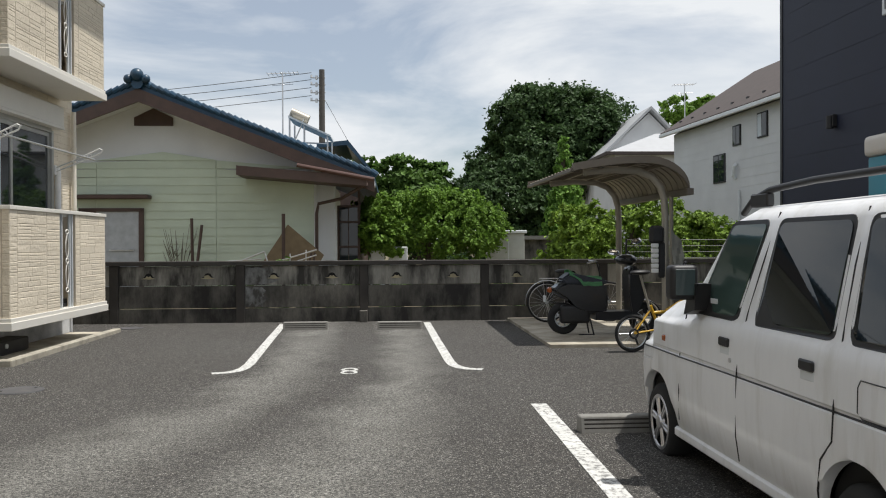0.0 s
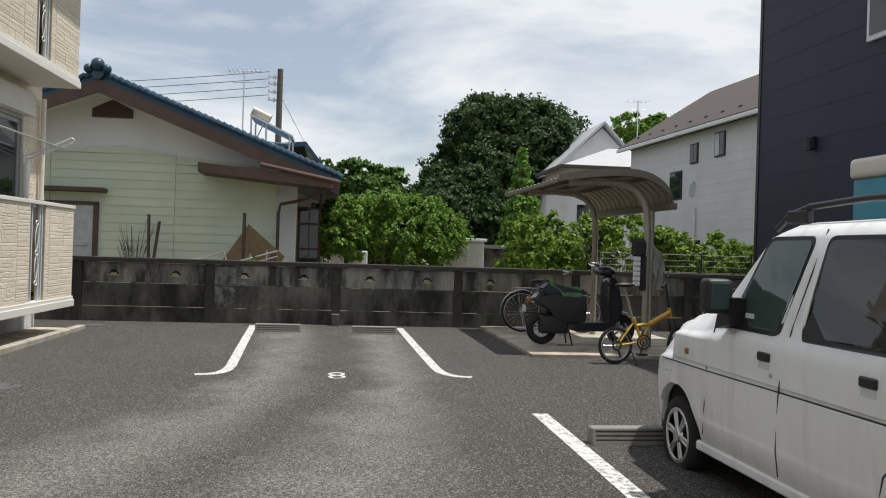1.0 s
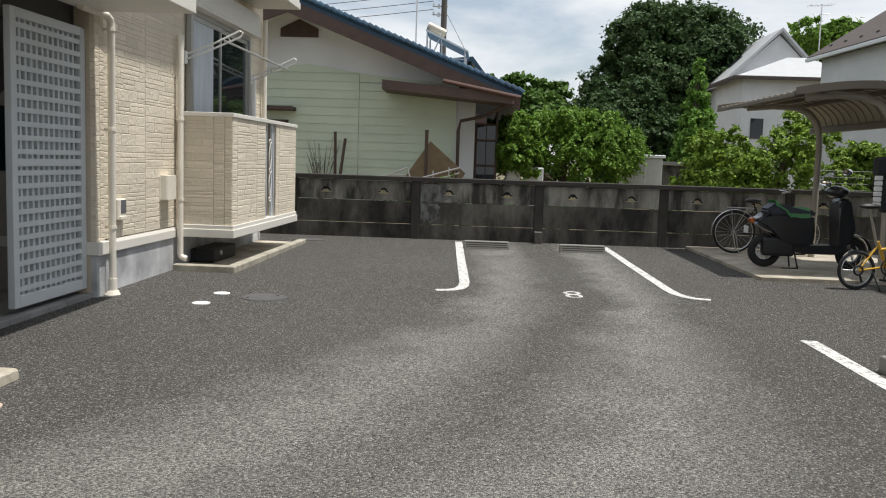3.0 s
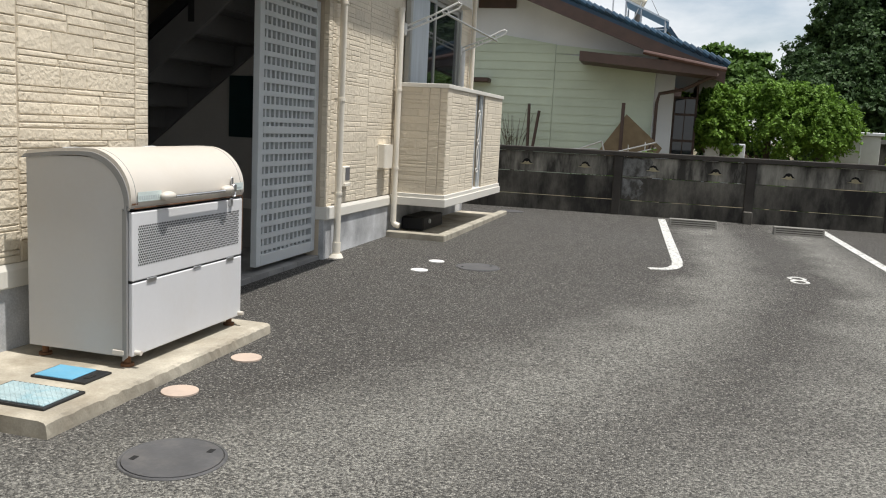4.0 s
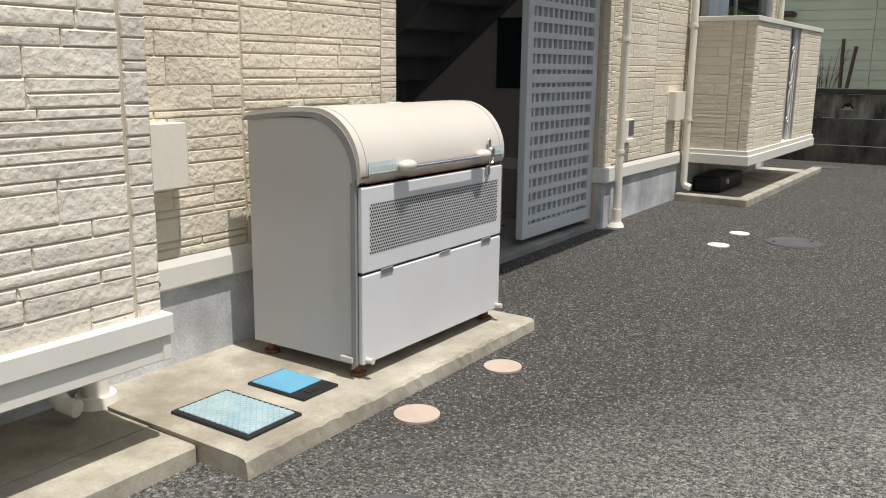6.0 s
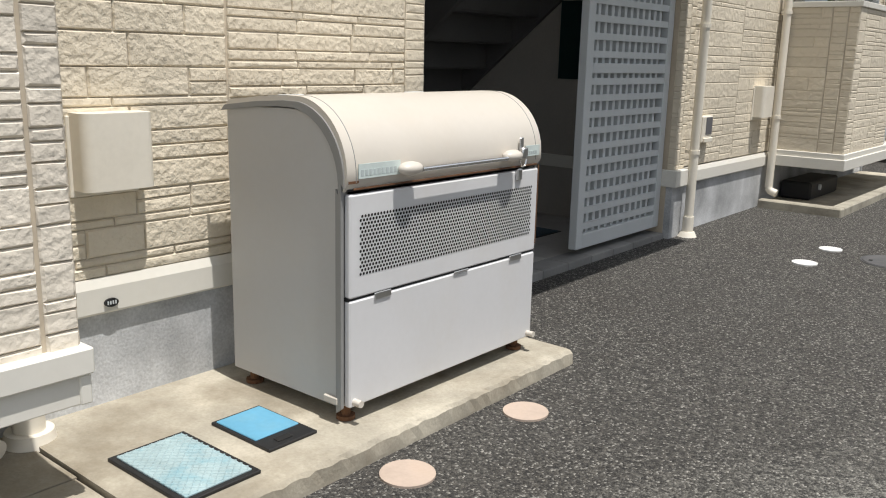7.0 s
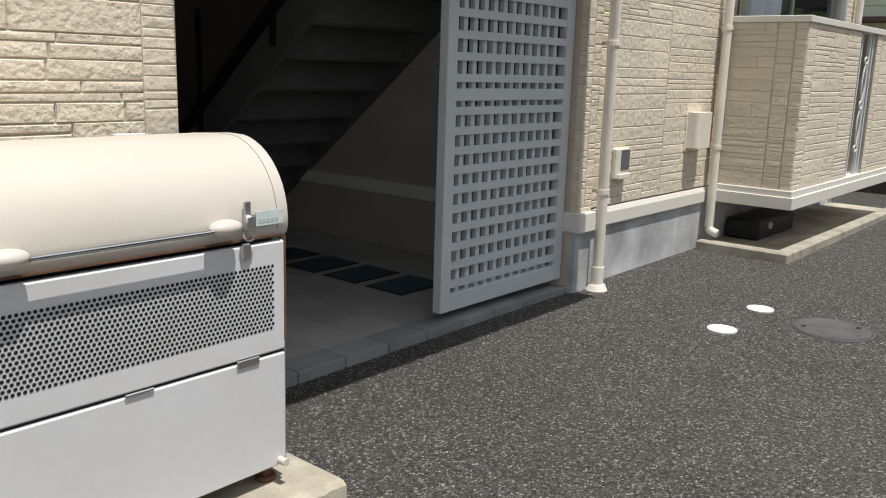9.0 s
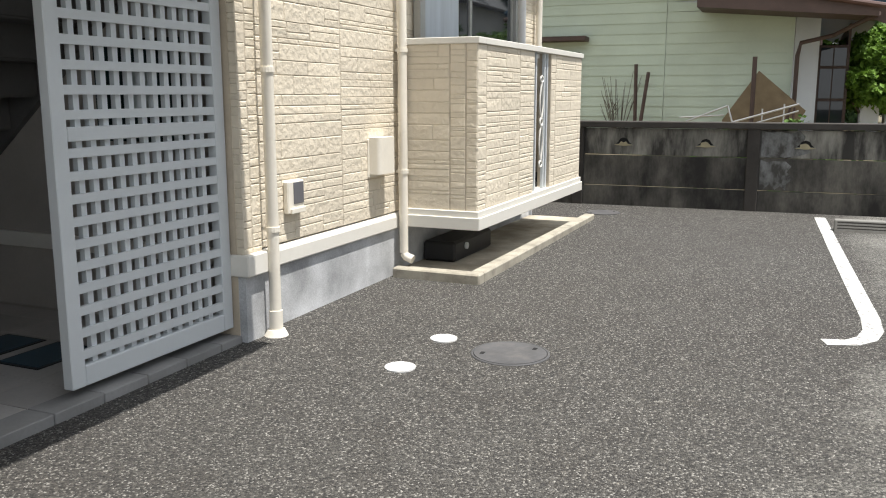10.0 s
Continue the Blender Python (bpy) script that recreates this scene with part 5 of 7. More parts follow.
# ---- two-wheelers ----
def ring(bm, c, r, w, axis="y", seg=36, turn=0.0, k=8):
    pts = []
    for a in np.linspace(0, 2 * math.pi, seg + 1)[:-1]:
        v = Vector((r * math.cos(a), 0, r * math.sin(a)))
        v.rotate(Euler((0, 0, turn)))
        pts.append(Vector(c) + v)
    pipe(bm, pts, w, k, closed=True)


def spokes(bm, c, r, n=20, turn=0.0, w=0.0018):
    for i in range(n):
        a = 2 * math.pi * i / n
        v = Vector((r * math.cos(a), 0.02 if i % 2 else -0.02, r * math.sin(a)))
        q = Vector((0.0, 0.025 if i % 2 else -0.025, 0))
        v.rotate(Euler((0, 0, turn)))
        tube(bm, Vector(c) + q, Vector(c) + Vector((v.x, v.y * 0.2, v.z)), w, 4)


def cycle_wheel(name, parent, c, r, tyre=0.02, turn=0.0):
    w = new(name)
    w.parent = parent
    bm = bmesh.new()
    ring(bm, c, r - tyre, tyre, turn=turn)
    part("tyre", bm, RUBBER, w, smooth=True)
    bm = bmesh.new()
    ring(bm, c, r - tyre * 2.2, 0.009, turn=turn)
    part("rim", bm, STEEL, w, smooth=True)
    bm = bmesh.new()
    spokes(bm, c, r - tyre * 2, turn=turn)
    d = Vector((0, 0.05, 0))
    d.rotate(Euler((0, 0, turn)))
    tube(bm, Vector(c) - d, Vector(c) + d, 0.022, 10)
    part("spokes_and_hub", bm, STEEL, w)
    return w


def bars(parent, name, mat, segs, label=""):
    bm = bmesh.new()
    for p, q, r in segs:
        tube(bm, p, q, r, 10)
    return part(name, bm, mat, parent, label, smooth=True)


YELLOW = material("golden_yellow_paint", (0.62, 0.36, 0.03), 0.35, vary=0.06, scale=6, fine=60, bump=0.01, coat=0.4)
fb = thing("folding_bicycle", "golden yellow folding bicycle on its stand", "bicycle", "bicycles")
BY, BG = 10.95, ground_z(10.95)
rz = BG + 0.245
cycle_wheel("rear_wheel", fb, (2.88, BY, rz), 0.245, 0.022)
cycle_wheel("front_wheel", fb, (3.76, BY - 0.02, rz), 0.245, 0.022, turn=0.55)
bb = (3.26, BY, BG + 0.29)
bars(fb, "main_frame", YELLOW, [((3.16, BY, BG + 0.50), (3.36, BY, BG + 0.52), 0.022), ((3.36, BY, BG + 0.52), (3.66, BY, BG + 0.68), 0.036), (bb, (3.13, BY, BG + 0.60), 0.020),
                               ((3.14, BY, BG + 0.55), (2.88, BY + 0.05, rz), 0.011), ((3.14, BY, BG + 0.55), (2.88, BY - 0.05, rz), 0.011), (bb, (2.88, BY + 0.05, rz), 0.012), (bb, (2.88, BY - 0.05, rz), 0.012),
                               (bb, (3.36, BY, BG + 0.52), 0.018), ((3.64, BY, BG + 0.74), (3.68, BY, BG + 0.60), 0.026)], "golden yellow folding frame")
bars(fb, "fork", BLACK, [((3.69, BY - 0.05, BG + 0.60), (3.77, BY - 0.08, rz), 0.012), ((3.67, BY + 0.05, BG + 0.60), (3.75, BY + 0.05, rz), 0.012), ((3.64, BY, BG + 0.74), (3.58, BY, BG + 1.06), 0.017)])
bars(fb, "seat_post", PORTPOST, [((3.12, BY, BG + 0.55), (2.99, BY, BG + 1.0), 0.016)])
bm = bmesh.new()
bmesh.ops.create_uvsphere(bm, u_segments=14, v_segments=8, radius=1, matrix=Matrix.Translation((2.99, BY, BG + 1.03)) @ Matrix.Diagonal((0.14, 0.07, 0.035, 1)))
part("saddle", bm, BLACK, fb, smooth=True)
bars(fb, "handlebar", BLACK, [((3.40, BY - 0.26, BG + 1.03), (3.58, BY, BG + 1.07), 0.013), ((3.58, BY, BG + 1.07), (3.76, BY + 0.26, BG + 1.14), 0.013), ((3.36, BY - 0.30, BG + 1.02), (3.44, BY - 0.2, BG + 1.04), 0.02), ((3.72, BY + 0.2, BG + 1.13), (3.80, BY + 0.31, BG + 1.15), 0.02)])
bm = bmesh.new()
ring(bm, (bb[0], BY - 0.05, bb[2]), 0.09, 0.009)
ring(bm, (bb[0], BY - 0.05, bb[2]), 0.05, 0.006)
tube(bm, (bb[0], BY - 0.06, bb[2]), (bb[0] - 0.06, BY - 0.07, bb[2] - 0.15), 0.009, 8)
tube(bm, (bb[0], BY + 0.06, bb[2]), (bb[0] + 0.06, BY + 0.07, bb[2] + 0.15), 0.009, 8)
box(bm, bb[0] - 0.12, bb[0], BY - 0.16, BY - 0.07, bb[2] - 0.165, bb[2] - 0.14)
part("crankset", bm, BLACK, fb)
bm = bmesh.new()
ring(bm, (2.88, BY - 0.045, rz), 0.055, 0.014)
tube(bm, (2.90, BY - 0.05, rz - 0.06), (2.93, BY - 0.05, rz - 0.14), 0.014, 8)
part("derailleur", bm, BLACK, fb)
bars(fb, "kickstand", BLACK, [((3.05, BY - 0.06, BG + 0.24), (3.10, BY - 0.18, BG + 0.002), 0.009)])

fb.matrix_basis = pose(3.22, 11.02, 0) @ pose(0, 0, 0, 0, 0, 8) @ pose(-2.88, -BY, 0)

cb = thing("city_bicycle", "dark city bicycle with silver mudguard parked by the wall", "bicycle", "bicycles")
CY, CG = 14.2, ground_z(14.2) + 0.045
cz = CG + 0.345
cycle_wheel("rear_wheel", cb, (2.42, CY, cz), 0.345, 0.018)
cycle_wheel("front_wheel", cb, (3.50, CY, cz), 0.345, 0.018)
bm = bmesh.new()
pipe(bm, [(2.42 + 0.37 * math.cos(a), CY, cz + 0.37 * math.sin(a)) for a in np.linspace(0.5, 3.3, 18)], 0.026, 8, rz=0.006)
part("mudguard", bm, STEEL, cb, "silver rear mudguard", smooth=True)
bars(cb, "frame", BLACK, [((2.42, CY, cz), (2.86, CY, cz - 0.03), 0.012), ((2.86, CY, cz - 0.03), (2.74, CY, cz + 0.42), 0.015), ((2.74, CY, cz + 0.38), (2.42, CY, cz), 0.010), ((2.86, CY, cz - 0.03), (3.34, CY, cz + 0.42), 0.016), ((3.34, CY, cz + 0.46), (3.50, CY, cz), 0.013), ((3.34, CY, cz + 0.46), (3.28, CY, cz + 0.68), 0.012)])
bars(cb, "handlebar", STEEL, [((3.28, CY, cz + 0.68), (3.2, CY - 0.24, cz + 0.70), 0.011), ((3.28, CY, cz + 0.68), (3.2, CY + 0.24, cz + 0.70), 0.011), ((3.2, CY - 0.24, cz + 0.70), (3.05, CY - 0.26, cz + 0.66), 0.014)])
bm = bmesh.new()
bmesh.ops.create_uvsphere(bm, u_segments=14, v_segments=8, radius=1, matrix=Matrix.Translation((2.70, CY, cz + 0.52)) @ Matrix.Diagonal((0.14, 0.09, 0.04, 1)))
tube(bm, (2.71, CY, cz + 0.50), (2.74, CY, cz + 0.38), 0.013, 8)
part("saddle", bm, BLACK, cb, smooth=True)
bars(cb, "rear_rack", STEEL, [((2.30, CY - 0.06, cz + 0.40), (2.70, CY - 0.06, cz + 0.40), 0.006), ((2.30, CY + 0.06, cz + 0.40), (2.70, CY + 0.06, cz + 0.40), 0.006), ((2.40, CY, cz), (2.34, CY - 0.06, cz + 0.40), 0.005), ((2.40, CY, cz), (2.60, CY - 0.06, cz + 0.40), 0.005)])
bars(cb, "stand", STEEL, [((2.42, CY - 0.06, cz), (2.50, CY - 0.08, CG), 0.008), ((2.42, CY + 0.06, cz), (2.50, CY + 0.08, CG), 0.008), ((2.50, CY - 0.08, CG), (2.50, CY + 0.08, CG), 0.008)])

cb.location = (0.38, 0.35, 0.0)
copy_thing(cb, pose(3.62, -0.40, -0.045))

SCOOT = material("black_scooter_plastic", (0.010, 0.011, 0.014), 0.28, vary=0.2, scale=8, fine=60, bump=0.02, coat=0.4)
GREENCLOTH = material("green_towel", (0.16, 0.42, 0.20), 0.95, vary=0.12, scale=12, fine=120, bump=0.5)
CREASED = material("dark_blue_cover", (0.025, 0.03, 0.045), 0.5, vary=0.3, scale=14, fine=50, bump=0.6)
SHIFT = (0.285, 0.05, 0.0)
sc = thing("motor_scooter", "black motor scooter with a green towel on its seat", "scooter")
SY, SG = 12.7, ground_z(12.7) + 0.045
sz = SG + 0.235


def scoot_wheel(name, x, z, turn=0.0):
    w = new(name)
    w.parent = sc
    bm = bmesh.new()
    ring(bm, (x, SY, z), 0.18, 0.055, turn=turn, k=10)
    part("tyre", bm, RUBBER, w, smooth=True)
    bm = bmesh.new()
    ring(bm, (x, SY, z), 0.125, 0.012, turn=turn)
    for i in range(5):
        a = 2 * math.pi * i / 5
        tube(bm, (x, SY - 0.01, z), (x + 0.12 * math.cos(a), SY - 0.01, z + 0.12 * math.sin(a)), 0.016, 6)
    part("rim", bm, GATE_GREY, w, smooth=True)


scoot_wheel("rear_wheel", 2.40, sz)
scoot_wheel("front_wheel", 3.62, sz, 0.2)
bm = bmesh.new()
prism(bm, [(2.20, SG + 0.64), (2.26, SG + 0.74), (2.45, SG + 0.80), (3.02, SG + 0.78), (3.06, SG + 0.5), (3.02, SG + 0.30), (2.72, SG + 0.30), (2.60, SG + 0.45), (2.40, SG + 0.52)], "y", SY - 0.17, SY + 0.17)
bmesh.ops.bevel(bm, geom=list(bm.edges), offset=0.05, segments=3, affect='EDGES')
part("rear_body", bm, SCOOT, sc, smooth=True)
bm = bmesh.new()
box(bm, 2.34, 2.78, SY - 0.15, SY + 0.02, SG + 0.17, SG + 0.44, bevel=0.05, seg=3)
part("engine_case", bm, BLACK, sc, smooth=True)
bm = bmesh.new()
prism(bm, [(2.85, SG + 0.22), (3.45, SG + 0.22), (3.52, SG + 0.30), (3.40, SG + 0.35), (2.85, SG + 0.34)], "y", SY - 0.18, SY + 0.18)
part("footboard", bm, SCOOT, sc)
bm = bmesh.new()
prism(bm, [(3.38, SG + 0.28), (3.46, SG + 0.28), (3.60, SG + 0.55), (3.50, SG + 1.0), (3.40, SG + 1.02), (3.34, SG + 0.9), (3.36, SG + 0.6)], "y", SY - 0.19, SY + 0.19)
bmesh.ops.bevel(bm, geom=list(bm.edges), offset=0.03, segments=2, affect='EDGES')
part("leg_shield", bm, SCOOT, sc, smooth=True)
bm = bmesh.new()
bmesh.ops.create_uvsphere(bm, u_segments=18, v_segments=12, radius=1, matrix=Matrix.Translation((3.36, SY, SG + 1.10)) @ Matrix.Diagonal((0.16, 0.22, 0.09, 1)))
tube(bm, (3.38, SY, SG + 0.98), (3.66, SY, SG + 0.3), 0.035, 10)
part("handle_cowl", bm, SCOOT, sc, smooth=True)
bars(sc, "handlebar", BLACK, [((3.28, SY - 0.33, SG + 1.11), (3.36, SY, SG + 1.12), 0.016), ((3.28, SY + 0.33, SG + 1.11), (3.36, SY, SG + 1.12), 0.016), ((3.16, SY - 0.30, SG + 1.09), (3.30, SY - 0.33, SG + 1.11), 0.01)])
bm = bmesh.new()
pipe(bm, [(3.62 + 0.27 * math.cos(a), SY, sz + 0.27 * math.sin(a)) for a in np.linspace(0.2, 2.6, 12)], 0.07, 8, rz=0.012)
part("front_mudguard", bm, SCOOT, sc, smooth=True)
bm = bmesh.new()
prism(bm, [(2.34, SG + 0.82), (2.50, SG + 0.94), (2.62, SG + 0.86), (3.02, SG + 0.83), (3.06, SG + 0.76), (2.40, SG + 0.74)], "y", SY - 0.165, SY + 0.165)
bmesh.ops.bevel(bm, geom=list(bm.edges), offset=0.03, segments=2, affect='EDGES')
seat = part("seat", bm, CREASED, sc, "creased dark cover over the seat", smooth=True)
bm = bmesh.new()
g = []
for j in range(9):
    yy = -0.19 + 0.38 * j / 8
    drop = 0.10 * (abs(yy) / 0.19) ** 6
    g.append([bm.verts.new((2.46 + 0.07 * i, SY + yy, SG + 0.965 - 0.10 * min(i, 3) / 3 - drop * (1.4 if i > 2 else 0.8) + 0.006 * math.sin(i * 2 + j))) for i in range(8)])
for A, B in zip(g, g[1:]):
    for k in range(7):
        bm.faces.new((A[k], A[k + 1], B[k + 1], B[k]))
bmesh.ops.solidify(bm, geom=list(bm.faces), thickness=0.01)
towel = tagged(finish("towel", bm, GREENCLOTH, None, True), "faded green towel lying on the scooter seat", "towel")
for y, x, z in ((SY - 0.24, 3.10, SG + 1.22), (SY + 0.26, 3.60, SG + 1.38)):
    bm = bmesh.new()
    bmesh.ops.create_uvsphere(bm, u_segments=16, v_segments=10, radius=1, matrix=Matrix.Translation((x, y, z)) @ Matrix.Rotation(-0.75, 4, 'X') @ Matrix.Rotation(-0.5 if x > 3.3 else -0.1, 4, 'Y') @ Matrix.Diagonal((0.085, 0.02, 0.058, 1)))
    mr = part("mirror", bm, CHROME, sc, "round chrome-faced rear-view mirror", smooth=True)
    bm = bmesh.new()
    tube(bm, (3.33, y * 0.7 + SY * 0.3, SG + 1.12), (x, y, z - 0.02), 0.006, 6)
    part("stem", bm, BLACK, mr)
bars(sc, "centre_stand", BLACK, [((2.78, SY - 0.12, SG + 0.24), (2.83, SY - 0.16, SG), 0.012), ((2.78, SY + 0.12, SG + 0.24), (2.83, SY + 0.16, SG), 0.012), ((2.60, SY - 0.16, SG + 0.01), (2.83, SY - 0.16, SG + 0.01), 0.008)])
boxpart("tail_lamp", sc, AMBER, 2.17, 2.22, SY - 0.08, SY + 0.08, SG + 0.62, SG + 0.70, bevel=0.015)
boxpart("plate", sc, GATE_GREY, 2.12, 2.13, SY - 0.09, SY + 0.09, SG + 0.48, SG + 0.58, bevel=0.002)

sc.location = towel.location = SHIFT

# ---- vents in the garden wall ----
# pale tone that paints the sunlit lower edges of the vent openings
VENT = material("sunlit_vent_edge", (0.45, 0.40, 0.26), 0.9, vary=0.2)
for i in range(3, 8):
    for fx in (0.27, 0.74):
        x = post_x[i] + (post_x[i + 1] - post_x[i]) * fx
        z = 0.935
        # near-black shape paints the dark of the opening
        bm = bmesh.new()
        prism(bm, [(x - 0.10, z - 0.03), (x - 0.07, z - 0.008), (x - 0.045, z + 0.035), (x, z + 0.05), (x + 0.045, z + 0.035), (x + 0.07, z - 0.008), (x + 0.10, z - 0.03)], "y", WY - 0.004, WY + 0.01)
        hole = part("vent_hole", bm, HOLE_SHADE, garden_wall)
        # pale shape paints the light caught on the opening's bottom edge
        bm = bmesh.new()
        w = 0.03 if (i + int(fx * 4)) % 2 else 0.0
        prism(bm, [(x - 0.12, z - 0.045), (x - 0.06, z - 0.035), (x - 0.03 - w, z + 0.0), (x, z - 0.015 + w), (x + 0.03, z + 0.0), (x + 0.06, z - 0.035), (x + 0.12, z - 0.045), (x, z - 0.058)], "y", WY - 0.02, WY + 0.004)
        part("vent_lip", bm, VENT, hole)
stump = thing("low_post", "short concrete post at the wall's foot", "post")
boxpart("post", stump, WALLCON, -0.39, -0.25, WY - 0.20, WY - 0.06, 0.08, 0.31, bevel=0.01)

# ---- mesh fence past the port ----
fence = thing("mesh_fence", "dark wire mesh fence on top of the wall", "fence")
for x in (4.5, 5.5, 6.5, 7.5, 8.5):
    bm = bmesh.new()
    tube(bm, (x, WY + 0.1, 1.18), (x, WY + 0.1, 1.56), 0.018, 8)
    part("post", bm, BLACK, fence)
bm = bmesh.new()
for i in range(80):
    x = 4.5 + i * 0.05
    tube(bm, (x, WY + 0.1, 1.20), (x, WY + 0.1, 1.54), 0.003, 4)
for z in (1.21, 1.32, 1.43, 1.54):
    tube(bm, (4.5, WY + 0.1, z), (8.5, WY + 0.1, z), 0.005, 4)
tagged(part("wire_mesh", bm, BLACK, fence), kind="stuff")

# ---- teal cabin behind the van ----
TEAL = material("teal_plastic", (0.02, 0.22, 0.29), 0.45, vary=0.08, scale=2, fine=40, bump=0.03)
cab = thing("portable_cabin", "teal moulded cabin with a rounded cream roof", "cabin")
bm = bmesh.new()
box(bm, 5.18, 5.84, 8.6, 9.6, ground_z(8.6), 2.50, bevel=0.03, seg=2)
part("shell", bm, TEAL, cab, smooth=True)
bm = bmesh.new()
box(bm, 5.14, 5.88, 8.56, 9.64, 2.50, 2.74, bevel=0.07, seg=4)
part("roof", bm, BIN_LID, cab, "rounded cream roof", smooth=True)
for x in (5.30, 5.48, 5.66):
    boxpart("rib", cab, TEAL, x, x + 0.06, 8.585, 8.6, 0.3, 2.4, bevel=0.004)

cab.location = (0.38, 0.03, -0.04)

# ---- navy house ----
nv = thing("navy_house", "tall dark navy clad house", "house")
NX, NY0, NY1 = 6.36, 3.0, 13.4
boxpart("wall", nv, NAVY, NX, NX + 0.2, NY0, NY1, 0.0, 9.0, bevel=0)
boxpart("wall", nv, NAVY, NX + 0.2, 13.0, NY1 - 0.2, NY1, 0.0, 9.0, bevel=0)
boxpart("wall", nv, NAVY, NX + 0.2, 13.0, NY0, NY0 + 0.2, 0.0, 9.0, bevel=0)
boxpart("wall", nv, NAVY, 12.8, 13.0, NY0 + 0.2, NY1 - 0.2, 0.0, 9.0, bevel=0)
boxpart("roof", nv, BLACK, NX - 0.1, 13.1, NY0 - 0.1, NY1 + 0.05, 9.0, 9.2)
boxpart("corner_trim", nv, BLACK, NX - 0.012, NX, NY1 - 0.06, NY1 + 0.012, 0.2, 9.0, bevel=0)
for z in np.arange(0.55, 8.8, 0.45):
    boxpart("cladding_joint", nv, NAVY, NX - 0.003, NX, NY0, NY1 - 0.06, z, z + 0.01, bevel=0)
lampn = thing("wall_lamp", "small black wall lamp on the navy house", "lamp")
boxpart("base", lampn, BLACK, NX - 0.07, NX, 11.72, 11.84, 3.10, 3.28, bevel=0.01)
bm = bmesh.new()
tube(bm, (NX - 0.08, 11.78, 3.08), (NX - 0.08, 11.78, 3.26), 0.05, 14)
part("shade", bm, BLACK, lampn, smooth=True)
wnv = boxpart("window", nv, GATE_GREY, NX - 0.04, NX, 9.3, 10.6, 4.35, 5.4, bevel=0.01)
boxpart("pane", wnv, GLASS_DARK, NX - 0.048, NX - 0.04, 9.37, 10.53, 4.42, 5.33, bevel=0)

# ---- green house with the blue tiled roof ----
stood = set(scene.objects)
GREENBOARD = material("pale_green_siding", (0.535, 0.605, 0.485), 0.7, vary=0.05, scale=1.5, fine=30, bump=0.08, piece=0.05)
PLASTER = material("white_gable_plaster", (0.68, 0.70, 0.72), 0.85, vary=0.05, scale=1, fine=40, bump=0.1)
BROWN = material("brown_painted_wood", (0.075, 0.045, 0.035), 0.6, vary=0.15, scale=4, fine=50, bump=0.1)
BLUETILE = material("glazed_blue_tile", (0.016, 0.062, 0.115), 0.38, vary=0.2, scale=4, fine=40, bump=0.04, piece=0.35)
HX0, HX1, HY = -8.9, -1.86, 18.5
gh = thing("green_house", "pale green boarded house with a blue tiled gable roof", "house")
gw = boxpart("wall", gh, PLASTER, HX0, HX1, HY + 0.03, HY + 9, 0.2, 3.0, bevel=0)
RX, RZ = -5.2, 4.72


def roof_z(x):
    return RZ - 0.39 * abs(x - RX)


bm = bmesh.new()
prism(bm, [(HX0, 3.0), (HX1, 3.0), (HX1, roof_z(HX1) - 0.1), (RX, RZ - 0.1), (HX0, roof_z(HX0) - 0.1)], "y", HY + 0.03, HY + 9)
part("gable", bm, PLASTER, gh, "white plastered gable")


def board_top(x):
    return 3.62 - 0.20 * abs(x + 4.93)


z = 0.3
while z < 3.5:
    h = 0.172
    for a, b in ((HX0, -6.25), (-6.25, -3.85), (-3.85, HX1)):
        bm = bmesh.new()
        t = [min(z + h, board_top(x)) for x in (a, b)]
        pts = [(a, z), (b, z), (b, t[1])] + ([(-4.93, min(z + h, 3.62))] if a < -4.93 < b else []) + [(a, t[0])]
        if max(t) > z + 0.02 or a < -4.93 < b and 3.62 > z + 0.02:
            pts = [(x, max(q, z)) for x, q in pts]
            try:
                prism(bm, [(x + (0.004 if x == a else -0.004 if x == b else 0), q) for x, q in pts], "y", HY, HY + 0.03)
                for v in bm.verts:
                    if v.co.z < z + 0.01 and v.co.y < HY + 0.01:
                        v.co.y -= 0.014
                part("board", bm, GREENBOARD, gw)
            except ValueError:
                bm.free()
        else:
            bm.free()
    z += h
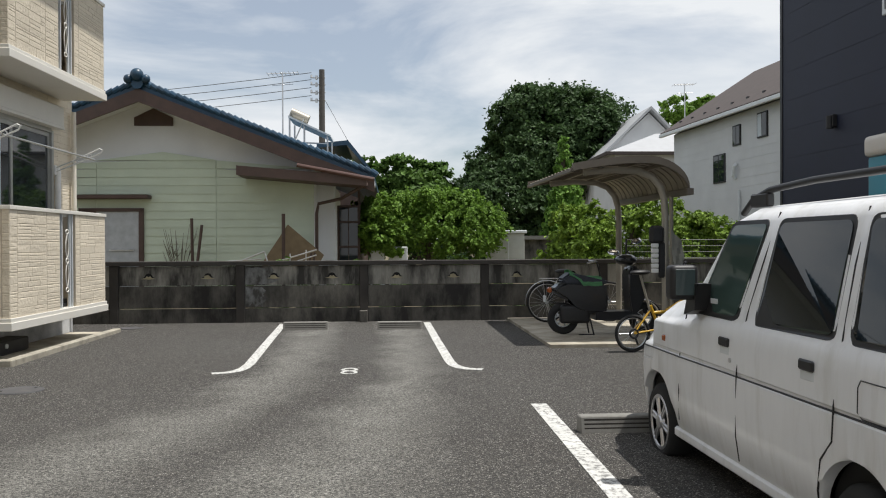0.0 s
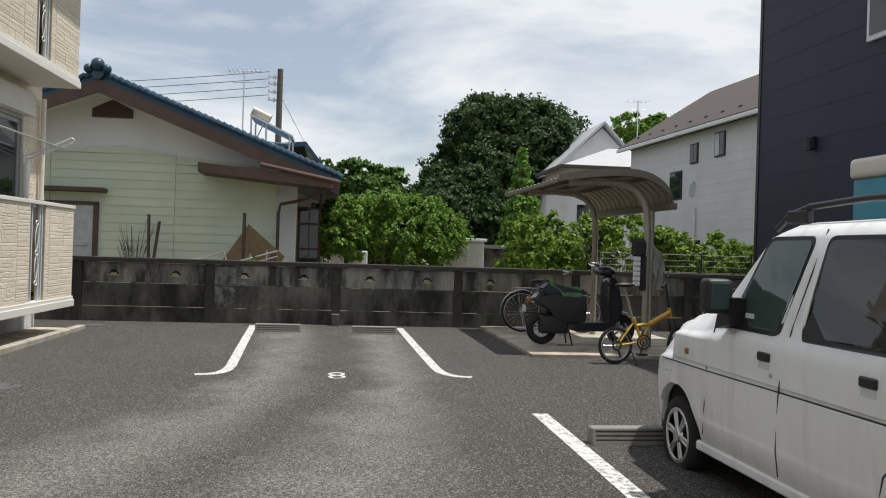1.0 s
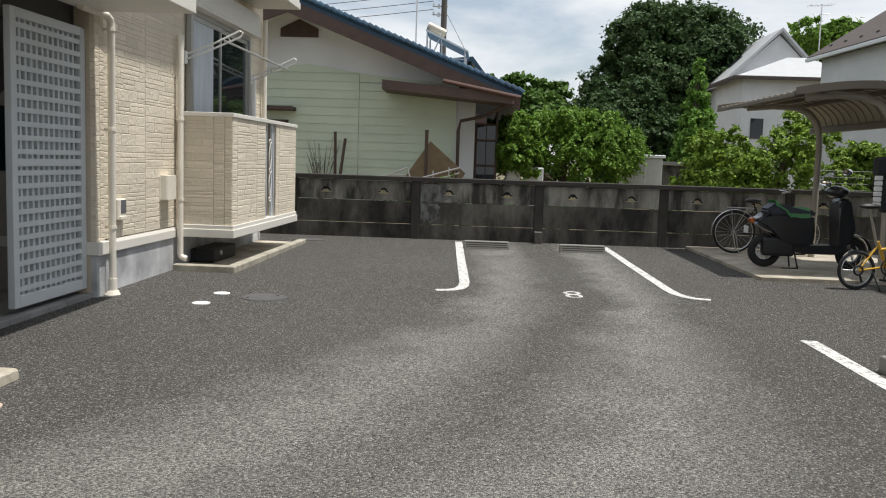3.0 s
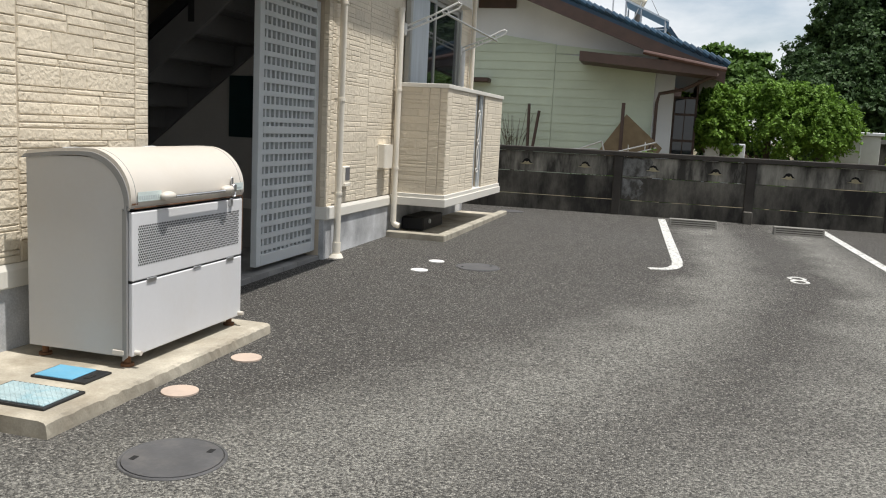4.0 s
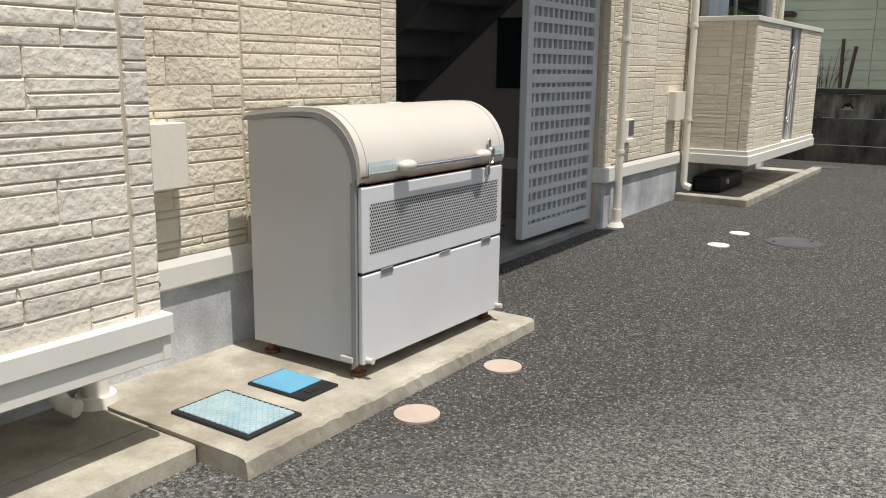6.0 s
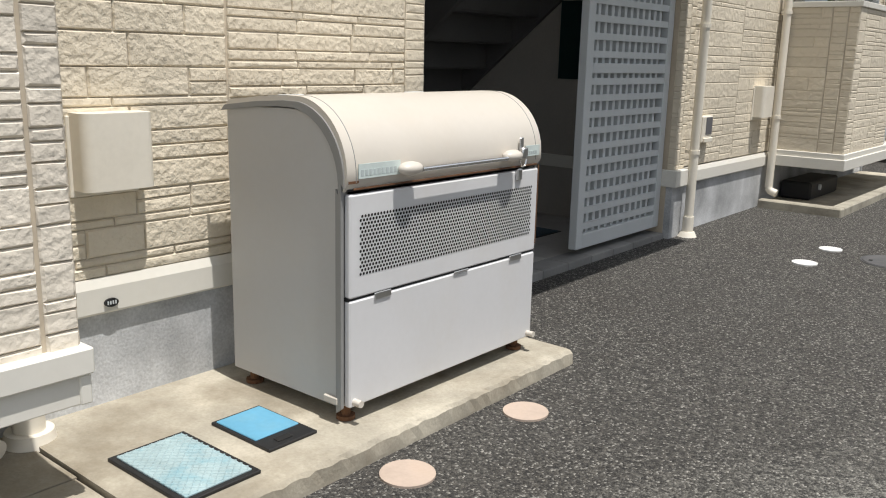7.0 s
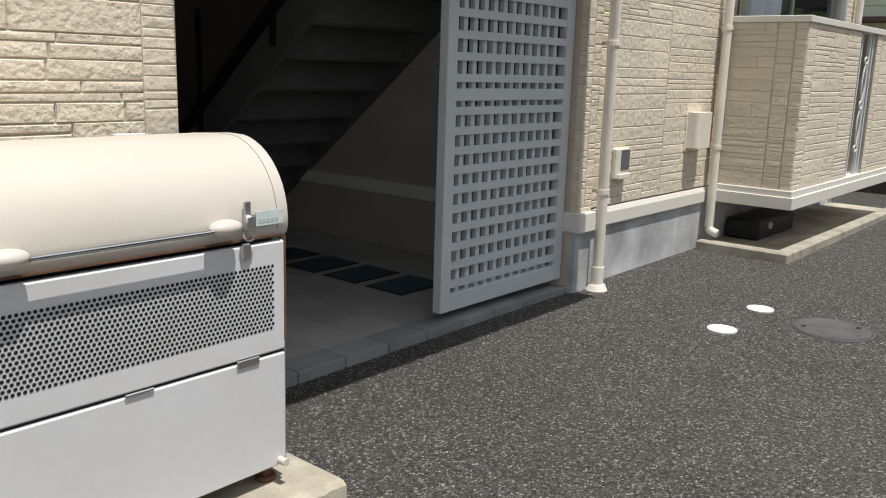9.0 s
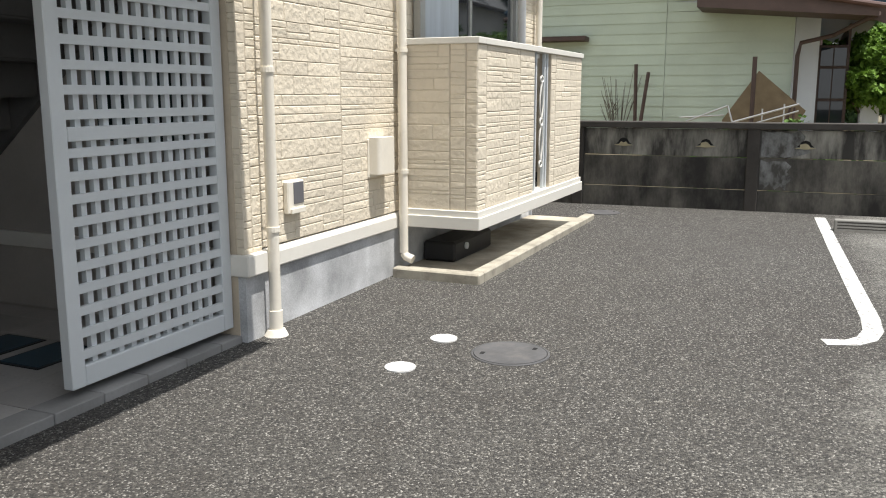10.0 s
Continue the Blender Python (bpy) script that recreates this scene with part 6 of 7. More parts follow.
# roof: two slabs, verge boards, tiles along the verge and eave
for sg in (1, -1):
    xe = RX + sg * 4.6
    bm = bmesh.new()
    prism(bm, [(RX, RZ), (xe, roof_z(xe)), (xe, roof_z(xe) + 0.10), (RX, RZ + 0.10)], "y", HY - 0.75, HY + 9.6)
    rf = part("roof_slope", bm, BLUETILE, gh, "blue glazed tile roof slope")
    bm = bmesh.new()
    prism(bm, [(RX, RZ - 0.26), (xe, roof_z(xe) - 0.24), (xe, roof_z(xe) - 0.005), (RX, RZ - 0.005)], "y", HY - 0.80, HY - 0.74)
    part("verge_board", bm, BROWN, gh, "brown verge board")
    bm = bmesh.new()
    prism(bm, [(RX, RZ - 0.12), (xe, roof_z(xe) - 0.10), (xe, roof_z(xe) - 0.005), (RX, RZ - 0.005)], "y", HY - 0.74, HY + 0.03)
    part("soffit", bm, PLASTER, gh)
    n = 38
    for k in range(n):
        x0 = RX + sg * 4.65 * k / n
        x1 = RX + sg * 4.65 * (k + 1) / n
        bm = bmesh.new()
        tube(bm, (x0, HY - 0.74, roof_z(x0) + 0.16), (x1, HY - 0.74, roof_z(x1) + 0.125), 0.06, 8)
        part("tile", bm, BLUETILE, rf, smooth=True)
        bm = bmesh.new()
        tube(bm, (x0, HY - 0.52, roof_z(x0) + 0.16), (x1, HY - 0.52, roof_z(x1) + 0.125), 0.05, 8)
        part("tile", bm, BLUETILE, rf, smooth=True)
bm = bmesh.new()
for k in range(5):
    tube(bm, (RX, HY - 0.85 + 0.02 * k, RZ + 0.10 + 0.03 * k), (RX, HY + 9.5, RZ + 0.10 + 0.03 * k), 0.12 - 0.012 * k, 10)
part("ridge", bm, BLUETILE, gh, "blue tiled ridge", smooth=True)
bm = bmesh.new()
bmesh.ops.create_uvsphere(bm, u_segments=16, v_segments=10, radius=0.13, matrix=Matrix.Translation((RX, HY - 0.85, RZ + 0.25)))
for sg in (1, -1):
    bmesh.ops.create_uvsphere(bm, u_segments=12, v_segments=8, radius=0.09, matrix=Matrix.Translation((RX + sg * 0.17, HY - 0.85, RZ + 0.17)))
part("ridge_ornament", bm, BLUETILE, gh, "rounded blue ridge-end tile", smooth=True)
bm = bmesh.new()
prism(bm, [(-5.50, 4.10), (-4.72, 4.10), (-4.72, 4.27), (-5.11, 4.46), (-5.50, 4.27)], "y", HY - 0.005, HY + 0.03)
part("gable_vent", bm, BROWN, gh, "dark louvred gable vent")
# pent roof on the gable's lower side
bm = bmesh.new()
prism(bm, [(-3.28, 3.02), (-0.75, 2.80), (-0.75, 2.97), (-1.6, 3.06), (-3.28, 3.2)], "y", HY - 0.95, HY - 0.05)
part("pent_roof", bm, BROWN, gh, "brown pent roof over the gable's corner")
bm = bmesh.new()
pipe(bm, [(-0.6, HY - 1.0, 2.92), (-2.1, HY - 1.0, 3.20)], 0.04, 8)
part("gutter", bm, material("copper_brown_gutter", (0.10, 0.05, 0.04), 0.5), gh, smooth=True)
bm = bmesh.new()
pipe(bm, [(-0.75, HY - 0.9, 2.84), (-1.3, HY - 0.1, 2.60), (-1.76, HY - 0.06, 2.50), (-1.80, HY - 0.06, 2.3), (-1.80, HY - 0.06, 0.3)], 0.035, 8)
part("downpipe", bm, BROWN, gh, smooth=True)
boxpart("side_wall", gh, PLASTER, HX1 + 0.005, -1.48, HY + 0.6, HY + 1.0, 0.2, 2.95, bevel=0)
sw = boxpart("window", gh, BROWN, -1.48, -1.00, HY + 1.5, HY + 1.6, 0.3, 2.55, bevel=0.01)
boxpart("wall_return", gh, BROWN, -1.02, -0.98, HY + 1.5, HY + 6.0, 0.3, 2.9, bevel=0)
for a in (-1.43, -1.22):
    for z0, z1 in ((0.4, 1.0), (1.05, 1.6), (1.65, 2.15), (2.2, 2.5)):
        boxpart("pane", sw, GLASS_DARK, a, a + 0.19, HY + 1.49, HY + 1.5, z0, z1, bevel=0)
dr = boxpart("door", gh, material("grey_door", (0.42, 0.44, 0.46), 0.6), -6.25, -5.40, HY - 0.03, HY - 0.02, 0.3, 2.35, bevel=0)
for d in ((-6.6, -6.25, 0.3, 2.4), (-5.40, -5.30, 0.3, 2.4), (-6.6, -5.30, 2.35, 2.42)):
    boxpart("door_frame", dr, BROWN, d[0], d[1], HY - 0.06, HY - 0.015, d[2], d[3], bevel=0.004)
boxpart("door_hood", gh, BROWN, -6.7, -5.15, HY - 0.30, HY + 0.0, 2.60, 2.68, bevel=0.01)
boxpart("grab_rail", dr, STEEL, -6.0, -5.5, HY - 0.06, HY - 0.04, 1.55, 1.58, bevel=0.004)

# solar heater on the roof
sol = thing("solar_heater", "roof solar water heater with a white tank on a steel stand", "solar heater")
bm = bmesh.new()
tube(bm, (-2.72, 22.0, 4.93), (-2.30, 22.0, 4.74), 0.12, 16)
part("tank", bm, PORTPOST, sol, "cream white tank", smooth=True)
bm = bmesh.new()
prism(bm, [(-2.72, 4.72), (-1.72, 4.26), (-1.72, 4.30), (-2.72, 4.77)], "y", 21.4, 22.6)
part("collector", bm, GATE_GREY, sol)
for seg in [((-2.7, 21.5, 3.7), (-2.7, 21.5, 4.72), 0.022), ((-2.35, 21.5, 3.6), (-2.35, 21.5, 4.55), 0.022), ((-1.8, 21.5, 3.4), (-1.8, 21.5, 4.32), 0.022), ((-2.7, 21.5, 4.15), (-1.8, 21.5, 4.1), 0.018), ((-2.7, 21.5, 3.9), (-2.35, 21.5, 4.7), 0.016), ((-1.8, 23, 3.4), (-1.8, 23, 4.32), 0.022), ((-2.7, 22.6, 3.7), (-2.7, 22.6, 4.7), 0.022)]:
    bars(sol, "stand_bar", STEEL, [seg])


def antenna(x, y, z0, z1, label, s=1.0):
    t = thing("tv_antenna", label, "antenna", "roof antennas")
    bars(t, "mast", STEEL, [((x, y, z0), (x, y, z1), 0.025 * s)])
    segs = [((x - 0.5 * s, y, z1 - 0.05), (x + 0.5 * s, y + 0.2, z1 + 0.02), 0.014 * s)]
    for k in range(8):
        f = -0.5 + k / 7
        segs.append(((x + f * s, y + 0.1 - 0.3 * s, z1 - 0.02 + 0.05 * f), (x + f * s, y + 0.1 + 0.3 * s, z1 - 0.02 + 0.05 * f), 0.009 * s))
    segs.append(((x - 0.35 * s, y, z1 - 0.45 * s), (x + 0.35 * s, y, z1 - 0.40 * s), 0.012 * s))
    bars(t, "boom", STEEL, segs)


antenna(-3.17, 24.0, 3.8, 6.32, "steel television antenna on the blue tiled roof", 0.8)

farther(stood, 1.42)
stood = set(scene.objects)
bl = thing("back_house", "small far house with a blue tiled gable roof", "house")
boxpart("wall", bl, BROWN, -2.6, -1.2, 29.0, 33.0, 0.3, 4.3, bevel=0)
bm = bmesh.new()
prism(bm, [(-2.7, 4.85), (-1.75, 4.95), (-1.0, 4.1), (-1.0, 4.22), (-1.7, 5.1), (-2.7, 5.0)], "y", 28.7, 33.3)
part("roof", bm, BLUETILE, bl)

farther(stood, 1.5)
stood = set(scene.objects)
# garden clutter behind the wall
clutter = thing("wooden_panel", "brown board leaning against a stake behind the wall", "board")
bm = bmesh.new()
prism(bm, [(-2.80, 1.30), (-2.30, 2.05), (-1.60, 1.45), (-1.85, 1.0), (-2.75, 1.0)], "y", 17.6, 17.63)
part("board", bm, material("weathered_plywood", (0.20, 0.15, 0.09), 0.9, vary=0.15, scale=4), clutter)
for p, q, r, lab in (((-2.36, 17.4, 0.3), (-2.36, 17.4, 2.25), 0.035, "dark wooden garden stake behind the wall"), ((-4.17, 17.8, 0.3), (-4.2, 17.8, 2.18), 0.03, "weathered wooden stake leaning at the house"), ((-4.12, 17.7, 0.9), (-3.98, 17.7, 2.05), 0.03, "dark garden tool handle leaning at the house"), ((-1.84, 17.4, 0.6), (-1.76, 17.4, 1.5), 0.02, "thin dark stake behind the wall"), ((-1.95, 17.4, 0.9), (-1.82, 17.4, 1.5), 0.02, "thin dark stake behind the wall")):
    t = thing("garden_stake", lab, "stake", "garden stakes")
    bars(t, "stake", BROWN, [(p, q, r)])
frm = thing("metal_frame", "tangle of thin metal frames behind the wall", "frame")
bars(frm, "bar", STEEL, [((-3.3, 17.2, 1.28), (-2.7, 17.2, 1.52), 0.015), ((-3.4, 17.2, 1.34), (-2.75, 17.2, 1.38), 0.012), ((-2.7, 17.2, 1.52), (-2.6, 17.2, 1.2), 0.015), ((-2.6, 17.1, 1.28), (-1.7, 17.1, 1.55), 0.016), ((-2.5, 17.1, 1.2), (-1.7, 17.1, 1.45), 0.014), ((-2.2, 17.1, 1.25), (-2.2, 17.1, 1.48), 0.012), ((-1.9, 17.1, 1.2), (-1.9, 17.1, 1.55), 0.012)])
bush = thing("bare_shrub", "small leafless shrub at the green house wall", "shrub")
bm = bmesh.new()
rng = random.Random(11)
for k in range(16):
    a, b = Vector((-4.45 + rng.uniform(-0.05, 0.05), 17.9, 0.8)), Vector((-4.45 + rng.uniform(-0.35, 0.3), 17.9 + rng.uniform(-0.2, 0.2), rng.uniform(1.5, 2.1)))
    tube(bm, a, b, 0.009, 5, 0.003)
    c = a.lerp(b, 0.55)
    tube(bm, c, c + Vector((rng.uniform(-0.2, 0.2), 0, 0.25)), 0.005, 4, 0.002)
part("branch", bm, BARK, bush)

farther(stood, 1.45)
stood = set(scene.objects)
shed = thing("garden_shed", "pale metal garden shed behind the wall", "shed")
boxpart("body", shed, material("pale_shed_metal", (0.50, 0.51, 0.48), 0.5, vary=0.05), 2.42, 3.35, 24.0, 25.2, 0.3, 2.0, bevel=0.01)
boxpart("roof", shed, GATE_GREY, 2.36, 3.41, 23.94, 25.26, 2.0, 2.08, bevel=0.01)
boxpart("door_edge", shed, GATE_GREY, 2.9, 2.93, 23.985, 24.0, 0.35, 1.95, bevel=0)
farther(stood, 1.28)
stood = set(scene.objects)
wt = thing("white_crate", "pale crates stacked behind the garden wall", "crate", "garden crates")
boxpart("crate", wt, PLASTER, -0.35, 0.05, 19.4, 19.9, 0.3, 1.62, bevel=0.02)
wt2 = thing("white_crate", "pale crates stacked behind the garden wall", "crate", "garden crates")
boxpart("crate", wt2, PLASTER, -0.75, -0.45, 19.2, 19.5, 0.3, 1.55, bevel=0.02)
farther(stood, 1.5)
stood = set(scene.objects)
roof_far = thing("low_shed_roof", "grey low roofs behind the garden", "shed")
boxpart("body", roof_far, WALLCON, 3.6, 6.5, 29.0, 31.0, 0.3, 1.9, bevel=0)
boxpart("roof", roof_far, STOPCON, 3.5, 6.6, 28.8, 31.2, 1.9, 2.02, bevel=0)

farther(stood, 1.35)

# ---- houses on the far side ----
stood = set(scene.objects)
GREYWALL = material("pale_grey_siding", (0.60, 0.61, 0.62), 0.75, vary=0.06, scale=1, fine=25, bump=0.1)
BROWNROOF = material("dark_brown_roof", (0.07, 0.055, 0.05), 0.8, vary=0.12, scale=3, fine=40, bump=0.2)
PLACE.append(Matrix.Translation((10.9, 34.5, 0)) @ Matrix.Rotation(radians(4.6), 4, "Z") @ Matrix.Translation((-11.25, -34.5, 0)))
gr = thing("grey_house", "two-storey pale grey house with a brown roof", "house")
grw = boxpart("wall", gr, GREYWALL, 11.25, 18.5, 24.0, 34.5, 0.3, 6.05, bevel=0)
for z in np.arange(0.6, 6.0, 0.30):
    boxpart("siding_joint", grw, GREYWALL, 11.243, 11.25, 24.0, 34.5, z, z + 0.02, bevel=0)
bm = bmesh.new()
prism(bm, [(10.85, 6.0), (14.8, 8.55), (18.9, 6.0), (18.9, 6.16), (14.8, 8.72), (10.85, 6.16)], "y", 23.6, 34.9)
part("roof", bm, BROWNROOF, gr, "dark brown slate roof")
bm = bmesh.new()
prism(bm, [(11.25, 6.05), (18.5, 6.05), (14.8, 8.45)], "y", 24.02, 34.45)
part("gable", bm, GREYWALL, gr)
boxpart("gutter", gr, GATE_GREY, 10.78, 10.90, 23.6, 34.9, 5.98, 6.10, bevel=0.01)
bm = bmesh.new()
for k in range(10):
    y = 24.2 + k * 1.1
    box(bm, 11.35, 11.42, y, y + 0.12, 6.42, 6.55)
part("snow_guards", bm, BLACK, gr)


def house_window(house, x, y0, y1, z0, z1):
    w = boxpart("window", house, BLACK, x - 0.05, x + 0.02, y0, y1, z0, z1, bevel=0.01)
    mid = (y0 + y1) / 2
    boxpart("pane", w, GLASS_DARK, x - 0.056, x - 0.05, y0 + 0.05, mid - 0.02, z0 + 0.05, z1 - 0.05, bevel=0)
    boxpart("pane", w, CURTAIN if z1 > 5.7 else GLASS_DARK, x - 0.056, x - 0.05, mid + 0.02, y1 - 0.05, z0 + 0.05, z1 - 0.05, bevel=0)


house_window(gr, 11.25, 30.0, 30.9, 3.85, 4.85)
house_window(gr, 11.25, 28.85, 29.4, 5.0, 5.68)
house_window(gr, 11.25, 27.05, 27.7, 5.05, 5.85)
house_window(gr, 11.25, 28.6, 29.5, 1.6, 2.4)
bm = bmesh.new()
pipe(bm, [(11.2, 29.2, 3.9), (11.12, 29.2, 4.0), (11.12, 29.1, 4.3), (11.2, 29.1, 4.4)], 0.06, 8)
part("flue_pipe", bm, GATE_GREY, gr)
bm = bmesh.new()
tube(bm, (11.18, 28.9, 0.3), (11.18, 28.9, 3.5), 0.04, 8)
part("downpipe", bm, GATE_GREY, gr)
bm = bmesh.new()
tube(bm, (11.18, 24.9, 0.3), (11.18, 24.9, 6.0), 0.05, 8)
part("downpipe", bm, GATE_GREY, gr)
boxpart("vent_box", gr, PORTPOST, 11.15, 11.25, 24.3, 24.8, 3.6, 4.2, bevel=0.01)

PLACE.pop()
farther(stood, 1.09)
stood = set(scene.objects)
WHITEROOF = material("pale_roof_sheet", (0.40, 0.41, 0.42), 0.6, vary=0.05, scale=2, fine=30)
wh = thing("white_house", "pale house with a steep light grey gable roof", "house")
boxpart("wall", wh, GREYWALL, 9.6, 14.0, 42.0, 50.0, 0.3, 6.0, bevel=0)
bm = bmesh.new()
prism(bm, [(9.6, 6.0), (14.0, 6.0), (11.9, 8.1)], "y", 42.0, 49.9)
part("gable", bm, GREYWALL, wh)
for pr in ([(9.3, 5.72), (11.9, 8.22), (11.9, 8.37), (9.3, 5.87)], [(14.3, 5.72), (11.9, 8.22), (11.9, 8.37), (14.3, 5.87)]):
    bm = bmesh.new()
    prism(bm, pr, "y", 41.6, 50.3)
    part("roof", bm, WHITEROOF, wh, "light grey roof")
bm = bmesh.new()
prism(bm, [(10.35, 6.90), (10.85, 7.38), (10.83, 7.42), (10.33, 6.94)], "y", 44.0, 46.0)
part("skylight", bm, GLASS_DARK, wh)
w2 = thing("white_house", "pale house with a low hipped light roof and brown gutter", "house")
boxpart("wall", w2, GREYWALL, 9.0, 13.6, 37.0, 41.0, 0.3, 5.6, bevel=0)
bm = bmesh.new()
lo = [bm.verts.new(p) for p in ((8.6, 36.6, 5.62), (14.0, 36.6, 5.62), (14.0, 41.3, 5.62), (8.6, 41.3, 5.62))]
hi = [bm.verts.new(p) for p in ((11.2, 38.6, 6.65), (12.0, 38.6, 6.65))]
bm.faces.new((lo[0], lo[1], hi[1], hi[0]))
bm.faces.new((lo[2], lo[3], hi[0], hi[1]))
bm.faces.new((lo[1], lo[2], hi[1]))
bm.faces.new((lo[3], lo[0], hi[0]))
bm.faces.new(lo[::-1])
part("roof", bm, WHITEROOF, w2)
boxpart("gutter", w2, BROWNROOF, 8.5, 14.05, 36.5, 36.6, 5.5, 5.64, bevel=0.01)
boxpart("gutter", w2, BROWNROOF, 8.5, 8.6, 36.6, 41.3, 5.5, 5.64, bevel=0.01)
boxpart("window", w2, GLASS_DARK, 9.4, 9.9, 36.97, 37.0, 3.2, 4.0, bevel=0)
antenna(13.3, 41.0, 5.8, 9.3, "steel television antenna on the far roof", 1.0)

farther(stood, 1.55)

# ---- utility pole and wires ----
stood = set(scene.objects)
up_ = thing("utility_pole", "dark utility pole with insulator arms", "utility pole")
bm = bmesh.new()
tube(bm, (-3.68, 45, 0.2), (-3.68, 45, 10.7), 0.19, 14, 0.14)
part("pole", bm, material("dark_pole", (0.10, 0.09, 0.08), 0.8), up_, smooth=True)
for z in (10.3, 9.95, 9.55, 9.15):
    bm = bmesh.new()
    tube(bm, (-4.25, 45, z), (-3.5, 45, z), 0.035, 8)
    arm = part("cross_arm", bm, STEEL, up_)
    bm = bmesh.new()
    tube(bm, (-4.2, 45, z), (-4.2, 45, z + 0.14), 0.05, 8)
    part("insulator", bm, PLASTER, arm)
    bm = bmesh.new()
    tube(bm, (-3.95, 45, z - 0.1), (-3.95, 45, z + 0.1), 0.06, 8)
    part("insulator", bm, PLASTER, arm)
WIRE = material("wire", (0.05, 0.05, 0.05), 0.6)
for k, z in enumerate((10.4, 10.05, 9.65, 9.25)):
    bm = bmesh.new()
    pts = [(-4.2 - 34 * t, 45 + 6 * t, z + 0.15 - 1.2 * t - 2.2 * t * (1 - t)) for t in np.linspace(0, 1, 14)]
    pipe(bm, pts, 0.016, 5)
    tagged(finish("power_line", bm, WIRE), "thin dark power line sagging from the pole", "cable", "power lines")
bm = bmesh.new()
tube(bm, (-3.6, 45, 9.3), (-1.2, 45, 5.0), 0.012, 5)
tagged(finish("stay_wire", bm, WIRE), "thin stay wire slanting down from the pole", "cable")


farther(stood, 1.1)


# ---- trees, shrubs ----
def leaf_material(name, base, k=0.35):
    m = bpy.data.materials.new(name)
    m.use_nodes = True
    n, l = m.node_tree.nodes, m.node_tree.links
    b = n["Principled BSDF"]
    b.inputs["Roughness"].default_value = 0.6
    b.inputs["Specular IOR Level"].default_value = 0.25
    geo = n.new("ShaderNodeNewGeometry")
    rmp = n.new("ShaderNodeValToRGB")
    e = rmp.color_ramp.elements
    e[0].color = (*[c * (1 - k) for c in base], 1)
    e[1].color = (base[0] * (1 + k * 1.3), base[1] * (1 + k), base[2] * (1 + k * 0.6), 1)
    l.new(geo.outputs["Random Per Island"], rmp.inputs["Fac"])
    l.new(rmp.outputs["Color"], b.inputs["Base Color"])
    tr = n.new("ShaderNodeBsdfTranslucent")
    mx = n.new("ShaderNodeMixShader")
    mx.inputs[0].default_value = 0.28
    l.new(rmp.outputs["Color"], tr.inputs["Color"])
    l.new(b.outputs[0], mx.inputs[1])
    l.new(tr.outputs[0], mx.inputs[2])
    l.new(mx.outputs[0], n["Material Output"].inputs["Surface"])
    return m


LEAF_DARK = leaf_material("dark_green_leaves", (0.052, 0.100, 0.036))
LEAF_MID = leaf_material("mid_green_leaves", (0.085, 0.165, 0.036))
LEAF_LIGHT = leaf_material("bright_green_leaves", (0.135, 0.25, 0.04))
LEAF_HEDGE = leaf_material("glossy_hedge_leaves", (0.17, 0.28, 0.045), 0.45)
LEAF_CONE = leaf_material("conifer_needles", (0.15, 0.29, 0.055))


def crown(parent, lobes, leaves, size, mat, seed, droop=0.0, name="crown", long=1.7):
    """A crown of many small leaves in clumps over the lobes, (x, y, z, rx, ry, rz) each."""
    rng = np.random.default_rng(seed)
    V, F = [], []
    vol = np.array([l[3] * l[4] + l[3] * l[5] + l[4] * l[5] for l in lobes])
    vol = vol / vol.sum()
    for lobe, share in zip(lobes, vol):
        n = int(leaves * share)
        nc = max(6, n // 45)
        d = rng.normal(size=(nc, 3))
        d /= np.linalg.norm(d, axis=1)[:, None]
        rad = rng.uniform(0.62, 1.06, nc) ** 0.7
        cen = d * rad[:, None] * np.array(lobe[3:6]) + np.array(lobe[0:3])
        cs = np.array(lobe[3:6]).mean() * rng.uniform(0.12, 0.26, nc)
        which = rng.integers(0, nc, n)
        off = rng.normal(size=(n, 3)) * 0.55
        off[:, 2] *= 0.75
        pos = cen[which] + off * cs[which][:, None]
        if droop:
            pos[:, 2] -= droop * np.abs(off[:, 0]) * cs[which]
        nor = d[which] * 0.7 + rng.normal(size=(n, 3)) * 0.7 + np.array([0, 0, 0.5])
        nor /= np.linalg.norm(nor, axis=1)[:, None]
        a = np.cross(nor, rng.normal(size=(n, 3)))
        a /= np.linalg.norm(a, axis=1)[:, None] + 1e-9
        b = np.cross(nor, a)
        s = size * rng.uniform(0.6, 1.35, n)[:, None]
        k = len(V)
        tip, tail = pos + a * s * long / 2, pos - a * s * long / 2
        l_, r_ = pos + b * s / 2 + nor * s * 0.12, pos - b * s / 2 + nor * s * 0.12
        V += np.stack([tail, l_, tip, r_], 1).reshape(-1, 3).tolist()
        F += [(k + 4 * i, k + 4 * i + 1, k + 4 * i + 2, k + 4 * i + 3) for i in range(n)]
    return tagged(raw(name, V, F, mat, parent), kind="stuff")


def trunk(parent, base, top, r, limbs, seed, reach=0.6):
    bm = bmesh.new()
    rng = random.Random(seed)
    b, t = Vector(base), Vector(top)
    mid = b.lerp(t, 0.5) + Vector((rng.uniform(-0.1, 0.1), 0, 0))
    tube(bm, b, mid, r, 10, r * 0.8)
    tube(bm, mid, t, r * 0.8, 10, r * 0.5)
    for i in range(limbs):
        s = b.lerp(t, rng.uniform(0.4, 0.95))
        L = reach * rng.uniform(0.5, 0.9)
        e = s + Vector((rng.uniform(-1, 1), rng.uniform(-1, 1), rng.uniform(0.4, 1.1))).normalized() * L
        tube(bm, s, e, r * 0.4, 7, r * 0.1)
    part("trunk", bm, BARK, parent, smooth=True)


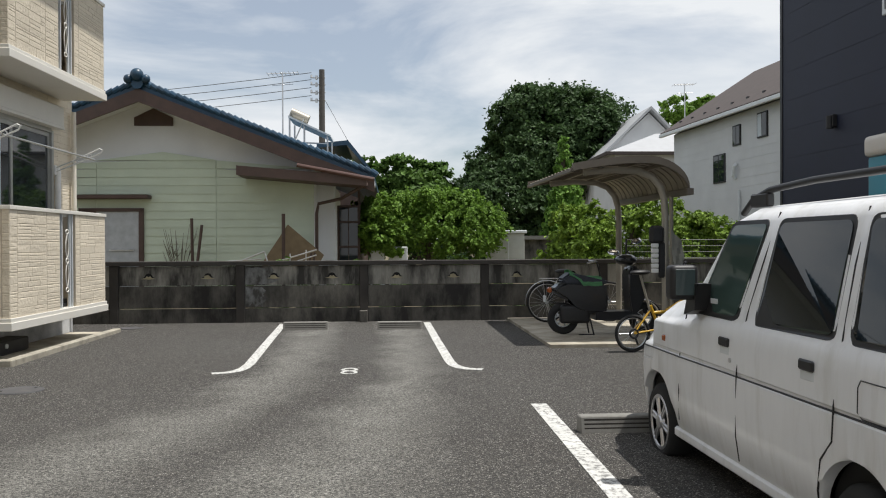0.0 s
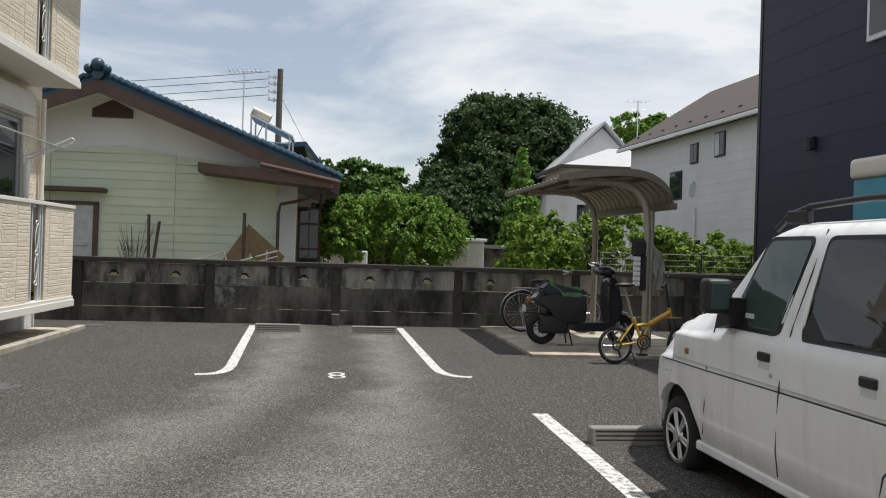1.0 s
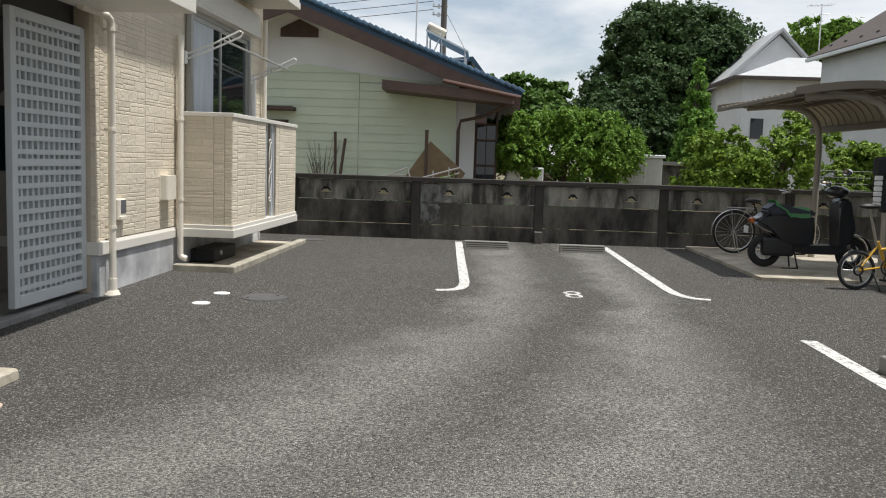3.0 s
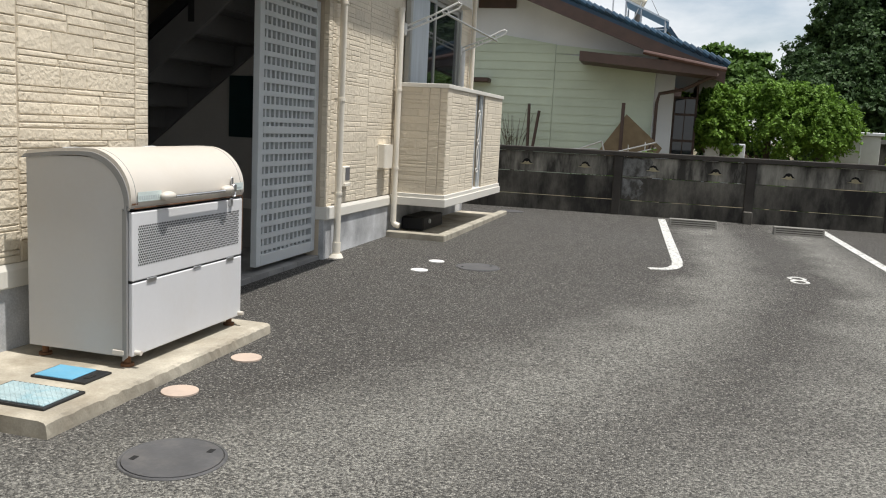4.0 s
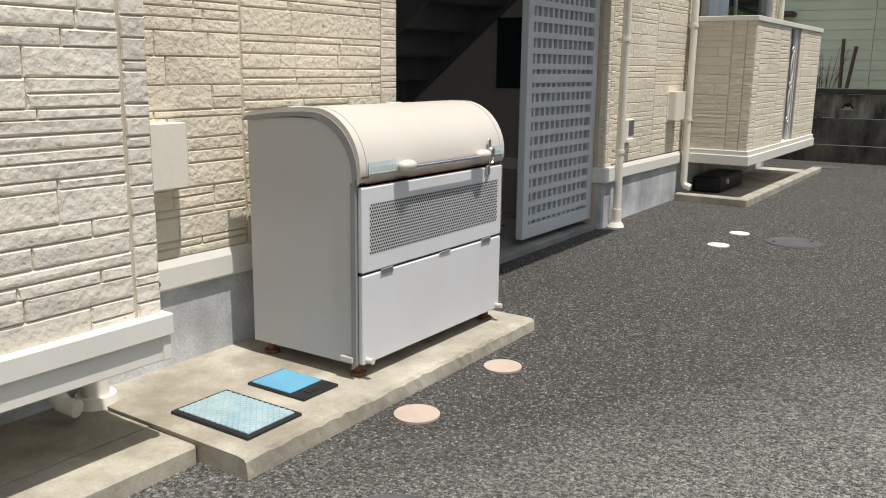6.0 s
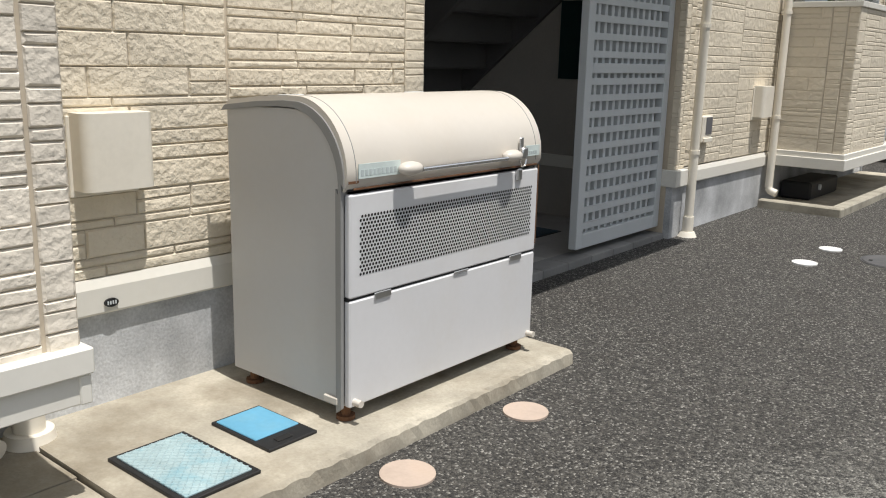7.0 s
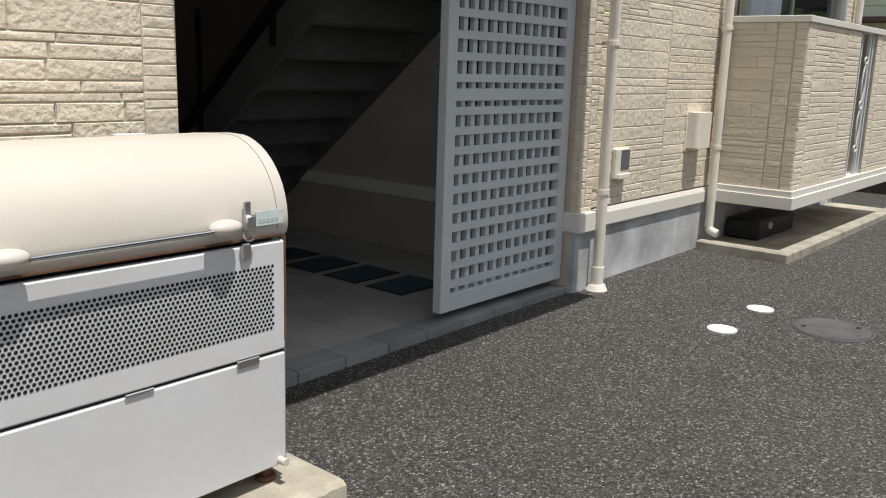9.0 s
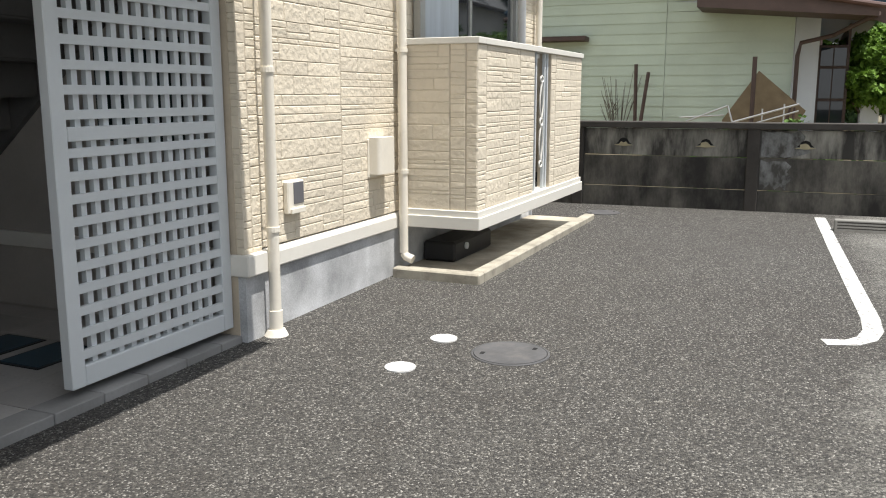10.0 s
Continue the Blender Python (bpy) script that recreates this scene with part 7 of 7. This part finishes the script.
def lobes_of(c, r, n, seed, k=0.64):
    rng = random.Random(seed)
    out = [(*c, r[0] * 0.62, r[1] * 0.62, r[2] * 0.62)]
    for i in range(n):
        a, b = rng.uniform(0, 2 * math.pi), rng.uniform(-0.5, 1.2)
        s = rng.uniform(0.22, 0.46)
        out.append((c[0] + r[0] * k * math.cos(a) * math.cos(b) * 1.15, c[1] + r[1] * k * math.sin(a) * math.cos(b), c[2] + r[2] * k * math.sin(b) * 1.1, r[0] * s, r[1] * s, r[2] * s))
    return out


def tree(label, base, c, r, leaves, size, mat, seed, lobes=12, category="tree", name="tree", tr=0.25, droop=0.0):
    t = thing(name, label, category, "garden trees" if name == "tree" else "garden shrubs")
    trunk(t, base, (c[0], c[1], c[2] + r[2] * 0.2), tr, 8, seed, min(r) * 0.7)
    crown(t, lobes_of(c, r, lobes, seed), leaves, size, mat, seed, droop)
    return t


stood = set(scene.objects)
tree("tall broad dark green tree with a domed crown", (8.4, 46, 0.3), (8.2, 46, 6.4), (4.35, 3.4, 3.6), 95000, 0.125, LEAF_DARK, 1, 34, tr=0.45)
farther(stood, 1.6)
stood = set(scene.objects)
tree("dark spreading tree in the garden", (3.1, 30, 0.3), (3.2, 30, 3.2), (1.75, 1.6, 1.6), 30000, 0.08, LEAF_DARK, 2, 12)
farther(stood, 1.75)
stood = set(scene.objects)
tree("dark spreading tree in the garden", (1.6, 33, 0.3), (0.0, 32.5, 3.1), (2.3, 1.5, 2.0), 18000, 0.13, LEAF_MID, 3, 12)
farther(stood, 1.6)
stood = set(scene.objects)
tree("far rounded bright green tree", (20.1, 60, 0.3), (20.1, 60, 9.8), (3.0, 2.5, 2.3), 20000, 0.19, LEAF_LIGHT, 4, 14, tr=0.4)
farther(stood, 1.25)
stood = set(scene.objects)
tree("dark tree behind the garden sheds", (5.4, 35, 0.3), (5.9, 35, 2.6), (2.2, 1.5, 2.0), 12000, 0.15, LEAF_DARK, 9, 10)
farther(stood, 1.5)
stood = set(scene.objects)
tree("bright green spreading garden tree", (0.42, 18.9, 0.3), (0.45, 18.9, 1.98), (1.50, 1.0, 0.92), 46000, 0.042, LEAF_LIGHT, 5, 40, droop=1.1, tr=0.10)
farther(stood, 1.6)
stood = set(scene.objects)
tree("bright green arching shrub beside the green house", (-0.75, 18.6, 0.3), (-0.65, 18.7, 1.95), (0.62, 0.7, 0.80), 12000, 0.062, LEAF_LIGHT, 15, 10, droop=0.5, tr=0.07)
farther(stood, 1.55)
for i, (x, y, zc, rx, rzz, k) in enumerate(((3.12, 17.2, 1.45, 0.66, 1.0, 2.0), (4.36, 17.3, 1.58, 0.92, 1.22, 1.6), (5.75, 17.4, 1.3, 0.75, 0.90, 1.4), (6.8, 17.4, 1.2, 0.75, 0.85, 1.4), (7.9, 17.4, 1.15, 0.75, 0.82, 1.4))):
    stood = set(scene.objects)
    tree("rounded glossy green garden shrub", (x, y, 0.3), (x, y, zc), (rx * 1.12, 0.75, rzz * 1.08), 22000, 0.048, LEAF_HEDGE, 20 + i, 12, "shrub", "shrub", 0.05)
    farther(stood, k)
stood = set(scene.objects)
con = thing("conifer", "upright green conifer behind the garden shrubs", "tree", "garden trees")
trunk(con, (4.72, 26, 0.3), (4.72, 26, 4.3), 0.12, 4, 31)
crown(con, [(4.72 + 0.03 * math.sin(3 * k), 26, 0.7 + 0.19 * k, 0.70 * (1 - (k / 21.5) ** 1.3) + 0.07, 0.8 * (1 - (k / 21.5) ** 1.3) + 0.07, 0.40) for k in range(21)], 34000, 0.06, LEAF_CONE, 32, long=2.4)
farther(stood, 1.55)
stood = set(scene.objects)
und = thing("undergrowth", "dark leafy undergrowth along the garden's back", "hedge", kind="stuff")
crown(und, [(-2 + 1.5 * i, 34 + (i % 3), 1.2 + 0.4 * (i % 2), 1.3, 0.9, 1.3) for i in range(8)] + [(11 + 2.4 * i, 23 + (i % 2), 0.9, 1.4, 0.9, 0.9) for i in range(4)], 16000, 0.14, LEAF_DARK, 33)
farther(stood, 1.5)
stood = set(scene.objects)
wd = thing("garden_weeds", "low weeds and grass along the back of the wall", "weeds", kind="stuff")
crown(wd, [(-3.0 + 0.8 * i, 16.6 + 0.5 * (i % 3), 0.65 + 0.12 * (i % 2), 0.5, 0.4, 0.6) for i in range(12)], 9000, 0.05, LEAF_MID, 34)
farther(stood, 1.03)

# ---- siding stones: the nearest as parts, the rest joined ----
for parent, rects, put, seed, near in SIDED:
    rng = random.Random(seed + 100)
    V, F = [], []
    o, u, z = Vector(put(0, 0, 0)), Vector(put(1, 0, 0)), Vector(put(0, 1, 0))
    flip = (u - o).cross(z - o).dot(Vector(put(0, 0, 1)) - o) < 0
    count = 0
    for r in rects:
        v, f = stone(rng, *r, put, 0.008 if near else 0.0042, 0.0013 if near else 0.0008)
        if flip:
            f = [tuple(reversed(q)) for q in f]
        if near and r[3] < 1.75 and r[0] > 2.3 and count < 300:
            count += 1
            raw("siding_stone", v, f, SIDING_BAY if parent is bay else SIDING_PIECE, parent)
        else:
            k = len(V)
            V += v
            F += [tuple(i + k for i in q) for q in f]
    if V:
        tagged(raw("siding_stone", V, F, SIDING_BAY if parent is bay else SIDING, parent), kind="stuff")
